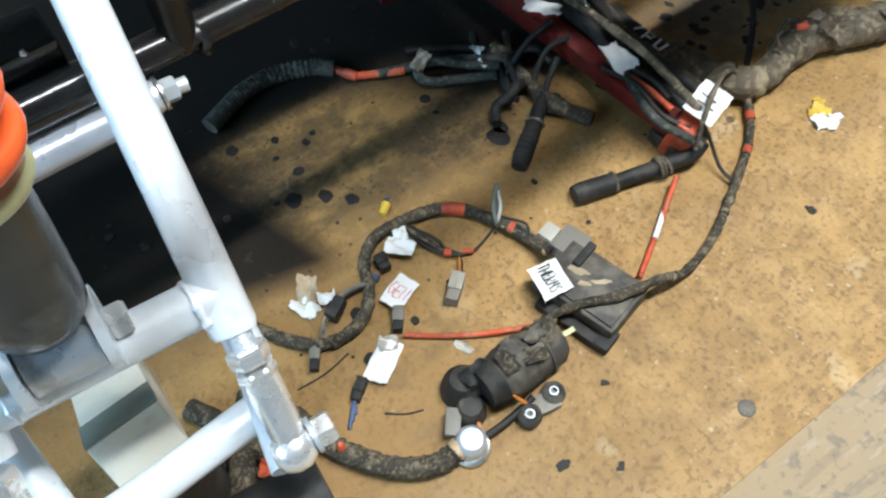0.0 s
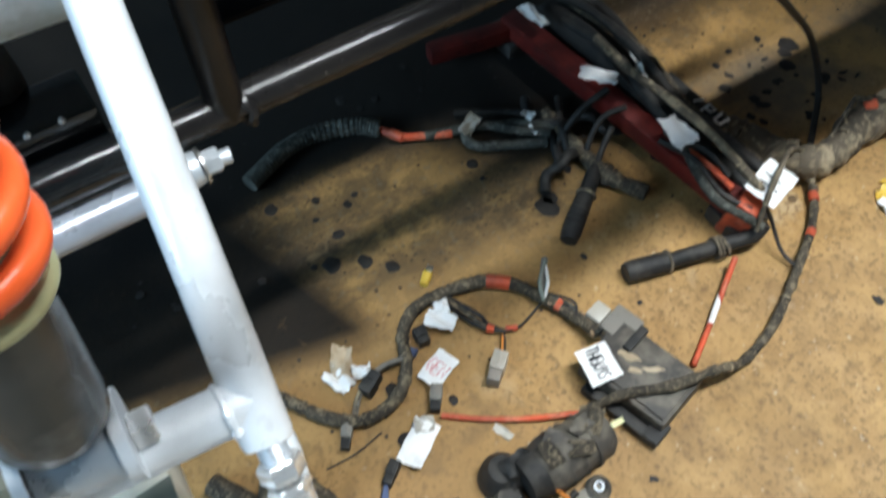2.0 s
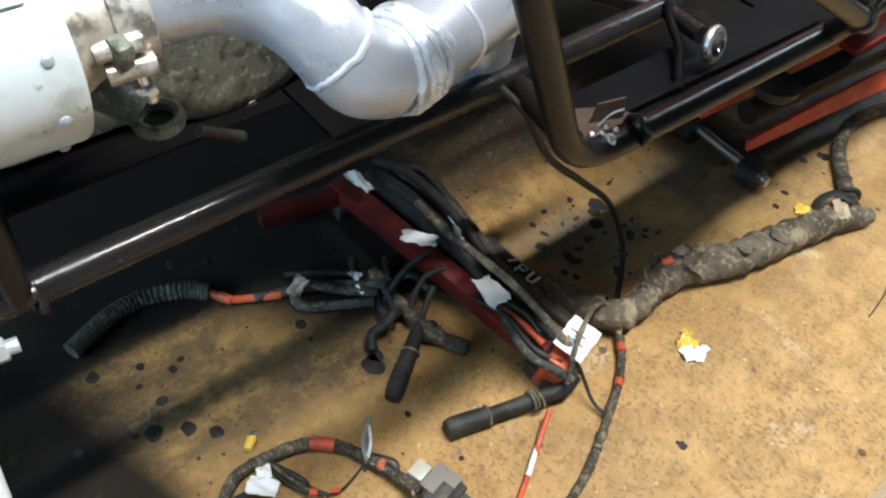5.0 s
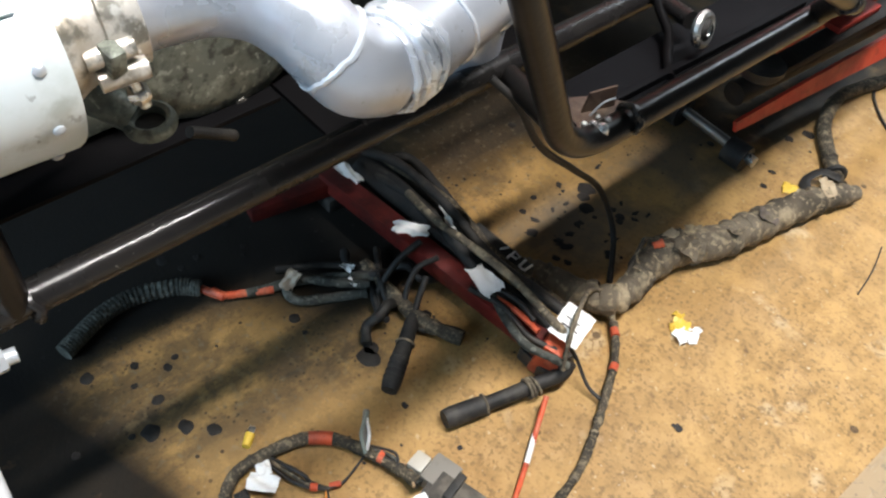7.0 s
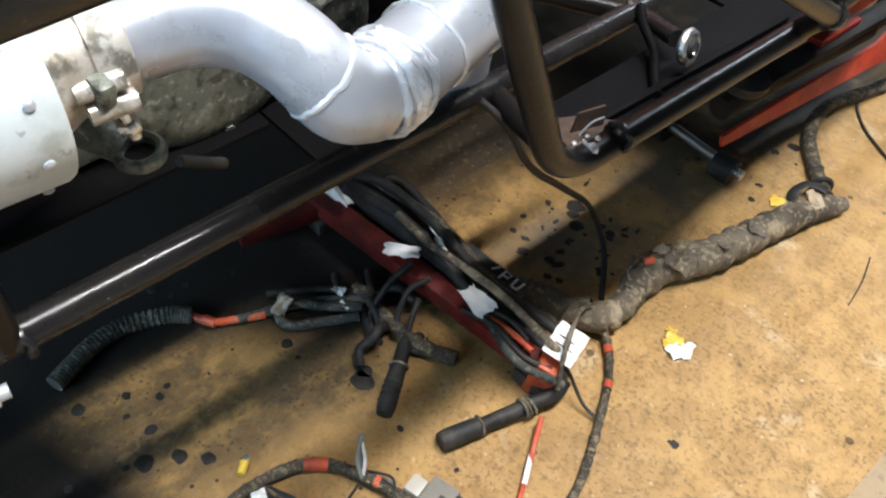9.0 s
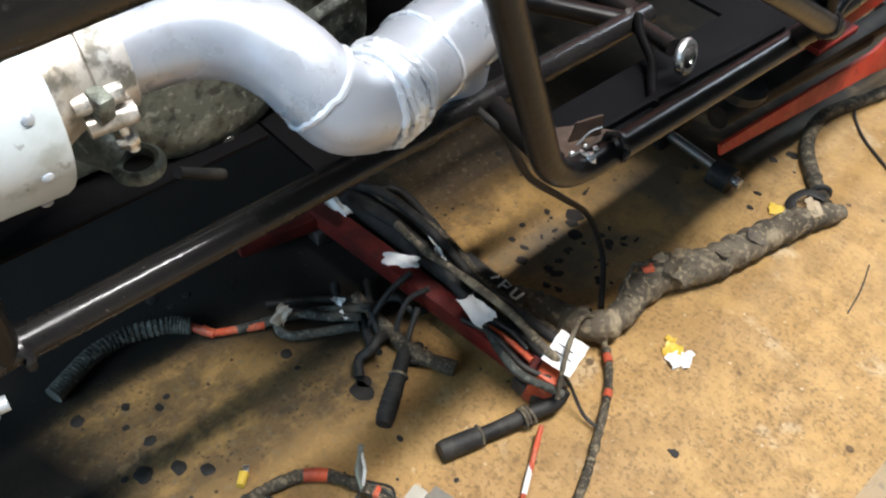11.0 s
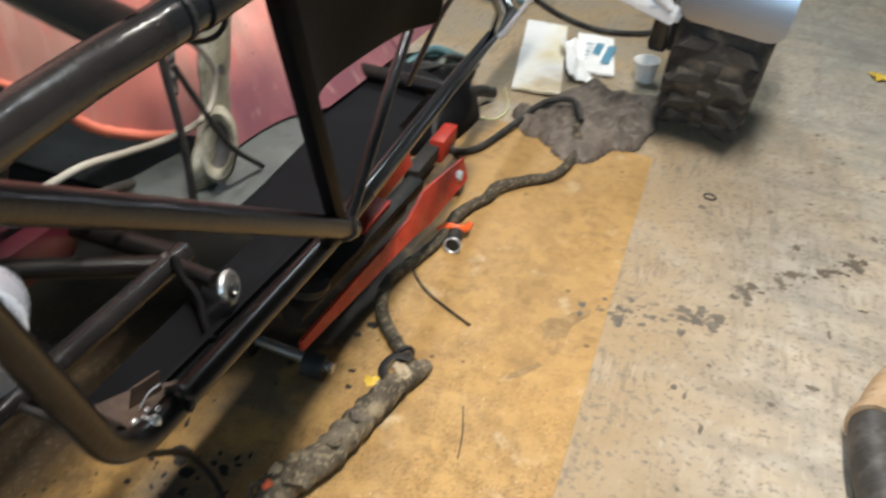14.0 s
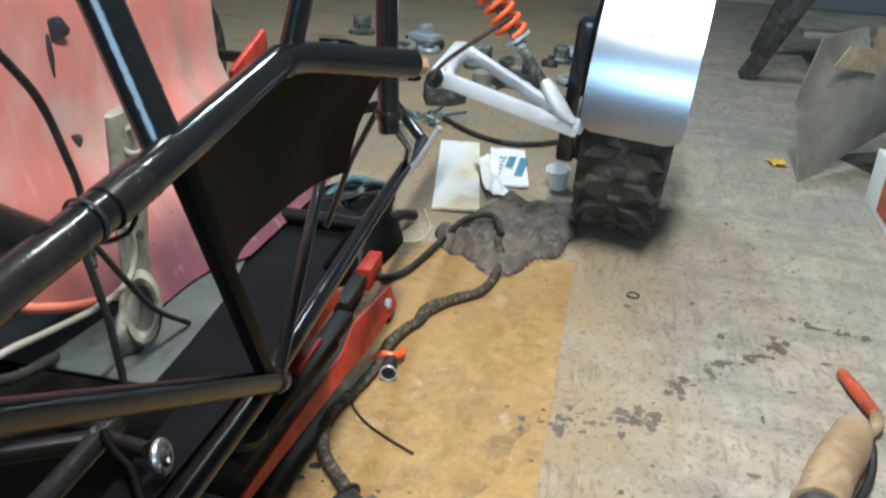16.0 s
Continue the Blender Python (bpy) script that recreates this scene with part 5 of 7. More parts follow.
# Thin paler sheet stands for the lit strip of the floor pan.
part("lit_pan_patch", slab([(-0.86, 0.835), (-0.441, 0.835), (-0.443, 0.934), (-0.450, 1.05), (-0.470, 1.15), (-0.50, 1.22), (-0.86, 1.22)], 0.3226, 0.3246), M_GREYPAN, buggy, "pale dusty sheet standing for the lit part of the floor pan", False)
shell_post = part("shell_post", sweep([(-0.500, 0.900, 0.3235), (-0.500, 0.905, 0.352), (-0.500, 0.922, 0.400), (-0.502, 0.926, 0.458), (-0.504, 0.932, 0.530), (-0.506, 0.928, 0.600)], [0.026, 0.036, 0.029, 0.028, 0.032, 0.024], 20, 5, 0.05, 12, flat=0.36), M_OLIVE, buggy, "stained cream plastic upright")
part("post_ring", ring(0.014, 0.0035, along((-0.490, 0.927, 0.569), (-0.40, 0.80, 0.62)), 22, 7), M_OLIVE, shell_post)
part("post_hole", patch(along((-0.4875, 0.916, 0.462), (-0.40, 0.80, 0.50)), 0.0045, 0.006, 4, 0.001), M_DKSTEEL, shell_post)
out = (Vector((-0.03, 0.09, 0.62)) - Vector((-0.480, 0.893, 0.380))).normalized()
side = out.cross(Vector((0, 0, 1))).normalized() * -1
SOCKET = Matrix.Translation((-0.480, 0.893, 0.380)) @ Matrix((side, out.cross(side), out)).transposed().to_4x4() @ Matrix.Diagonal((1, 2.0, 1, 1))
socket = part("socket", lathe([(0.0225, -0.016), (0.0220, -0.004), (0.0190, 0.002), (0.0160, 0.000), (0.0140, -0.007), (0.0125, -0.014)], 28, SOCKET), M_OLIVE, shell_post, "cream moulded socket")
part("socket_liner", lathe([(0.0140, -0.008), (0.0090, -0.013), (0, -0.015)], 24, SOCKET), M_DKSTEEL, socket, "rusty brown hollow")


# ---- tyre blocks ----
def tread(lug, m):
    ob = new("tread_block", lug)
    ob.parent = tyre
    ob.matrix_parent_inverse = tyre.matrix_world.inverted()
    ob.matrix_world = m
    return ob


def lug_mesh(size, lean):
    geo = block((-size[0] / 2, -size[1] / 2, -0.004), (size[0] / 2, size[1] / 2, size[2]), 0.004)
    me = bpy.data.meshes.new("tread_block")
    me.from_pydata([(x * (1 - 4 * max(z, 0)) + lean * y, y * (1 - 4 * max(z, 0)), z) for x, y, z in geo[0]], [], geo[1])
    me.materials.append(M_TYRE)
    return me


LUG_A, LUG_B, LUG_C = lug_mesh((0.066, 0.030, 0.020), 0.8), lug_mesh((0.066, 0.030, 0.020), -0.8), lug_mesh((0.034, 0.024, 0.016), 0.0)
for i in range(20):
    for kind, x, r, off, tip in ((LUG_A, -0.050, 0.251, 0.0, -16), (LUG_B, 0.050, 0.251, 0.0, 16), (LUG_C, 0.0, RT - 0.004, 0.5, 0), (LUG_C, -0.084, 0.240, 0.45, -34), (LUG_C, 0.084, 0.240, 0.45, 34)):
        a = 2 * math.pi * (i + off) / 20
        m = WHEEL @ Matrix.Rotation(a, 4, "Z") @ Matrix.Translation((r, 0, x)) @ Matrix.Rotation(math.pi / 2, 4, "Y") @ Matrix.Rotation(radians(tip), 4, "Y")
        tread(kind, m)


# ---- red stand and jack under the buggy ----
stand = thing("red_stand", (-0.48, 0.53, 0.0), "scuffed red steel floor stand with wiring draped over it", "stand")
part("crossbar", bar((-0.668, 0.506, 0.036), (-0.320, 0.540, 0.036), 0.026, 0.024, 0.004), M_DKREDPAINT, stand)
part("side_bar", bar((-0.655, 0.512, 0.030), (-0.676, 0.40, 0.030), 0.020, 0.022, 0.004), M_DKREDPAINT, stand)
part("end_plate", block((-0.012, -0.016, 0.0), (0.016, 0.016, 0.055), 0.005, pose(-0.322, 0.540, 0.0, 0, 12, 20)), M_ORRED, stand, "bright orange-red end bracket")
part("foot", block((-0.690, 0.49, 0.0), (-0.640, 0.54, 0.020), 0.004), M_DKSTEEL, stand)
part("foot", block((-0.345, 0.525, 0.0), (-0.300, 0.572, 0.021), 0.004), M_DKSTEEL, stand)

jack = thing("trolley_jack", (-0.43, 1.3, 0.0), "long red trolley jack lying under the buggy", "trolley jack")


def jack_plate(x0, x1):
    """A tapered steel side plate standing on edge."""
    verts = []
    for dx in (0.0, 0.005):
        for s, z0, z1 in ((0.0, 0.022, 0.036), (0.18, 0.022, 0.044), (0.60, 0.024, 0.060), (0.72, 0.016, 0.080), (1.0, 0.034, 0.078)):
            y = 1.01 + 0.60 * s
            x = x0 + (x1 - x0) * s
            verts += [(x + dx, y, z0), (x + dx - 0.3 * (z1 - z0), y, z1)]
    faces = []
    for i in range(4):
        a, b = 2 * i, 2 * i + 10
        faces += [(a, a + 1, a + 3, a + 2), (b, b + 2, b + 3, b + 1), (a, a + 2, b + 2, b), (a + 1, b + 1, b + 3, a + 3)]
    return verts, faces + [(0, 10, 11, 1), (8, 9, 19, 18)]


def raised(geo, k=0.90):
    """The jack's frame, drawn up off its wheels."""
    c = Vector((-0.03, 0.09, 0.82))
    return [tuple(c + (Vector(p) - c) * k) for p in geo[0]], geo[1]


part("side_plate", raised(jack_plate(-0.420, -0.358)), M_RED, jack, "scuffed red steel side plate", False)
part("side_plate", raised(jack_plate(-0.502, -0.475)), M_RED, jack, "dull red steel side plate", False)
part("ram", raised(sweep([(-0.46, 1.06, 0.036), (-0.432, 1.42, 0.046)], [0.018, 0.021], 16)), M_OIL, jack)
part("lift_arm", raised(bar((-0.455, 1.12, 0.045), (-0.425, 1.50, 0.060), 0.034, 0.022, 0.004)), M_OIL, jack)
part("lift_plate", raised(bar((-0.450, 1.275, 0.069), (-0.446, 1.385, 0.072), 0.030, 0.010, 0.002)), M_RED, jack)
part("saddle", raised(lathe([(0, 0.0), (0.028, 0.0), (0.034, 0.010), (0.034, 0.018), (0.026, 0.014), (0, 0.014)], 24, pose(-0.455, 1.10, 0.058))), M_DKSTEEL, jack)
part("axle", sweep([(-0.51, 0.995, 0.024), (-0.362, 0.985, 0.024)], 0.0075, 12), M_STEEL, jack, "bright steel axle end")
part("front_roller", sweep([(-0.405, 0.985, 0.0195), (-0.374, 0.985, 0.0195)], 0.0190, 20), M_RUBBER, jack)
part("front_roller", sweep([(-0.525, 0.990, 0.0235), (-0.486, 0.990, 0.0235)], 0.0232, 20), M_RUBBER, jack)
part("caster", sweep([(-0.382, 1.60, 0.024), (-0.362, 1.60, 0.024)], 0.0238, 18), M_DKSTEEL, jack)
part("caster", sweep([(-0.476, 1.60, 0.024), (-0.456, 1.60, 0.024)], 0.0238, 18), M_DKSTEEL, jack)
part("plate_bolt", raised(hexnut((-0.370, 1.575, 0.056), (-0.356, 1.575, 0.056), 0.0105)), M_BUSH, jack)
part("end_plate", block((-0.470, 1.70, 0.0), (-0.438, 1.80, 0.050), 0.006), M_RED, jack, "red handle socket")
part("socket_bar", bar((-0.455, 1.55, 0.035), (-0.455, 1.68, 0.035), 0.03, 0.03, 0.004), M_OIL, jack)


# ---- wiring on the floor ----
def wire(name, pts, r, mat, parent, label="", sub=7, n=9, wob=0.05, seed=0):
    return part(name, sweep(pts, r, n, sub, wob, seed), mat, parent, label)


def bands(line, r, mat, parent, every, name="tape_wrap", seed=3, sub=7):
    """Raised turns of tape along a wire."""
    p = spline(line, sub)
    rng = np.random.default_rng(seed)
    geo = []
    for i in range(1, len(p) - 2, every):
        geo.append(sweep([p[i], p[i] * 0.4 + p[i + 1] * 0.6], r * (1.06 + 0.10 * rng.random()), 9))
    return tagged(part(name, joined(*geo), mat, parent), kind="stuff")


loom = thing("wiring_harness", (-0.30, 0.40, 0.0), "dusty dismantled wiring harness with paper tags on hardboard", "wiring harness")
ARC = [(-0.292, 0.340, 0.020), (-0.327, 0.336, 0.009), (-0.353, 0.326, 0.008), (-0.380, 0.312, 0.008), (-0.400, 0.292, 0.008), (-0.410, 0.261, 0.008), (-0.414, 0.231, 0.008), (-0.410, 0.209, 0.008),
       (-0.393, 0.190, 0.008), (-0.365, 0.177, 0.008), (-0.346, 0.158, 0.008), (-0.339, 0.133, 0.008), (-0.345, 0.109, 0.008), (-0.365, 0.088, 0.008), (-0.387, 0.074, 0.008), (-0.412, 0.058, 0.008)]
arc = wire("loom_trunk", ARC, 0.0062, M_TAPE, loom, "dusty taped loom", wob=0.09, seed=1)
bands(ARC, 0.0062, M_TAPE, arc, 5)
part("tape", sweep([(-0.385, 0.308, 0.0085), (-0.393, 0.300, 0.0085), (-0.400, 0.290, 0.0085)], 0.0070, 10), M_ORRED, arc, "orange-red tape band")
part("tape", sweep([(-0.336, 0.334, 0.010), (-0.341, 0.332, 0.010)], 0.0066, 10), M_ORRED, arc)
for k in range(4):
    o = 0.0035 * (k - 1.5)
    wire("wire", [(-0.355, 0.327 + o, 0.010), (-0.330, 0.338 + o, 0.012 + 0.002 * k), (-0.312, 0.340 - o, 0.016), (-0.290, 0.338 + o, 0.024)], 0.0015, (M_RUST, M_WIRE, M_CONDUIT, M_WIRE)[k], loom)
OUT = [(-0.316, 0.644, 0.016), (-0.297, 0.633, 0.010), (-0.270, 0.602, 0.008), (-0.247, 0.562, 0.008), (-0.226, 0.522, 0.008), (-0.208, 0.482, 0.008), (-0.198, 0.437, 0.010), (-0.200, 0.398, 0.034), (-0.210, 0.353, 0.036), (-0.228, 0.316, 0.030), (-0.240, 0.283, 0.010)]
outer = wire("loom_branch", OUT, 0.0046, M_TAPE, loom, "thin dusty taped branch", wob=0.13, seed=2)
bands(OUT, 0.0046, M_LOOM, outer, 9)
part("tape", sweep([(-0.300, 0.634, 0.011), (-0.292, 0.628, 0.011)], 0.0053, 10), M_ORRED, outer)
part("tape", sweep([(-0.268, 0.600, 0.009), (-0.264, 0.592, 0.009)], 0.0050, 10), M_ORRED, outer)
wire("wire", [(-0.240, 0.283, 0.009), (-0.262, 0.242, 0.006), (-0.285, 0.207, 0.005), (-0.308, 0.178, 0.005)], 0.0026, M_ORRED, loom, "faded red sleeved wire")
wire("wire", [(-0.300, 0.545, 0.060), (-0.292, 0.556, 0.035), (-0.266, 0.554, 0.012), (-0.243, 0.556, 0.008)], 0.0022, M_WIRE, loom)
wire("wire", [(-0.283, 0.506, 0.018), (-0.251, 0.452, 0.006), (-0.221, 0.399, 0.006)], 0.0030, M_ORRED, loom, "red and white sleeved rod")
part("sleeve", sweep([(-0.262, 0.470, 0.0085), (-0.245, 0.442, 0.0066)], 0.0031, 9), M_PAPER, loom)
LOW = [(-0.330, 0.036, 0.012), (-0.299, 0.051, 0.012), (-0.271, 0.057, 0.012), (-0.241, 0.072, 0.012), (-0.208, 0.096, 0.012), (-0.190, 0.122, 0.012), (-0.186, 0.143, 0.013), (-0.189, 0.162, 0.016)]
lower = wire("loom_trunk", LOW, 0.0098, M_TAPE, loom, "thick dusty taped loom", wob=0.07, seed=5)
bands(LOW, 0.0098, M_TAPE, lower, 3, seed=8)
part("cap", lathe([(0.004, 0), (0.004, 0.006), (0.002, 0.009), (0, 0.009)], 10, pose(-0.246, 0.069, 0.020)), M_ORRED, lower)
part("tape", sweep([(-0.186, 0.146, 0.014), (-0.187, 0.155, 0.015)], 0.0106, 12), M_RUST, lower)
wire("wire", [(-0.182, 0.176, 0.010), (-0.183, 0.207, 0.007), (-0.186, 0.235, 0.010)], 0.0036, M_WIRE, loom)
for k in range(3):
    wire("wire", [(-0.405, 0.243 + 0.003 * k, 0.009), (-0.379 + 0.004 * k, 0.250 + 0.006 * k, 0.006 + 0.003 * k), (-0.361, 0.259 + 0.003 * k, 0.006), (-0.345, 0.274, 0.006)], 0.0022, (M_WIRE, M_LOOM, M_WIRE)[k], loom, seed=k)
wire("wire", [(-0.346, 0.274, 0.006), (-0.343, 0.291, 0.005), (-0.352, 0.326, 0.009)], 0.0014, M_WIRE, loom)
part("tape", sweep([(-0.358, 0.262, 0.006), (-0.353, 0.267, 0.006)], 0.0042, 9), M_ORRED, loom)
part("tape", sweep([(-0.348, 0.277, 0.005), (-0.343, 0.287, 0.005)], 0.0030, 9), M_ORRED, loom)
for k in range(2):
    wire("wire", [(-0.346, 0.272, 0.006), (-0.338, 0.266 + 0.003 * k, 0.007), (-0.329, 0.259 + 0.003 * k, 0.009)], 0.0012, (M_COPPER, M_WIRE)[k], loom)


def plug(a, b, w, h, mat, label, pins=True):
    """A two-step rectangular connector from a to b."""
    a, b = Vector(a), Vector(b)
    c = a.lerp(b, 0.62)
    ob = part("connector", bar(a, c, w, h, 0.0015, 90), mat, loom, label)
    part("hood", bar(c, b, w * 0.86, h * 0.86, 0.0012, 90), M_GREYPL if mat is M_CLEAR else M_RUBBER, ob)
    part("latch", bar(a.lerp(b, 0.2) + Vector((0, 0, h / 2)), a.lerp(b, 0.55) + Vector((0, 0, h / 2)), w * 0.35, 0.003, 0.0006, 90), mat, ob)
    return ob


plug((-0.327, 0.257, 0.0095), (-0.307, 0.233, 0.0095), 0.017, 0.014, M_CLEAR, "cloudy clear plastic connector")
plug((-0.350, 0.106, 0.007), (-0.327, 0.090, 0.006), 0.010, 0.010, M_GREYPL, "grey dusty connector")
plug((-0.334, 0.190, 0.007), (-0.314, 0.175, 0.006), 0.013, 0.011, M_GREYPL, "grey dusty connector")
plug((-0.392, 0.206, 0.008), (-0.375, 0.204, 0.007), 0.016, 0.013, M_RUBBER, "small black connector")
for k in range(3):
    wire("wire", [(-0.345, 0.110, 0.008), (-0.362 - 0.002 * k, 0.123 + 0.003 * k, 0.008), (-0.374, 0.146 + 0.005 * k, 0.009 + 0.003 * k), (-0.372, 0.182, 0.010)], 0.0024, (M_LOOM, M_TAPE, M_GREYPL)[k], loom, seed=20 + k)
plug((-0.362, 0.130, 0.010), (-0.372, 0.150, 0.012), 0.018, 0.013, M_RUBBER, "black connector block")
part("wire_end", sweep([(-0.378, 0.188, 0.006), (-0.372, 0.192, 0.006)], 0.0042, 10), M_BLUEW, loom)


# Pen strokes of the capitals that stand on the tags.
PEN = {"T": [[(0, 1), (1, 1)], [(0.5, 1), (0.5, 0)]], "H": [[(0, 1), (0, 0)], [(1, 1), (1, 0)], [(0, 0.5), (1, 0.5)]], "E": [[(1, 1), (0, 1), (0, 0), (1, 0)], [(0, 0.5), (0.8, 0.5)]],
       "R": [[(0, 0), (0, 1), (0.9, 0.85), (0.8, 0.55), (0, 0.5), (1, 0)]], "M": [[(0, 0), (0.1, 1), (0.5, 0.4), (0.9, 1), (1, 0)]], "S": [[(1, 0.9), (0.4, 1), (0.1, 0.75), (0.9, 0.35), (0.7, 0.05), (0, 0.1)]],
       "G": [[(1, 0.9), (0.4, 1), (0, 0.5), (0.4, 0), (1, 0.1), (1, 0.5), (0.6, 0.5)]], "P": [[(0, 0), (0, 1), (0.9, 0.85), (0.8, 0.5), (0, 0.45)]], "U": [[(0, 1), (0.1, 0.1), (0.5, 0), (0.9, 0.1), (1, 1)]], "N": [[(0, 0), (0, 1), (1, 0), (1, 1)]]}


def tag(at, w, h, turn, seed, tip=(0, 0), label="white paper tag", ink=None, curl=0.0022, word="", torn=0.03):
    """A folded paper flag with pen marks."""
    m = pose(at[0], at[1], at[2], tip[0], tip[1], turn)
    ob = part("paper_tag", leaf(m, w, h, seed, curl, torn=torn), M_PAPER, loom, label)
    lines = []
    if ink:
        if word:
            step = w * 0.86 / len(word)
            for k, ch in enumerate(word):
                x0, tall = -w * 0.43 + step * k, h * 0.40
                for ln in PEN[ch]:
                    lines.append([(x0 + step * 0.74 * u + 0.06 * step * v, tall * (v - 0.5) - h * 0.03 * (k % 2)) for u, v in ln])
        else:
            lines = [[(-w * 0.32, h * 0.12), (w * 0.20, h * 0.10)], [(-w * 0.30, -h * 0.10), (w * 0.28, -h * 0.12)]]
        part("pen_word" if word else "pen_line", strokes(m @ Matrix.Translation((0, 0, curl * 2.6)), lines, w * 0.018), ink, ob)
    return ob


tag((-0.386, 0.228, 0.010), 0.030, 0.018, 40, 11)
tag((-0.397, 0.236, 0.012), 0.014, 0.014, 70, 12)
tag((-0.347, 0.200, 0.006), 0.024, 0.036, 20, 13, label="white paper tag with a red pen word", ink=M_REDINK, curl=0.0012, word="GEN")
tag((-0.297, 0.147, 0.004), 0.024, 0.044, 34, 14, curl=0.002)
part("tag_tape", leaf(pose(-0.308, 0.160, 0.006, 0, 0, -28), 0.016, 0.018, 15, 0.002), M_CLEAR, loom, "strip of cloudy tape")
plug((-0.294, 0.122, 0.006), (-0.280, 0.104, 0.006), 0.013, 0.010, M_RUBBER, "dark rubber plug")
for k in range(3):
    wire("wire", [(-0.283, 0.106, 0.006), (-0.275 - 0.003 * k, 0.098 + 0.003 * k, 0.004), (-0.262 - 0.004 * k, 0.086 + 0.006 * k, 0.003)], 0.0020, M_BLUEW, loom, "blue wire end")

# Control box with its cables.
BX = pose(-0.234, 0.346, 0.0, 0, 0, 14)
cbox = part("control_box", block((-0.050, -0.030, 0.001), (0.042, 0.034, 0.026), 0.004, BX), M_BOXPL, loom, "dusty black plastic control box")
part("lid", block((-0.044, -0.026, 0.026), (0.038, 0.029, 0.0290), 0.0015, BX), M_BOXPL, cbox)
part("flange", block((0.030, -0.042, 0.001), (0.046, -0.018, 0.014), 0.002, BX), M_RUBBER, cbox)
part("edge_strip", block((-0.036, -0.043, 0.001), (0.042, -0.031, 0.013), 0.003, BX), M_RUBBER, cbox)
part("plug", block((-0.060, 0.012, 0.006), (-0.030, 0.044, 0.027), 0.003, BX), M_GREYPL, cbox)
part("plug", block((-0.078, 0.016, 0.006), (-0.061, 0.036, 0.024), 0.003, BX), M_CLEAR, cbox, "pale plastic plug")
part("latch", block((-0.030, 0.006, 0.027), (-0.021, 0.036, 0.034), 0.002, BX), M_RUBBER, cbox)
tag((-0.262, 0.316, 0.031), 0.038, 0.030, -12, 16, (6, -4), "white paper tag with a black pen word", M_INK, 0.0010, "THERMS")

for k, (u, v, a, b) in enumerate(((-0.020, 0.004, 0.012, 0.0035), (-0.008, -0.004, 0.006, 0.003), (0.004, 0.008, 0.009, 0.0028), (0.016, -0.010, 0.008, 0.0022), (0.024, 0.006, 0.005, 0.003), (-0.030, -0.016, 0.007, 0.002))):
    part("scuff", patch(BX @ pose(u, v, 0.0290, 0, 0, 20 + 9 * k), a, b, 240 + k, 0.0003, 14, 0.7), M_CARD, cbox)
# Ignition barrel with its bracket.
IG0, IG1 = Vector((-0.214, 0.214, 0.027)), Vector((-0.214, 0.284, 0.026))
ign = part("ignition_switch", sweep([IG0, IG0.lerp(IG1, 0.15), IG0.lerp(IG1, 0.5), IG0.lerp(IG1, 0.52), IG0.lerp(IG1, 0.9), IG1], [0.021, 0.0245, 0.0245, 0.023, 0.023, 0.018], 26), M_BOXPL, loom, "dusty black ignition barrel")
for k in range(3):
    part("rib", sweep([IG0.lerp(IG1, 0.28 + 0.2 * k), IG0.lerp(IG1, 0.31 + 0.2 * k)], 0.0252, 26), M_BOXPL, ign)
part("collar", sweep([IG0 + Vector((0, -0.016, 0)), IG0], [0.019, 0.023], 20), M_RUBBER, ign)
part("boot", lathe([(0.0, 0.030), (0.012, 0.028), (0.019, 0.016), (0.021, 0.002), (0.021, 0.0)], 18, pose(-0.232, 0.190, 0.0, 0, 0, 0)), M_RUBBER, ign, "torn black rubber boot")
part("boot", lathe([(0.0, 0.022), (0.010, 0.021), (0.014, 0.012), (0.015, 0.0)], 16, pose(-0.210, 0.182, 0.0)), M_BOXPL, ign)
part("flap", leaf(pose(-0.226, 0.204, 0.028, 30, 40, 10), 0.032, 0.030, 21, 0.004, 0.0015), M_RUBBER, ign)
for k in range(5):
    p = IG0.lerp(IG1, 0.15 + 0.17 * k)
    part("tape_flap", leaf(pose(p.x + 0.010 * math.sin(4 * k), p.y, 0.0500, 10 * math.cos(k), 24 * math.sin(3 * k), 33 * k), 0.024, 0.014, 250 + k, 0.0016, 0.0008), M_BOXPL if k % 2 else M_TAPE, ign)
part("key", bar(IG1 + Vector((0.002, -0.004, 0.004)), IG1 + Vector((0.004, 0.017, 0.004)), 0.005, 0.003, 0.0006), M_PERCH, ign, "brass key stub")
for k in range(3):
    wire("wire", [(-0.206, 0.178, 0.014), (-0.197 + 0.002 * k, 0.180, 0.010), (-0.189, 0.176 - 0.002 * k, 0.012)], 0.0013, M_COPPER, loom, "orange wire")
    wire("wire", [(-0.196 + 0.002 * k, 0.216, 0.030), (-0.189 + 0.002 * k, 0.222, 0.018), (-0.185, 0.228, 0.008)], 0.0012, M_COPPER, loom, "orange wire")
brk = part("bracket", block((-0.017, -0.009, 0.0), (0.017, 0.009, 0.004), 0.001, pose(-0.1765, 0.237, 0.006, 0, 0, 80)), M_SHEET, loom, "pale steel bracket with two rubber grommets")
for gx, gy in ((-0.1785, 0.2525), (-0.1745, 0.2215)):
    part("grommet", joined(ring(0.0078, 0.0036, pose(gx, gy, 0.0085), 22, 8, 1.7)), M_BOXPL, brk, "round dusty rubber grommet")
    part("sleeve", lathe([(0.003, 0.001), (0.0046, 0.001), (0.0046, 0.015), (0.003, 0.015)], 14, pose(gx, gy, 0.0)), M_BUSH, brk)
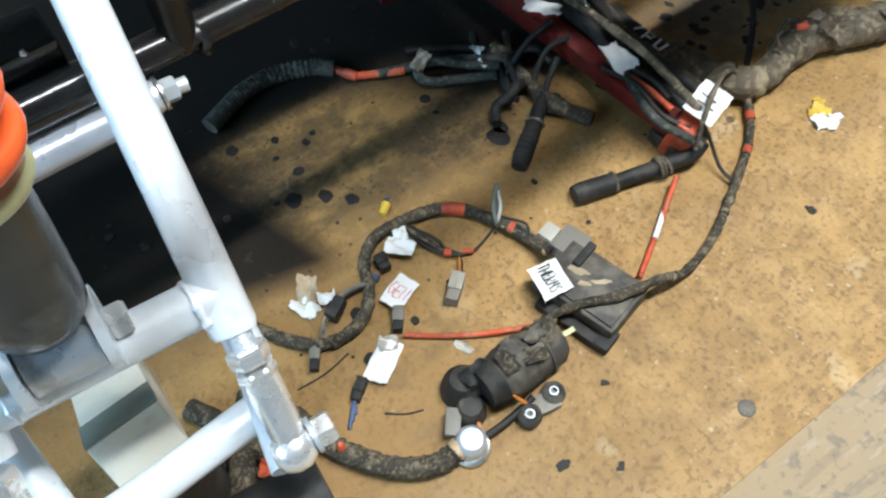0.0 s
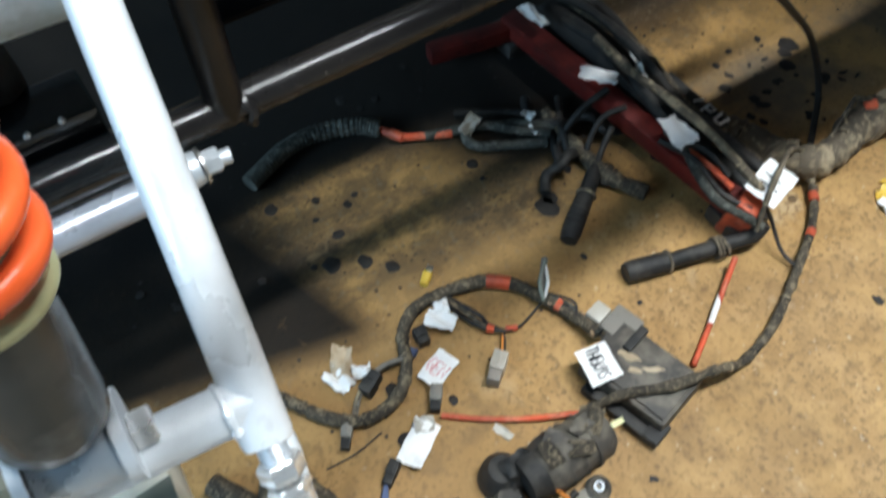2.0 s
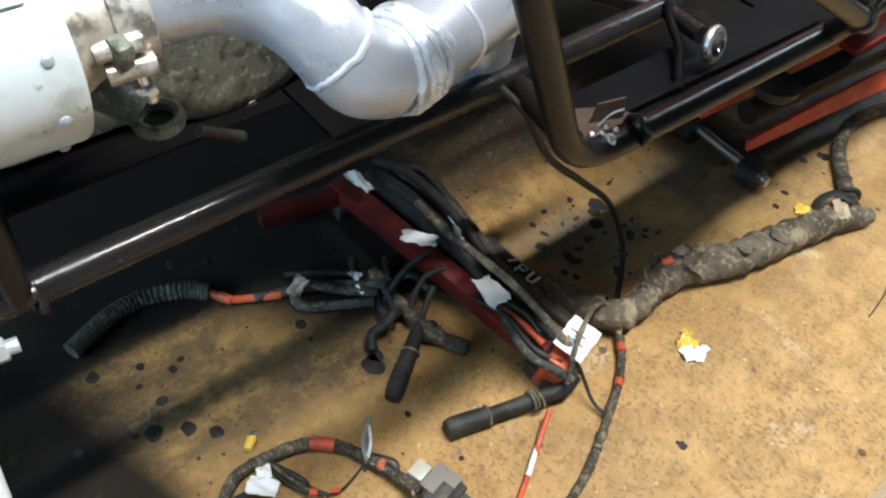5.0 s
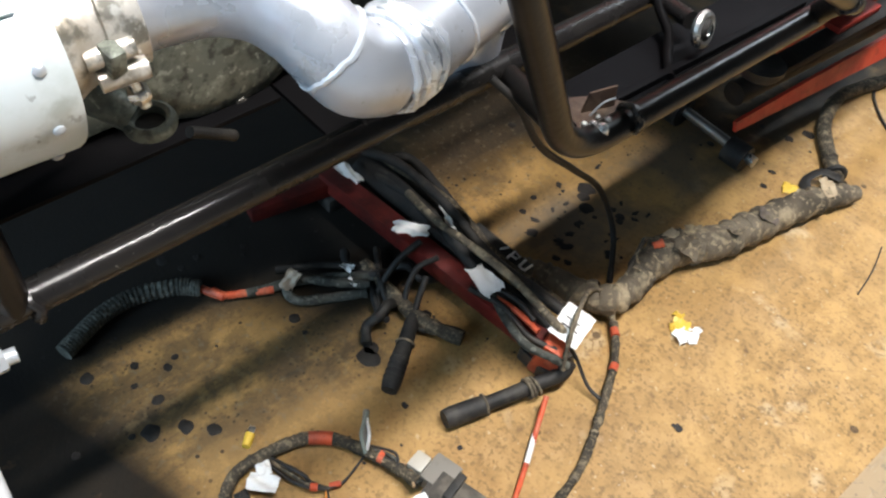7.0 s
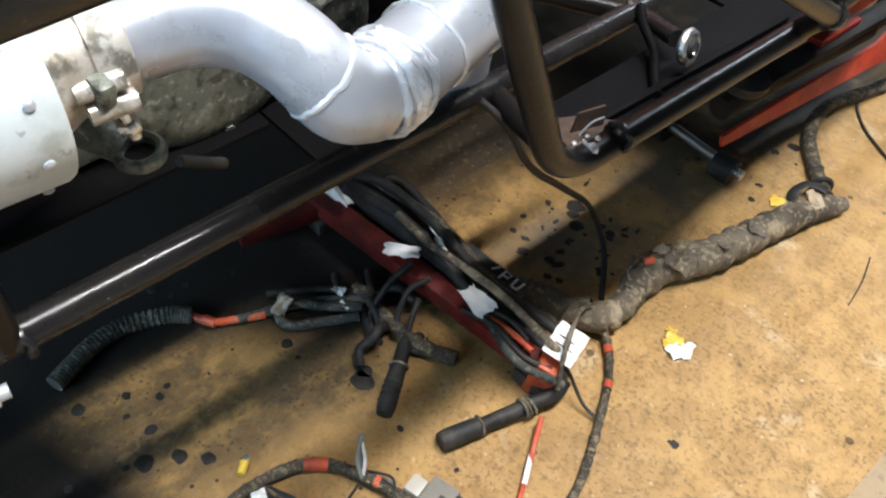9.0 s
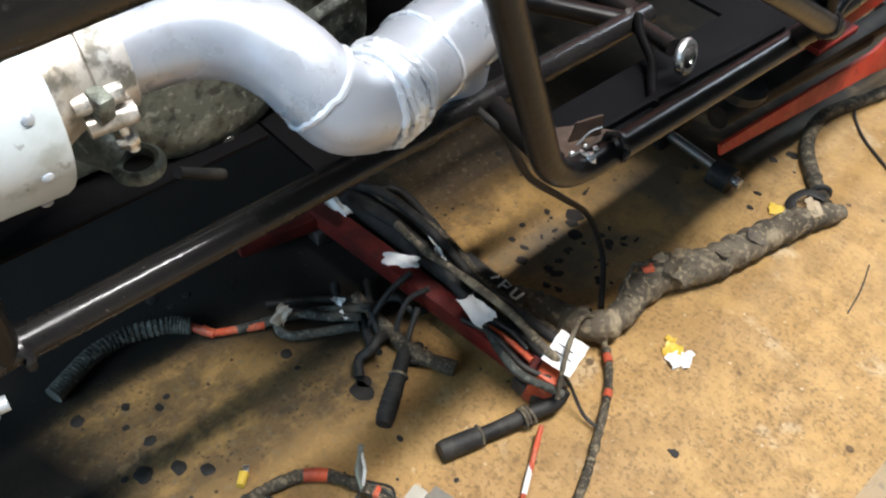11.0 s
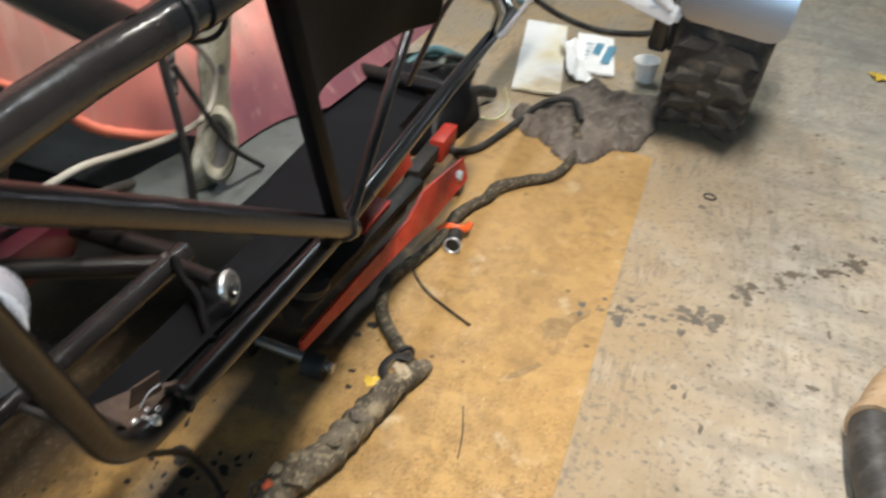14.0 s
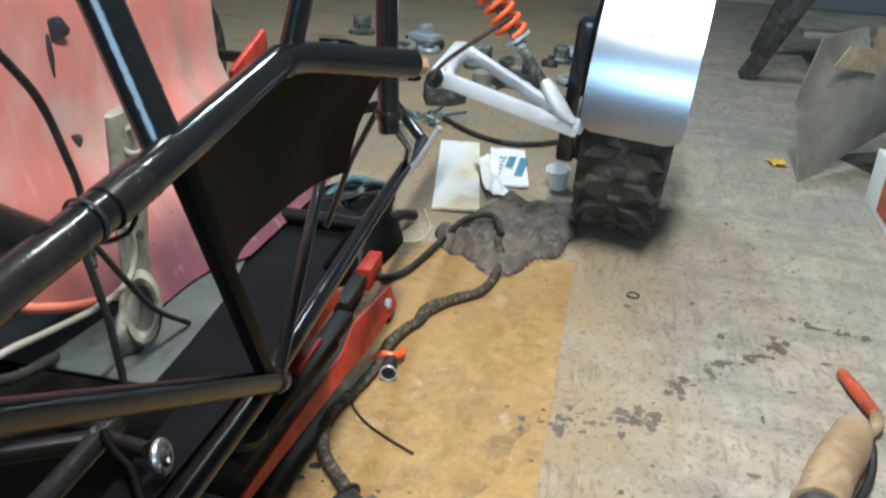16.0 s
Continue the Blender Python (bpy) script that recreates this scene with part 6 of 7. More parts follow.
# Metal clip at the end of the thick loom.
clip = part("metal_clip", lathe([(0, 0.022), (0.010, 0.0215), (0.0135, 0.018), (0.0145, 0.010), (0.0145, 0.0)], 22, pose(-0.184, 0.163, 0.006)), M_BUSH, loom, "shiny crumpled metal clip")
part("clip_ring", ring(0.0145, 0.0032, pose(-0.183, 0.162, 0.008, 14, 8, 0), 22, 8), M_STEEL, clip)
part("spade", block((-0.007, -0.004, 0.0), (0.007, 0.022, 0.007), 0.0015, pose(-0.202, 0.156, 0.010, 0, 0, 50)), M_GREYPL, clip)

# Fuse end: little branch, coil lead with its boot.
wire("wire", [(-0.356, 0.325, 0.012), (-0.372, 0.338, 0.014), (-0.388, 0.352, 0.012)], 0.0035, M_GREYPL, loom)
wire("wire", [(-0.352, 0.325, 0.014), (-0.360, 0.334, 0.022), (-0.378, 0.345, 0.018)], 0.0018, M_PAPER, loom)
wire("wire", [(-0.350, 0.322, 0.014), (-0.365, 0.328, 0.024), (-0.384, 0.350, 0.016)], 0.0018, M_GREENBAND, loom)
boot = part("plug_boot", sweep([(-0.331, 0.408, 0.0115), (-0.329, 0.416, 0.0115), (-0.322, 0.440, 0.012), (-0.3175, 0.454, 0.012)], [0.0095, 0.0112, 0.0108, 0.0100], 20, 3), M_RUBBER, loom, "black rubber spark plug boot")
part("lead", sweep([(-0.3175, 0.454, 0.012), (-0.308, 0.486, 0.014), (-0.300, 0.515, 0.016), (-0.292, 0.536, 0.022), (-0.292, 0.548, 0.034)], [0.0080, 0.0084, 0.0085, 0.0082, 0.0075], 16, 5), M_RUBBER, boot, "glossy black coil lead")
for d in (0.0, 0.004, 0.009):
    part("binding", ring(0.0105, 0.0017, along((-0.3035 + d * 0.3, 0.499 + d, 0.0148), (-0.300, 0.515, 0.016)), 18, 6), M_LOOM, boot)
part("binding", ring(0.0108, 0.0014, along((-0.3185, 0.452, 0.012), (-0.308, 0.486, 0.014)), 18, 6), M_LOOM, boot)
conn = part("coil_plug", sweep([(-0.393, 0.386, 0.0095), (-0.398, 0.393, 0.0105), (-0.420, 0.424, 0.0105), (-0.428, 0.436, 0.011), (-0.444, 0.458, 0.013), (-0.450, 0.466, 0.014)], [0.0085, 0.0102, 0.0098, 0.0086, 0.0082, 0.0060], 14), M_RUBBER, loom, "ribbed black rubber plug")
part("lead", sweep([(-0.450, 0.466, 0.014), (-0.462, 0.484, 0.024), (-0.470, 0.500, 0.038)], 0.0036, 9, 5), M_WIRE, conn)
part("binding", ring(0.0100, 0.0013, along((-0.428, 0.436, 0.011), (-0.444, 0.458, 0.013)), 16, 6), M_LOOM, conn)
for k in range(4):
    part("rib", ring(0.0095, 0.0012, along(Vector((-0.402, 0.398, 0.0105)).lerp(Vector((-0.420, 0.424, 0.0105)), k / 4), (-0.428, 0.436, 0.011)), 16, 6), M_RUBBER, conn)

# Bundle over the red stand.
rng = np.random.default_rng(12)
for k in range(7):
    if k in (1, 3, 5):
        continue
    y = 0.547 + 0.0065 * (k % 5)
    z = 0.050 + 0.009 * (k % 3)
    pts = [(-0.660 + 0.02 * rng.random(), y - 0.005, z - 0.010), (-0.600, y + 0.012 * rng.standard_normal() * 0.5, z + 0.006), (-0.520, y + 0.004, z + 0.008), (-0.430, y - 0.006, z + 0.004), (-0.360, y + 0.004, z), (-0.318, y + 0.010, z - 0.006)]
    wire("wire", pts, (0.0075, 0.0045, 0.0060, 0.0040, 0.0048, 0.0035, 0.0055)[k], (M_RUBBER, M_WIRE, M_WIRE, M_WIRE, M_TAPE, M_WIRE, M_RUBBER)[k], loom, seed=30 + k)
wire("wire", [(-0.640, 0.560, 0.050), (-0.625, 0.600, 0.045), (-0.570, 0.603, 0.036), (-0.520, 0.604, 0.022), (-0.455, 0.606, 0.012), (-0.405, 0.612, 0.012)], 0.0065, M_RUBBER, loom, seed=41)
wire("wire", [(-0.415, 0.512, 0.062), (-0.375, 0.522, 0.064), (-0.335, 0.522, 0.055), (-0.305, 0.536, 0.050)], 0.0038, M_WIRE, loom, seed=42)
wire("wire", [(-0.410, 0.525, 0.068), (-0.370, 0.536, 0.070), (-0.340, 0.535, 0.066)], 0.0028, M_WIRE, loom, seed=43)
wire("wire", [(-0.405, 0.520, 0.062), (-0.370, 0.530, 0.062), (-0.330, 0.532, 0.060)], 0.0034, M_ORRED, loom, seed=44)
wire("wire", [(-0.470, 0.515, 0.060), (-0.480, 0.492, 0.045), (-0.470, 0.470, 0.015), (-0.435, 0.462, 0.008), (-0.425, 0.480, 0.008)], 0.0034, M_WIRE, loom, seed=45)
wire("wire", [(-0.500, 0.515, 0.060), (-0.505, 0.485, 0.040), (-0.500, 0.455, 0.010), (-0.470, 0.440, 0.008)], 0.0040, M_WIRE, loom, seed=46)
wire("loom_branch", [(-0.545, 0.470, 0.010), (-0.490, 0.468, 0.011), (-0.440, 0.470, 0.011), (-0.395, 0.490, 0.011)], 0.0085, M_TAPE, loom, wob=0.1, seed=47)
rng = np.random.default_rng(88)
for k in range(5):
    x, y = -0.54 + 0.10 * rng.random(), 0.455 + 0.045 * rng.random()
    a = rng.uniform(0, 6.28)
    pts = [(x, y, 0.006)]
    for j in range(4):
        a += rng.uniform(-1.1, 1.1)
        pts.append((pts[-1][0] + 0.022 * math.cos(a), pts[-1][1] + 0.016 * math.sin(a), 0.006 + 0.016 * rng.random()))
    wire("wire", pts, 0.0034 + 0.0030 * rng.random(), M_WIRE if k % 3 else M_RUBBER, loom, seed=200 + k)
wire("wire", [(-0.560, 0.545, 0.070), (-0.500, 0.536, 0.080), (-0.439, 0.542, 0.082), (-0.382, 0.545, 0.082), (-0.328, 0.541, 0.080), (-0.306, 0.548, 0.066)], 0.0046, M_LOOM, loom, "dusty grey-brown cable", seed=232)
wire("wire", [(-0.420, 0.526, 0.064), (-0.391, 0.524, 0.062), (-0.360, 0.515, 0.060), (-0.327, 0.511, 0.058), (-0.301, 0.526, 0.050), (-0.290, 0.540, 0.036)], 0.0048, M_CONDUIT, loom, "dusty grey looped cable", seed=233)
part("sheath", lathe([(0.0, 0.0), (0.017, 0.002), (0.0215, 0.05), (0.020, 0.13), (0.0225, 0.19), (0.016, 0.235), (0.0, 0.237)], 16, along((-0.655, 0.553, 0.040), (-0.42, 0.566, 0.044))), M_OIL, loom, "oily black sheath over the bundle")
coilb = part("coil_block", block((-0.045, -0.012, -0.012), (0.045, 0.012, 0.012), 0.004, pose(-0.440, 0.580, 0.046, 0, 0, 2)), M_RUBBER, loom, "black ignition coil with white paint marks")
part("paint_mark", strokes(pose(-0.412, 0.584, 0.0585, 0, 0, 4), [[(-0.026, -0.003), (-0.021, 0.006)]], 0.0014), M_PAPER, coilb)
for k, ch in enumerate("PU"):
    part("painted_letter", strokes(pose(-0.412, 0.584, 0.0585, 0, 0, 4), [[(-0.012 + 0.016 * k + 0.010 * u, -0.007 + 0.014 * v) for u, v in ln] for ln in PEN[ch]], 0.0016), M_PAPER, coilb)
for ln in ([(-0.020, 0.004), (0.004, -0.004)], [(-0.016, 0.010), (0.012, 0.0)], [(-0.008, 0.014), (0.014, 0.006)]):
    part("paint_mark", strokes(pose(-0.500, 0.557, 0.072, 0, 0, 6), [ln], 0.0014), M_PAPER, coilb)
tag((-0.630, 0.512, 0.062), 0.042, 0.015, 4, 51, (0, 0), curl=0.0030, torn=0.16)
tag((-0.515, 0.512, 0.066), 0.040, 0.020, 44, 52, (0, 4), curl=0.0022, torn=0.16)
tag((-0.487, 0.545, 0.074), 0.028, 0.009, -20, 58, (0, 10), curl=0.0030, torn=0.2)
tag((-0.527, 0.440, 0.014), 0.014, 0.007, 10, 59, curl=0.0016, torn=0.2)
tag((-0.405, 0.522, 0.076), 0.042, 0.024, -4, 53, (0, 4), curl=0.0020, torn=0.12)
tag((-0.308, 0.556, 0.074), 0.035, 0.040, 14, 54, (18, 8), "white card tag with black pen marks", M_INK, 0.0006)
wire("wire", [(-0.288, 0.530, 0.040), (-0.300, 0.545, 0.078), (-0.314, 0.572, 0.088), (-0.338, 0.628, 0.048), (-0.330, 0.668, 0.026), (-0.352, 0.735, 0.048)], 0.0026, M_LOOM, loom, wob=0.1, seed=55)

# The thick wrapped trunk, running on to the rag.
BIG = [(-0.420, 0.600, 0.030), (-0.397, 0.619, 0.022), (-0.362, 0.632, 0.020), (-0.330, 0.648, 0.021), (-0.323, 0.688, 0.021), (-0.333, 0.732, 0.022), (-0.330, 0.775, 0.023), (-0.307, 0.822, 0.023), (-0.294, 0.882, 0.022), (-0.281, 0.954, 0.021), (-0.266, 1.013, 0.018), (-0.247, 1.062, 0.014)]
big = part("loom_trunk", sweep(BIG, [0.013, 0.015, 0.016, 0.017, 0.015, 0.019, 0.022, 0.020, 0.0205, 0.0185, 0.016, 0.011], 18, 9, 0.06, 61), M_LOOM, loom, "thick trunk wrapped in dusty grey cloth tape")
q = spline(BIG, 9)
rr = np.interp(np.linspace(0, 1, len(q)), np.linspace(0, 1, 12), [0.013, 0.015, 0.016, 0.017, 0.015, 0.019, 0.022, 0.020, 0.0205, 0.0185, 0.016, 0.011])
rng = np.random.default_rng(6)
for i in range(10, len(q) - 5, 4):
    d = q[i + 2] - q[i]
    m = along(q[i], q[i] + d) @ pose(0, 0, 0, rng.uniform(-22, 22), rng.uniform(-22, 22), 0)
    w = 0.010 + 0.005 * rng.random()
    part("tape_wrap", lathe([(rr[i] * 0.96, 0), (rr[i] * 1.06, 0.001), (rr[i] * (1.06 + 0.13 * rng.random()), w * 0.5), (rr[i] * 1.05, w), (rr[i] * 0.96, w + 0.001)], 18, m), M_LOOM, big)
for k, (i, m_flap) in enumerate(((40, M_LOOM), (52, M_CARD), (58, M_LOOM), (66, M_LOOM), (74, M_RAG), (82, M_LOOM), (90, M_CARD))):
    c = q[i] + np.array([0.004 * math.sin(5 * k), 0, rr[i] * 0.75])
    part("tape_flap", leaf(pose(c[0], c[1], c[2], 14 * math.sin(3 * k), 26 * math.cos(4 * k), 40 + 47 * k), 0.030, 0.020, 160 + k, 0.0022, 0.001), m_flap, big)
part("tape_end", leaf(pose(-0.320, 0.772, 0.040, 20, 30, 40), 0.040, 0.030, 63, 0.004, 0.001), M_LOOM, big, "loose flap of cloth tape")
part("inner_wire", sweep([(-0.342, 0.742, 0.040), (-0.336, 0.752, 0.044)], 0.0055, 10), M_ORRED, big)
wire("wire", [(-0.352, 0.735, 0.048), (-0.345, 0.745, 0.046), (-0.335, 0.755, 0.040)], 0.0030, M_LOOM, loom)
RUN = [(-0.268, 1.052, 0.014), (-0.285, 1.072, 0.012), (-0.312, 1.100, 0.011), (-0.355, 1.156, 0.011), (-0.376, 1.236, 0.011), (-0.355, 1.330, 0.011), (-0.340, 1.409, 0.012), (-0.338, 1.480, 0.016), (-0.325, 1.544, 0.013), (-0.307, 1.589, 0.012), (-0.299, 1.640, 0.012), (-0.255, 1.701, 0.012), (-0.215, 1.742, 0.012), (-0.194, 1.800, 0.013), (-0.187, 1.900, 0.016), (-0.210, 1.990, 0.034)]
run = part("loom_run", sweep(RUN, [0.008, 0.010, 0.010, 0.010, 0.010, 0.009, 0.010, 0.012, 0.010, 0.011, 0.014, 0.011, 0.010, 0.009, 0.009, 0.009], 12, 7, 0.05, 71), M_TAPE, loom, "long taped run of the harness")
bands(RUN, 0.0098, M_TAPE, run, 4, seed=73)
part("strap", sweep([(-0.272, 1.056, 0.024), (-0.296, 1.050, 0.022), (-0.304, 1.028, 0.012), (-0.286, 1.012, 0.010), (-0.268, 1.016, 0.020)], 0.0075, 10, 6, flat=0.25), M_RUBBER, run, "loop of black strap")
part("strap_turn", ring(0.0125, 0.0040, along((-0.286, 1.073, 0.012), (-0.312, 1.10, 0.011)), 18, 7), M_RUBBER, run)
part("orange_clip", sweep([(-0.352, 1.422, 0.014), (-0.338, 1.430, 0.024), (-0.318, 1.432, 0.024), (-0.306, 1.446, 0.020), (-0.306, 1.464, 0.018)], 0.0070, 10, 5), M_ORANGE, run, "bright orange clip")
cap = part("black_cap", sweep([(-0.322, 1.440, 0.016), (-0.313, 1.385, 0.016)], [0.0125, 0.0150], 18), M_RUBBER, run, "black rubber cap")
part("cap_ring", ring(0.0145, 0.002, along((-0.313, 1.385, 0.016), (-0.322, 1.44, 0.016)), 20, 6), M_BUSH, cap)
wire("wire", [(-0.362, 1.350, 0.008), (-0.356, 1.302, 0.004), (-0.317, 1.254, 0.0030), (-0.269, 1.222, 0.0030), (-0.221, 1.196, 0.0030)], 0.0022, M_WIRE, loom)
wire("wire", [(-0.470, 1.850, 0.010), (-0.430, 1.755, 0.010), (-0.385, 1.800, 0.010), (-0.345, 1.950, 0.016), (-0.300, 2.060, 0.040), (-0.235, 2.070, 0.055), (-0.200, 1.990, 0.045)], 0.0075, M_RUBBER, loom, "black hose-like cable", seed=75)

# The second loom, in the shade of the frame.
loom2 = thing("spare_wiring_loom", (-0.60, 0.32, 0.0), "dark spare wiring loom with corrugated conduit lying on hardboard", "wiring harness")
COND = [(-0.636, 0.150, 0.010), (-0.646, 0.175, 0.011), (-0.656, 0.205, 0.012), (-0.657, 0.241, 0.012), (-0.642, 0.283, 0.012), (-0.625, 0.304, 0.011)]
cond = part("conduit", sweep(COND, 0.0088, 14, 10), M_CONDUIT, loom2, "grey corrugated conduit")
p = spline(COND, 14)
part("rib", joined(*[sweep([p[i], p[i + 1]], 0.0102, 14) for i in range(0, len(p) - 1, 2)]), M_CONDUIT, cond)["kind"] = "stuff"
part("tape", sweep([(-0.614, 0.311, 0.011), (-0.600, 0.318, 0.010)], 0.0055, 9), M_ORRED, loom2)
wire("wire", [(-0.625, 0.304, 0.010), (-0.605, 0.316, 0.009), (-0.592, 0.338, 0.009), (-0.577, 0.367, 0.009)], 0.0048, M_ORRED, loom2, "faded red wire")
wire("wire", [(-0.590, 0.340, 0.009), (-0.570, 0.395, 0.009), (-0.550, 0.431, 0.010), (-0.518, 0.470, 0.012)], 0.0055, M_CONDUIT, loom2, seed=2)
wire("wire", [(-0.509, 0.446, 0.010), (-0.530, 0.407, 0.009), (-0.548, 0.379, 0.009), (-0.566, 0.378, 0.010), (-0.572, 0.396, 0.012), (-0.545, 0.420, 0.014), (-0.515, 0.455, 0.012)], 0.0056, M_CONDUIT, loom2, seed=3)
wire("wire", [(-0.600, 0.385, 0.009), (-0.585, 0.410, 0.010), (-0.565, 0.440, 0.010), (-0.530, 0.478, 0.012)], 0.0045, M_WIRE, loom2, seed=4)
part("paper_tag", leaf(pose(-0.570, 0.385, 0.018, 30, 20, 30), 0.016, 0.026, 81, 0.004), M_CLEAR, loom2, "cloudy tape flag")
part("paper_tag", leaf(pose(-0.548, 0.448, 0.014, 0, 0, 20), 0.016, 0.010, 82, 0.002), M_PAPER, loom2, "scrap of white tag")


# ---- loose things on the floor ----
def crimp(at, turn, s=1.0):
    t = thing("crimp_terminal", (at[0], at[1], 0), "small yellow plastic crimp terminal lying on hardboard", "terminal", "crimp terminals")
    m = pose(at[0], at[1], 0.0055 * s, 0, 0, turn)
    part("sleeve", sweep([m @ Vector((0, -0.008 * s, 0)), m @ Vector((0, 0.006 * s, 0))], [0.0042 * s, 0.0052 * s], 12), M_YELLOW, t)
    part("tongue", block((-0.003 * s, 0.006 * s, -0.001), (0.003 * s, 0.014 * s, 0.001), 0.0004, m), M_STEEL, t)


crimp((-0.437, 0.244), 40)
solo("yellow_scrap", leaf(pose(-0.308, 1.008, 0.0, 0, 0, 30), 0.026, 0.020, 91, 0.002, 0.001), M_YELLOW, "scrap of yellow plastic on hardboard", "scrap")
crumbs = thing("crushed_shell", (-0.253, 0.705, 0), "crushed yellow and white fragments on hardboard", "scrap")
for k, (dx, dy, r, mt) in enumerate(((-0.016, 0.010, 0.006, M_YELLOW), (-0.004, 0.002, 0.011, M_YELLOW), (0.006, -0.008, 0.012, M_PAPER), (0.014, -0.002, 0.009, M_PAPER), (-0.008, -0.008, 0.006, M_YELLOW), (0.012, 0.010, 0.005, M_PAPER))):
    part("fragment", leaf(pose(-0.253 + dx, 0.705 + dy, 0.0, 0, 0, 37 * k), r * 2, r * 1.6, 100 + k, 0.0022, 0.0008), mt, crumbs)
solo("card_scrap", leaf(pose(-0.402, 0.128, 0.0, 0, 0, 58), 0.020, 0.038, 111, 0.003, 0.0012), M_CARD, "torn strip of brown card on hardboard", "card")
solo("paper_scrap", leaf(pose(-0.388, 0.118, 0.0, 0, 0, 20), 0.028, 0.018, 112, 0.004), M_PAPER, "torn white paper scrap on hardboard", "paper")
solo("paper_scrap", leaf(pose(-0.384, 0.140, 0.0, 0, 0, 70), 0.018, 0.014, 113, 0.004), M_PAPER, "torn white paper scrap on hardboard", "paper")
solo("plastic_scrap", leaf(pose(-0.266, 0.216, 0.0, 0, 0, 20), 0.020, 0.008, 114, 0.001), M_CLEAR, "sliver of cloudy plastic on hardboard", "scrap")
for k, (a, b) in enumerate((((-0.322, 0.068), (-0.325, 0.126)), ((-0.153, 0.920), (-0.176, 1.017)), ((-0.256, 0.120), (-0.238, 0.150)))):
    solo("wire_offcut", sweep([(*a, 0.0012), ((a[0] + b[0]) / 2 + 0.003, (a[1] + b[1]) / 2, 0.0012), (*b, 0.0012)], 0.0009, 6, 5), M_WIRE, "thin dark wire offcut on hardboard", "offcut", "wire offcuts")
solo("washer", lathe([(0, 0.0016), (0.0070, 0.0016), (0.0082, 0.001), (0.0085, 0.0), (0, 0.0)], 18, pose(-0.065, 0.387, 0.0001)), M_BOXPL, "dull grey-brown steel disc on hardboard", "washer")
for k, (x, y, q) in enumerate(((-0.124, 0.219, 0.0050), (-0.093, 0.259, 0.0036), (-0.176, 0.599, 0.0045), (-0.160, 0.300, 0.003))):
    solo("dirt_crumb", patch(pose(x, y, 0.0002, 0, 0, 40 * k), q, q * 1.35, 820 + k, 0.0012, 14, 0.55), M_OIL, "small dark scab of dirt on hardboard", "crumb", "dirt crumbs")

# Painted timber on a prop under the rear arm.
post = thing("prop_stand", (-0.285, -0.053, 0.0), "dark prop with a cream painted timber block on top", "prop")
TB = pose(-0.240, -0.048, 0.252) @ pose(0, 0, 0, 0, 55, 0) @ pose(0, 0, 0, 0, 0, 4)
part("block", block((-0.020, -0.0235, -0.105), (0.020, 0.0235, 0.004), 0.003, TB), M_CREAM, post, "cream painted timber block")
# Grey-green strip along the block's upper edge.
part("edge_band", block((-0.0212, -0.0238, -0.024), (-0.0195, 0.0238, 0.0030), 0.0005, TB), M_GREENBAND, post, "grey-green stripe")
part("column", sweep([(-0.285, -0.053, 0.0), (-0.285, -0.053, 0.205)], [0.034, 0.020], 16), M_DKSTEEL, post)
part("foot", lathe([(0, 0.012), (0.055, 0.010), (0.060, 0.0)], 20, pose(-0.285, -0.053, 0.0)), M_DKSTEEL, post)
# Oily scraps below the arm.
rags = thing("parts_heap", (-0.27, 0.0, 0.0), "heap of dark wires and red scraps under the suspension arm", "scrap heap")
for k, pts in enumerate(([(-0.36, -0.02, 0.012), (-0.30, 0.01, 0.016), (-0.24, 0.02, 0.012), (-0.19, 0.03, 0.012)], [(-0.34, 0.03, 0.01), (-0.28, -0.01, 0.02), (-0.22, -0.03, 0.012), (-0.15, -0.02, 0.012)], [(-0.30, -0.06, 0.012), (-0.24, -0.01, 0.02), (-0.20, 0.05, 0.012)])):
    part("wire", sweep(pts, (0.010, 0.012, 0.008)[k], 10, 6, 0.06, k), M_TAPE, rags)
for k, (x, y) in enumerate(((-0.300, 0.028), (-0.265, 0.012), (-0.205, 0.020), (-0.235, -0.012))):
    part("tape", leaf(pose(x, y, 0.022, 20 * k, 12, 50 * k), 0.022, 0.016, 120 + k, 0.003, 0.002), M_ORRED, rags, "red tape scrap")


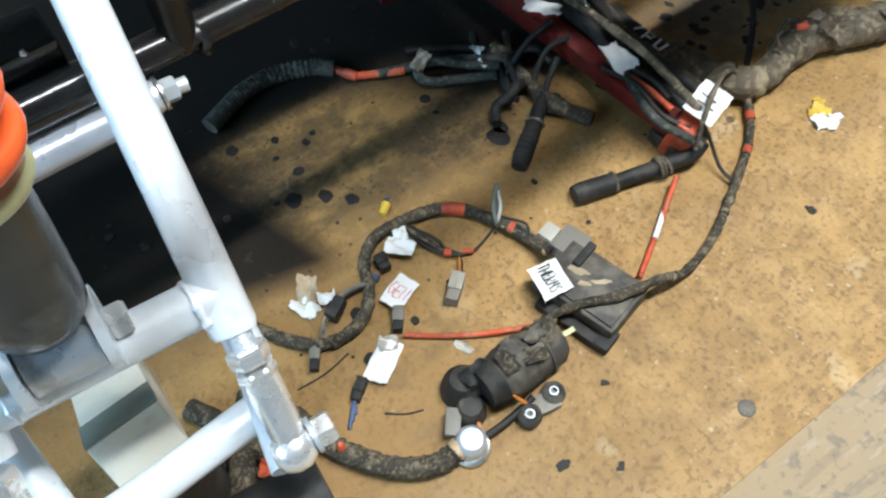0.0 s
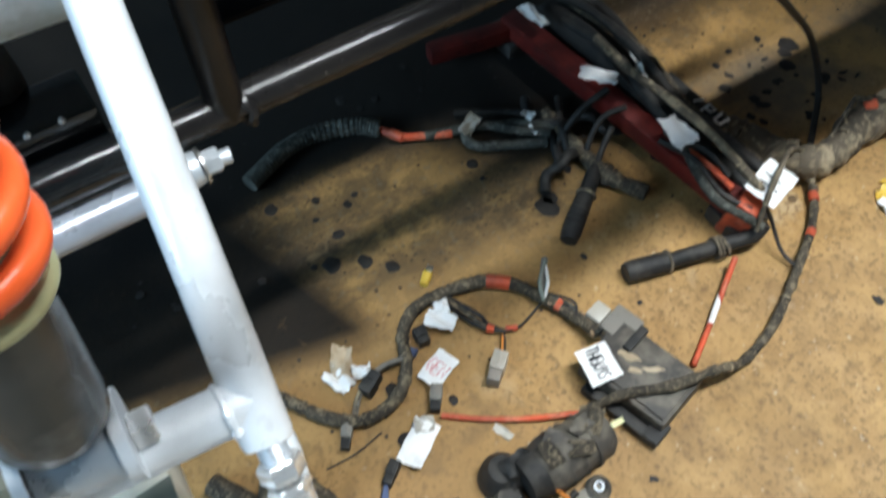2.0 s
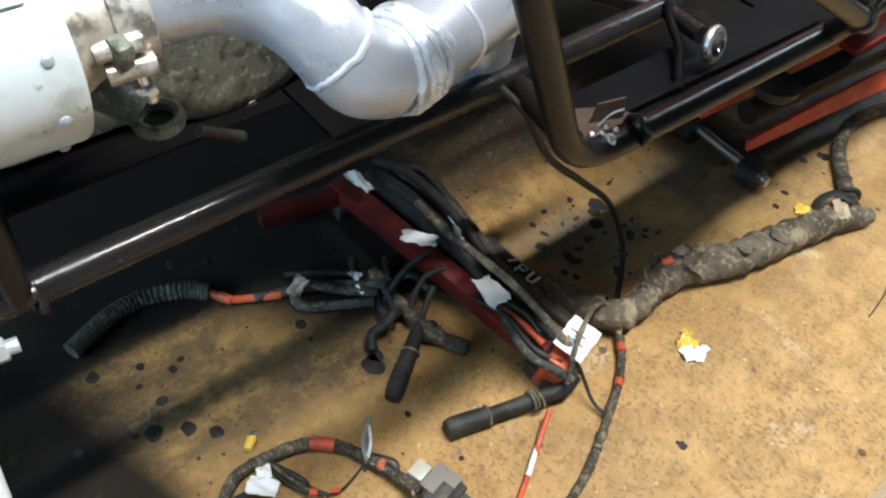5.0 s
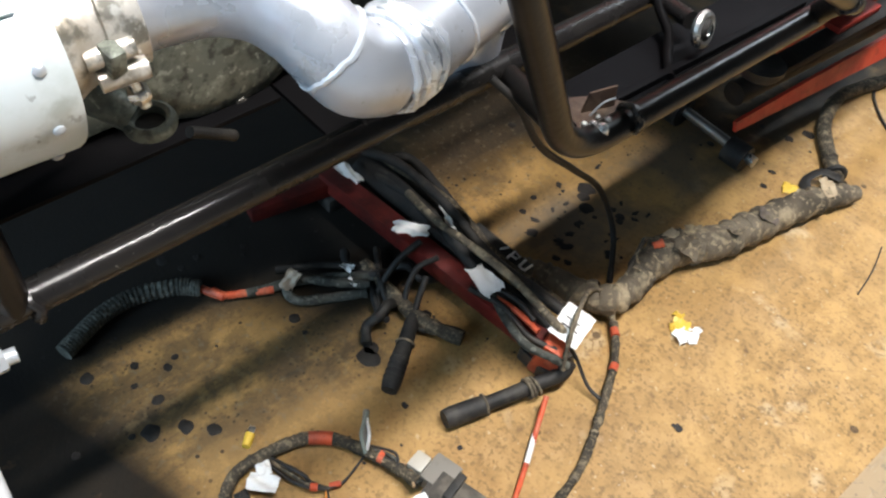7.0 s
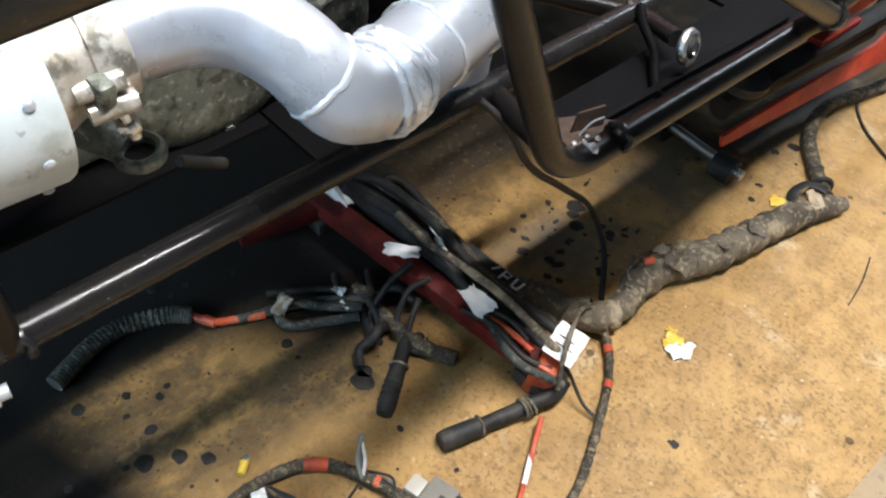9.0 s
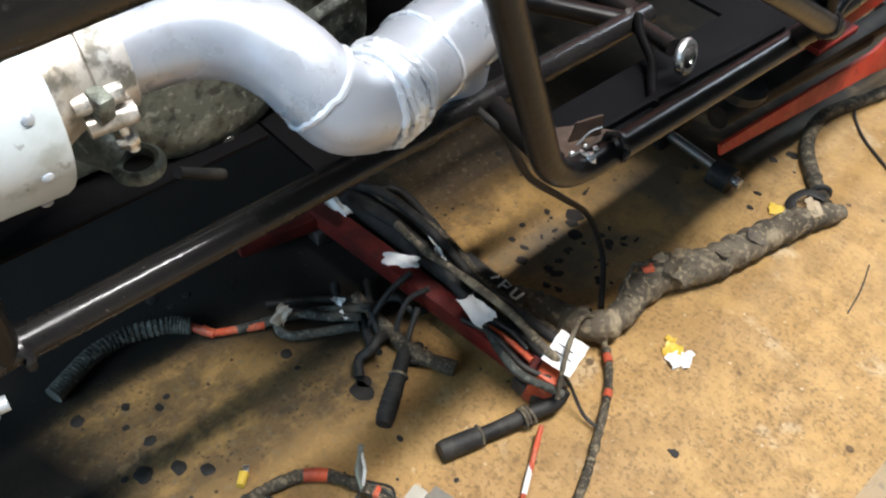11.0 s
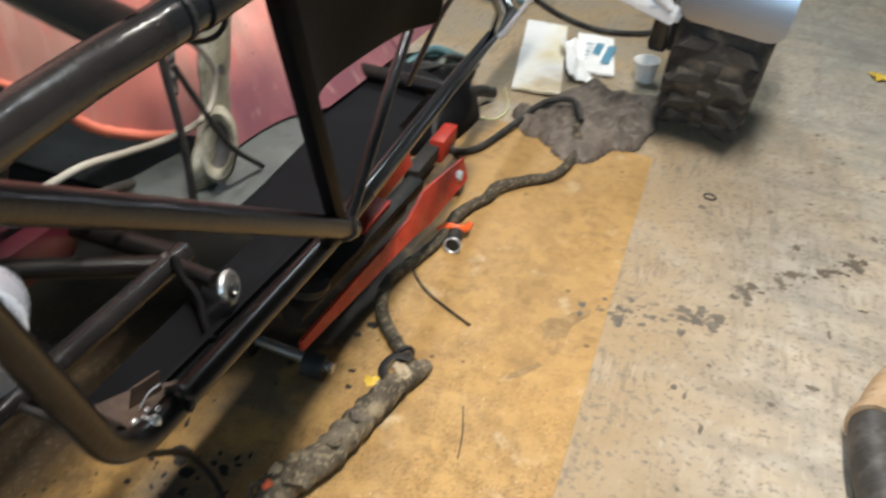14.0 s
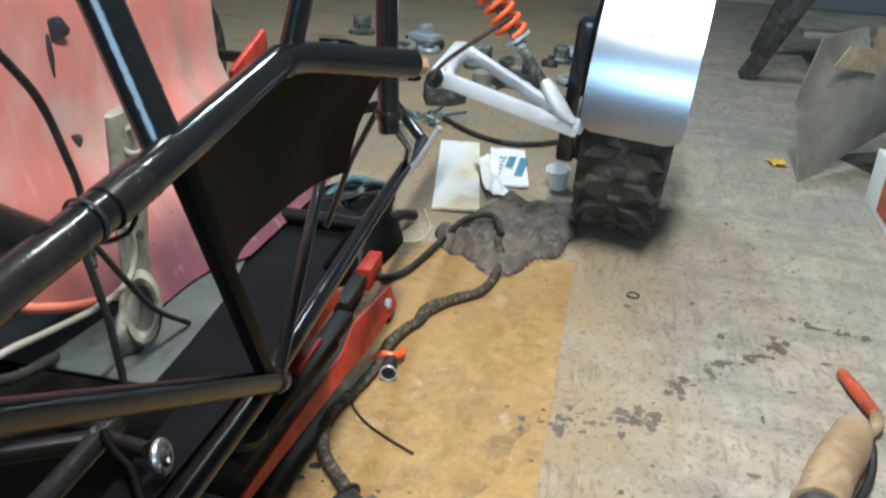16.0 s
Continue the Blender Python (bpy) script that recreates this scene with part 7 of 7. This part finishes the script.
# ---- far end of the floor ----
def crumple_cloth(cx, cy, rx, ry, seed, height=0.045, turn=0.0):
    """A heap of cloth: folds over a low mound with a ragged outline."""
    n = 72
    rng = np.random.default_rng(seed)
    ph = rng.uniform(0, 6.28, 8)
    verts, faces, keep = [], [], {}
    co, si = math.cos(radians(turn)), math.sin(radians(turn))
    for i in range(n + 1):
        for j in range(n + 1):
            u, v = -1.25 + 2.5 * i / n, -1.25 + 2.5 * j / n
            a, r = math.atan2(v, u), math.hypot(u, v)
            edge = 0.92 + 0.10 * math.sin(3 * a + ph[0]) + 0.08 * math.sin(5 * a + ph[1]) + 0.05 * math.sin(9 * a + ph[2])
            if r > edge:
                continue
            p = Vector((u * 2.1, v * 2.1, seed))
            fold = 1 - abs(noise.noise(p * 1.05)) * 2.0
            fold2 = 1 - abs(noise.noise(p * 2.9 + Vector((7, 3, 1)))) * 2.0
            z = height * (0.30 + 0.55 * max(fold, 0) ** 1.4 + 0.17 * max(fold2, 0) ** 1.2) * min(1, (edge - r) * 4.5) ** 0.6
            keep[(i, j)] = len(verts)
            x, y = u * rx, v * ry
            verts.append((cx + x * co - y * si, cy + x * si + y * co, z + 0.001))
    for (i, j), a in keep.items():
        q = [(i, j), (i + 1, j), (i + 1, j + 1), (i, j + 1)]
        if all(c in keep for c in q):
            faces.append(tuple(keep[c] for c in q))
    k = len(verts)
    low = [(x, y, 0.0003) for x, y, z in verts]
    edges = {}
    for f in faces:
        for a, b in zip(f, f[1:] + f[:1]):
            edges[(a, b)] = edges.get((a, b), 0) + 1
    rim = [(a, b) for a, b in edges if (b, a) not in edges]
    return verts + low, faces + [(b, a, a + k, b + k) for a, b in rim] + [tuple(i + k for i in reversed(f)) for f in faces]


solo("rag", crumple_cloth(-0.165, 2.120, 0.145, 0.255, 4, 0.042, -8), M_RAG, "crumpled dirty grey-brown rag at the sheet's end", "rag")
solo("rag", crumple_cloth(-0.290, 2.010, 0.070, 0.105, 9, 0.036, 20), M_RAG, "small crumpled dirty grey-brown rag", "rag")
papers = thing("open_manual", (-0.37, 2.48, -0.004), "open stained white manual with loose pages on concrete", "manual")
part("cover", block((-0.055, -0.27, 0.0), (0.055, 0.27, 0.004), 0.001, pose(-0.396, 2.474, -0.0035, 0, 0, 9.5)), M_CARD, papers)
part("page", leaf(pose(-0.396, 2.474, 0.001, 0, 0, 9.5), 0.125, 0.565, 131, 0.0015, 0.006, 10, 0.01), M_PAGE, papers, "white page with a yellow-brown stain")
part("page", leaf(pose(-0.262, 2.580, 0.000, 0, 0, 9), 0.108, 0.32, 132, 0.0012, 0.006, 10, 0.01), M_PAPER, papers)
part("page", leaf(pose(-0.300, 2.450, 0.010, 6, 14, 20), 0.07, 0.24, 133, 0.008, 0.001, 9, 0.05), M_PAPER, papers, "crumpled loose page")
for k in range(5):
    part("print_line", block((-0.300 + 0.012 * (k % 2), 2.50 + 0.034 * k, 0.0105), (-0.276, 2.508 + 0.034 * k, 0.0110), 0.0001), M_BLUEINK, papers)
part("print_block", block((-0.236, 2.50, 0.0105), (-0.212, 2.66, 0.0112), 0.0001), M_BLUEINK, papers, "blue printed column")
part("print_block", block((-0.270, 2.56, 0.0105), (-0.248, 2.66, 0.0112), 0.0001), M_BLUEINK, papers)
cup = thing("paper_cup", (-0.105, 2.475, -0.004), "small crumpled white paper cup on concrete", "cup")
part("cup_wall", lathe([(0.024, 0.0), (0.034, 0.060), (0.036, 0.062), (0.033, 0.062), (0.023, 0.002), (0, 0.002)], 18, pose(-0.105, 2.475, -0.004, 6, -4, 0)), M_PAPER, cup)
solo("curled_cord", sweep([(-0.474, 1.995, 0.003), (-0.430, 1.968, 0.003), (-0.398, 1.990, -0.001), (-0.388, 2.064, -0.001), (-0.430, 2.185, -0.001)], 0.0026, 7, 7), M_PERCH, "thin pale yellow cord curled on the floor", "cord")
solo("black_hose", sweep([(-0.55, 3.00, 0.006), (-0.42, 2.86, 0.006), (-0.28, 2.80, 0.006), (-0.14, 2.88, 0.006), (-0.05, 3.05, 0.006)], 0.0085, 10, 7), M_RUBBER, "black rubber hose lying on concrete", "hose")
tools = thing("tool_heap", (-0.60, 2.92, -0.004), "heap of grey-blue steel tools on concrete", "tools")
rng = np.random.default_rng(21)
for k in range(9):
    x, y, a, ln = -0.66 + 0.12 * rng.random(), 2.82 + 0.20 * rng.random(), rng.uniform(0, 3.14), 0.05 + 0.06 * rng.random()
    z = 0.006 + 0.010 * (k % 4)
    part("tool", joined(sweep([(x, y, z), (x + ln * math.cos(a), y + ln * math.sin(a), z + 0.006)], 0.006, 8), ring(0.010, 0.004, pose(x, y, z + 0.002), 14, 6)), (M_STEEL, M_TEAL, M_TEAL)[k % 3], tools)
def lump(c, rx, ry, rz, seed, n=20):
    """A slumped smooth mass resting on the floor."""
    verts, faces = [], []
    for i in range(n // 2 + 1):
        b = 0.5 * math.pi * i / (n // 2)
        for j in range(n):
            a = 2 * math.pi * j / n
            d = Vector((math.cos(a) * math.cos(b), math.sin(a) * math.cos(b), math.sin(b)))
            g = 1 + 0.28 * noise.noise(d * 1.6 + Vector((seed, 0, 0)))
            verts.append((c[0] + rx * g * d.x, c[1] + ry * g * d.y, c[2] + rz * g * d.z))
    for i in range(n // 2):
        for j in range(n):
            k = (j + 1) % n
            faces.append((i * n + j, i * n + k, (i + 1) * n + k, (i + 1) * n + j))
    return verts, faces


heap = thing("black_cover_heap", (-0.52, 1.90, 0.0), "slumped black rubber cover and tubes under the buggy's nose", "cover")
part("cover", lump((-0.545, 1.90, 0.0), 0.12, 0.22, 0.085, 3.1), M_PAN, heap)
part("cover", lump((-0.62, 2.10, 0.0), 0.12, 0.15, 0.060, 7.7), M_PAN, heap)
rng = np.random.default_rng(17)
for k in range(12):
    x, y, a = -0.62 + 0.12 * rng.random(), 1.95 + 0.22 * rng.random(), rng.uniform(0, 6.28)
    dx, dy, z = 0.07 * math.cos(a), 0.09 * math.sin(a), 0.060 + 0.030 * rng.random()
    part("tube", sweep([(x - dx, y - dy, z - 0.03), (x - 0.3 * dy, y + 0.3 * dx, z), (x + dx, y + dy, z - 0.02)], 0.006 + 0.006 * rng.random(), 10, 5), (M_WIRE, M_RUBBER, M_TEAL, M_ENGINE)[k % 4], heap)
part("tube", sweep([(-0.47, 1.72, 0.016), (-0.50, 1.85, 0.06), (-0.46, 2.0, 0.05), (-0.44, 2.10, 0.016)], 0.014, 12, 6), M_RUBBER, heap)

# Exhaust elbow and red-handled tool on the open floor.
elbow = thing("exhaust_elbow", (0.41, 1.25, -0.004), "tan heat-stained exhaust elbow lying on concrete", "exhaust pipe")
part("pipe", sweep([(0.470, 1.400, 0.040), (0.447, 1.345, 0.042), (0.412, 1.275, 0.040), (0.382, 1.195, 0.038)], [0.032, 0.036, 0.037, 0.036], 26, 6), M_RUST, elbow)
part("flange", sweep([(0.383, 1.200, 0.038), (0.379, 1.186, 0.038)], 0.041, 26), M_RUST, elbow)
part("end_pipe", sweep([(0.380, 1.190, 0.037), (0.379, 1.10, 0.034), (0.395, 0.98, 0.034)], [0.036, 0.0365, 0.037], 26, 5), M_DKSTEEL, elbow, "dark sooty pipe end")
part("hanger", bar((0.43, 1.22, 0.02), (0.50, 1.17, 0.012), 0.03, 0.01, 0.002), M_DKSTEEL, elbow)
part("strap", sweep([(0.472, 1.398, 0.060), (0.490, 1.37, 0.045), (0.485, 1.32, 0.020), (0.455, 1.26, 0.006)], 0.007, 10, 6), M_RUBBER, elbow)
cutter = thing("hand_tool", (0.52, 1.56, -0.004), "hand tool with red plastic handles on concrete", "hand tool")
part("handle", sweep([(0.505, 1.640, 0.012), (0.520, 1.575, 0.014), (0.536, 1.510, 0.014)], [0.010, 0.013, 0.011], 12, 4), M_ORRED, cutter, "red plastic handle")
part("handle", sweep([(0.575, 1.42, 0.012), (0.560, 1.36, 0.014), (0.550, 1.30, 0.014)], [0.010, 0.013, 0.011], 12, 4), M_ORRED, cutter, "red plastic handle")
part("jaw", sweep([(0.536, 1.512, 0.014), (0.530, 1.475, 0.014), (0.510, 1.440, 0.012)], [0.009, 0.013, 0.006], 10, 4), M_RUST, cutter)
solo("drain_cap", ring(0.013, 0.002, pose(0.115, 1.865, -0.002), 20, 6), M_DKSTEEL, "thin dark metal ring on concrete", "ring")

# Folded sheet, bench legs and boxes at the right.
fold = thing("folded_sheet", (0.62, 2.82, -0.004), "bent grey-brown sheet standing askew on concrete", "metal sheet")
part("face", plate(((0.600, 2.785, -0.003), (1.02, 3.30, 0.10), (0.96, 3.15, 0.36), (0.560, 2.887, 0.222)), 0.004, 8, 0.012), M_SHEET, fold)
part("wing", plate(((0.560, 2.889, 0.224), (0.80, 3.06, 0.300), (0.78, 3.16, 0.42), (0.612, 2.96, 0.400)), 0.004, 6, -0.010), M_SHEET, fold)
part("flap", plate(((0.655, 2.93, 0.325), (0.80, 3.02, 0.300), (0.785, 3.00, 0.375), (0.69, 2.94, 0.390)), 0.004, 4, 0.004), M_CARD, fold, "torn brown card flap")
part("base_flap", block((-0.16, -0.10, 0.0), (0.16, 0.10, 0.005), 0.001, pose(0.95, 3.10, -0.003, 0, 0, 30)), M_DKSTEEL, fold, "", False)
solo("card_box", block((1.02, 3.45, -0.003), (1.40, 3.95, 0.30), 0.006), M_CARD, "plain brown cardboard box on concrete", "box")
bench = thing("work_bench", (1.0, 4.3, -0.004), "dark steel bench frame on concrete", "bench")
for x0, y0, x1 in ((0.58, 4.15, 1.00), (1.55, 4.15, 1.40), (0.70, 4.75, 0.95), (1.55, 4.75, 1.40)):
    part("leg", bar((x0, y0, -0.004), (x1, y0, 0.86), 0.07, 0.07, 0.006), M_DKSTEEL, bench)
part("top", block((0.70, 4.05, 0.86), (1.75, 4.85, 0.91), 0.006), M_OLDWOOD, bench)
part("shelf", block((0.78, 4.12, 0.20), (1.62, 4.78, 0.225), 0.004), M_SHEET, bench)
rbox = thing("printed_box", (0.92, 2.45, -0.004), "red and white printed carton on concrete", "carton")
part("carton", block((0.770, 2.36, -0.003), (1.0, 2.68, 0.16), 0.004), M_PAPER, rbox)
part("print_block", block((0.7685, 2.38, 0.02), (0.7705, 2.55, 0.12), 0.0003), M_ORRED, rbox, "red printed panel")
part("print_block", block((0.785, 2.38, 0.1595), (0.98, 2.50, 0.1615), 0.0003), M_ORRED, rbox, "red printed panel")
solo("yellow_scrap", leaf(pose(0.556, 2.94, -0.003, 0, 0, 20), 0.05, 0.07, 141, 0.004, 0.002), M_YELLOW, "scrap of yellow plastic on concrete", "scrap")
shed = thing("engine_parts", (-0.35, 3.6, -0.004), "clutter of oily engine parts on the concrete behind the buggy", "engine parts")
rng = np.random.default_rng(33)
for k in range(46):
    x, y, q = -1.25 + 1.55 * rng.random(), 3.15 + 1.2 * rng.random(), 0.025 + 0.05 * rng.random()
    m = pose(x, y, -0.004, 0, 0, 360 * rng.random())
    mat = (M_ENGINE, M_DKSTEEL, M_SHEET, M_BUSH, M_PAN, M_CONDUIT)[k % 6]
    if k % 4 == 0:
        part("casting", lathe([(0, 0), (q, 0), (q * 1.05, q * 0.3), (q * 0.7, q * 0.5), (q * 0.7, q * 1.3), (q * 0.4, q * 1.45), (0, q * 1.45)], 18, m), mat, shed)
    elif k % 4 == 1:
        part("casting", joined(block((-q, -q * 0.6, 0), (q, q * 0.6, q * 0.9), q * 0.15, m), block((-q * 0.5, -q * 0.4, q * 0.8), (q * 0.2, q * 0.4, q * 1.5), q * 0.12, m)), mat, shed)
    elif k % 4 == 2:
        part("pipe", sweep([m @ Vector(p) for p in ((-2.2 * q, 0, q * 0.4), (0, q * 0.6, q * 0.5), (1.6 * q, 0, q * 0.4), (2.4 * q, -q, q * 0.4))], q * 0.36, 12, 5), mat, shed)
    else:
        part("ring", ring(q, q * 0.3, m @ Matrix.Translation((0, 0, q * 0.3)), 22, 8), mat, shed)

# ---- stains ----
rng = np.random.default_rng(5)
drops = []
for k in range(130):
    x = -0.30 - 0.42 * rng.random() ** 0.8
    y = -0.10 + 1.2 * rng.random()
    r = 0.0016 + 0.0065 * rng.random() ** 4
    drops.append(patch(pose(x, y, 0.0001 + 0.000012 * k, 0, 0, 0), r, r * rng.uniform(0.75, 1.2), k, 0.0003, 26, 0.14))
for x, y, r in ((-0.444, 0.399, 0.016), (-0.452, 0.408, 0.011), (-0.36, 1.13, 0.011), (-0.348, 1.150, 0.010), (-0.372, 1.098, 0.008), (-0.300, 1.095, 0.007), (-0.337, 0.985, 0.006), (-0.466, 0.672, 0.009), (-0.426, 0.687, 0.007), (-0.454, 0.758, 0.012), (-0.478, 0.784, 0.015), (-0.470, 0.770, 0.010), (-0.499, 0.688, 0.006), (-0.417, 0.782, 0.008), (-0.412, 0.775, 0.006), (-0.49, 0.205, 0.010), (-0.47, 0.225, 0.009), (-0.60, 0.155, 0.009), (-0.585, 0.20, 0.006), (-0.505, 0.175, 0.012)):
    drops.append(patch(pose(x, y, 0.0002), r * 0.85, r * 0.75, int(1e4 * abs(x)), 0.0004, 24, 0.22))
for k in range(26):
    x, y = -0.44 + 0.035 * rng.standard_normal(), 0.72 + 0.055 * rng.standard_normal()
    drops.append(patch(pose(x, y, 0.00012 + 0.00001 * k, 0, 0, 50 * k), 0.002 + 0.006 * rng.random() ** 2, 0.002 + 0.005 * rng.random(), 700 + k, 0.0003, 24, 0.45))
solo("oil_drops", joined(*drops), M_OIL, "dried black oil drops spotting the hardboard", "oil stain", "", "stuff")
blots = []
TRAIL = (((-0.06, 1.335), (0.070, 1.382), 34), ((0.110, 1.385), (0.165, 1.430), 30), ((0.185, 1.495), (0.305, 1.650), 40), ((0.330, 1.640), (0.425, 1.750), 36), ((0.452, 1.835), (0.466, 1.875), 8), ((0.479, 1.838), (0.600, 1.822), 14))
for run_k, (a, b, count) in enumerate(TRAIL):
    for k in range(count):
        s = rng.random()
        wide = 0.005 if run_k == 5 else 0.017
        x, y = a[0] + (b[0] - a[0]) * s + wide * 0.6 * rng.standard_normal(), a[1] + (b[1] - a[1]) * s + wide * rng.standard_normal()
        q = 0.0022 + 0.0075 * rng.random() ** 2
        blots.append(patch(pose(x, y, (-0.0038 if x > -0.024 else 0.0002) + 0.000006 * (k + 40 * run_k), 0, 0, 360 * s), q, q * rng.uniform(0.9, 1.9), 300 + k, 0.0002, 12, 0.7))
for k in range(40):
    x, y = 0.05 + 0.6 * rng.random(), 0.9 + 1.6 * rng.random()
    blots.append(patch(pose(x, y, -0.0038 + 0.00002 * k), 0.003 + 0.008 * rng.random() ** 3, 0.004 + 0.010 * rng.random() ** 3, 400 + k, 0.0003, 10, 0.5))
solo("damp_stains", joined(*blots), M_DAMP, "trail of dark damp stains across the concrete", "stain", "", "stuff")
smear = [patch(pose(-0.085, 1.27, 0.0002, 0, 0, -20), 0.020, 0.055, 501, 0.0002, 16, 0.8), patch(pose(-0.115, 1.13, 0.0002, 0, 0, -35), 0.006, 0.040, 502, 0.0002, 14, 0.5)]
solo("dirt_smears", joined(*smear), make_dirty("brown_dirt_smear", (0.30, 0.19, 0.085), (0.2, 0.12, 0.05), (0.4, 0.27, 0.13), 0.7, 0, 60, 0.2), "brown dirt smears on the hardboard", "stain", "", "stuff")
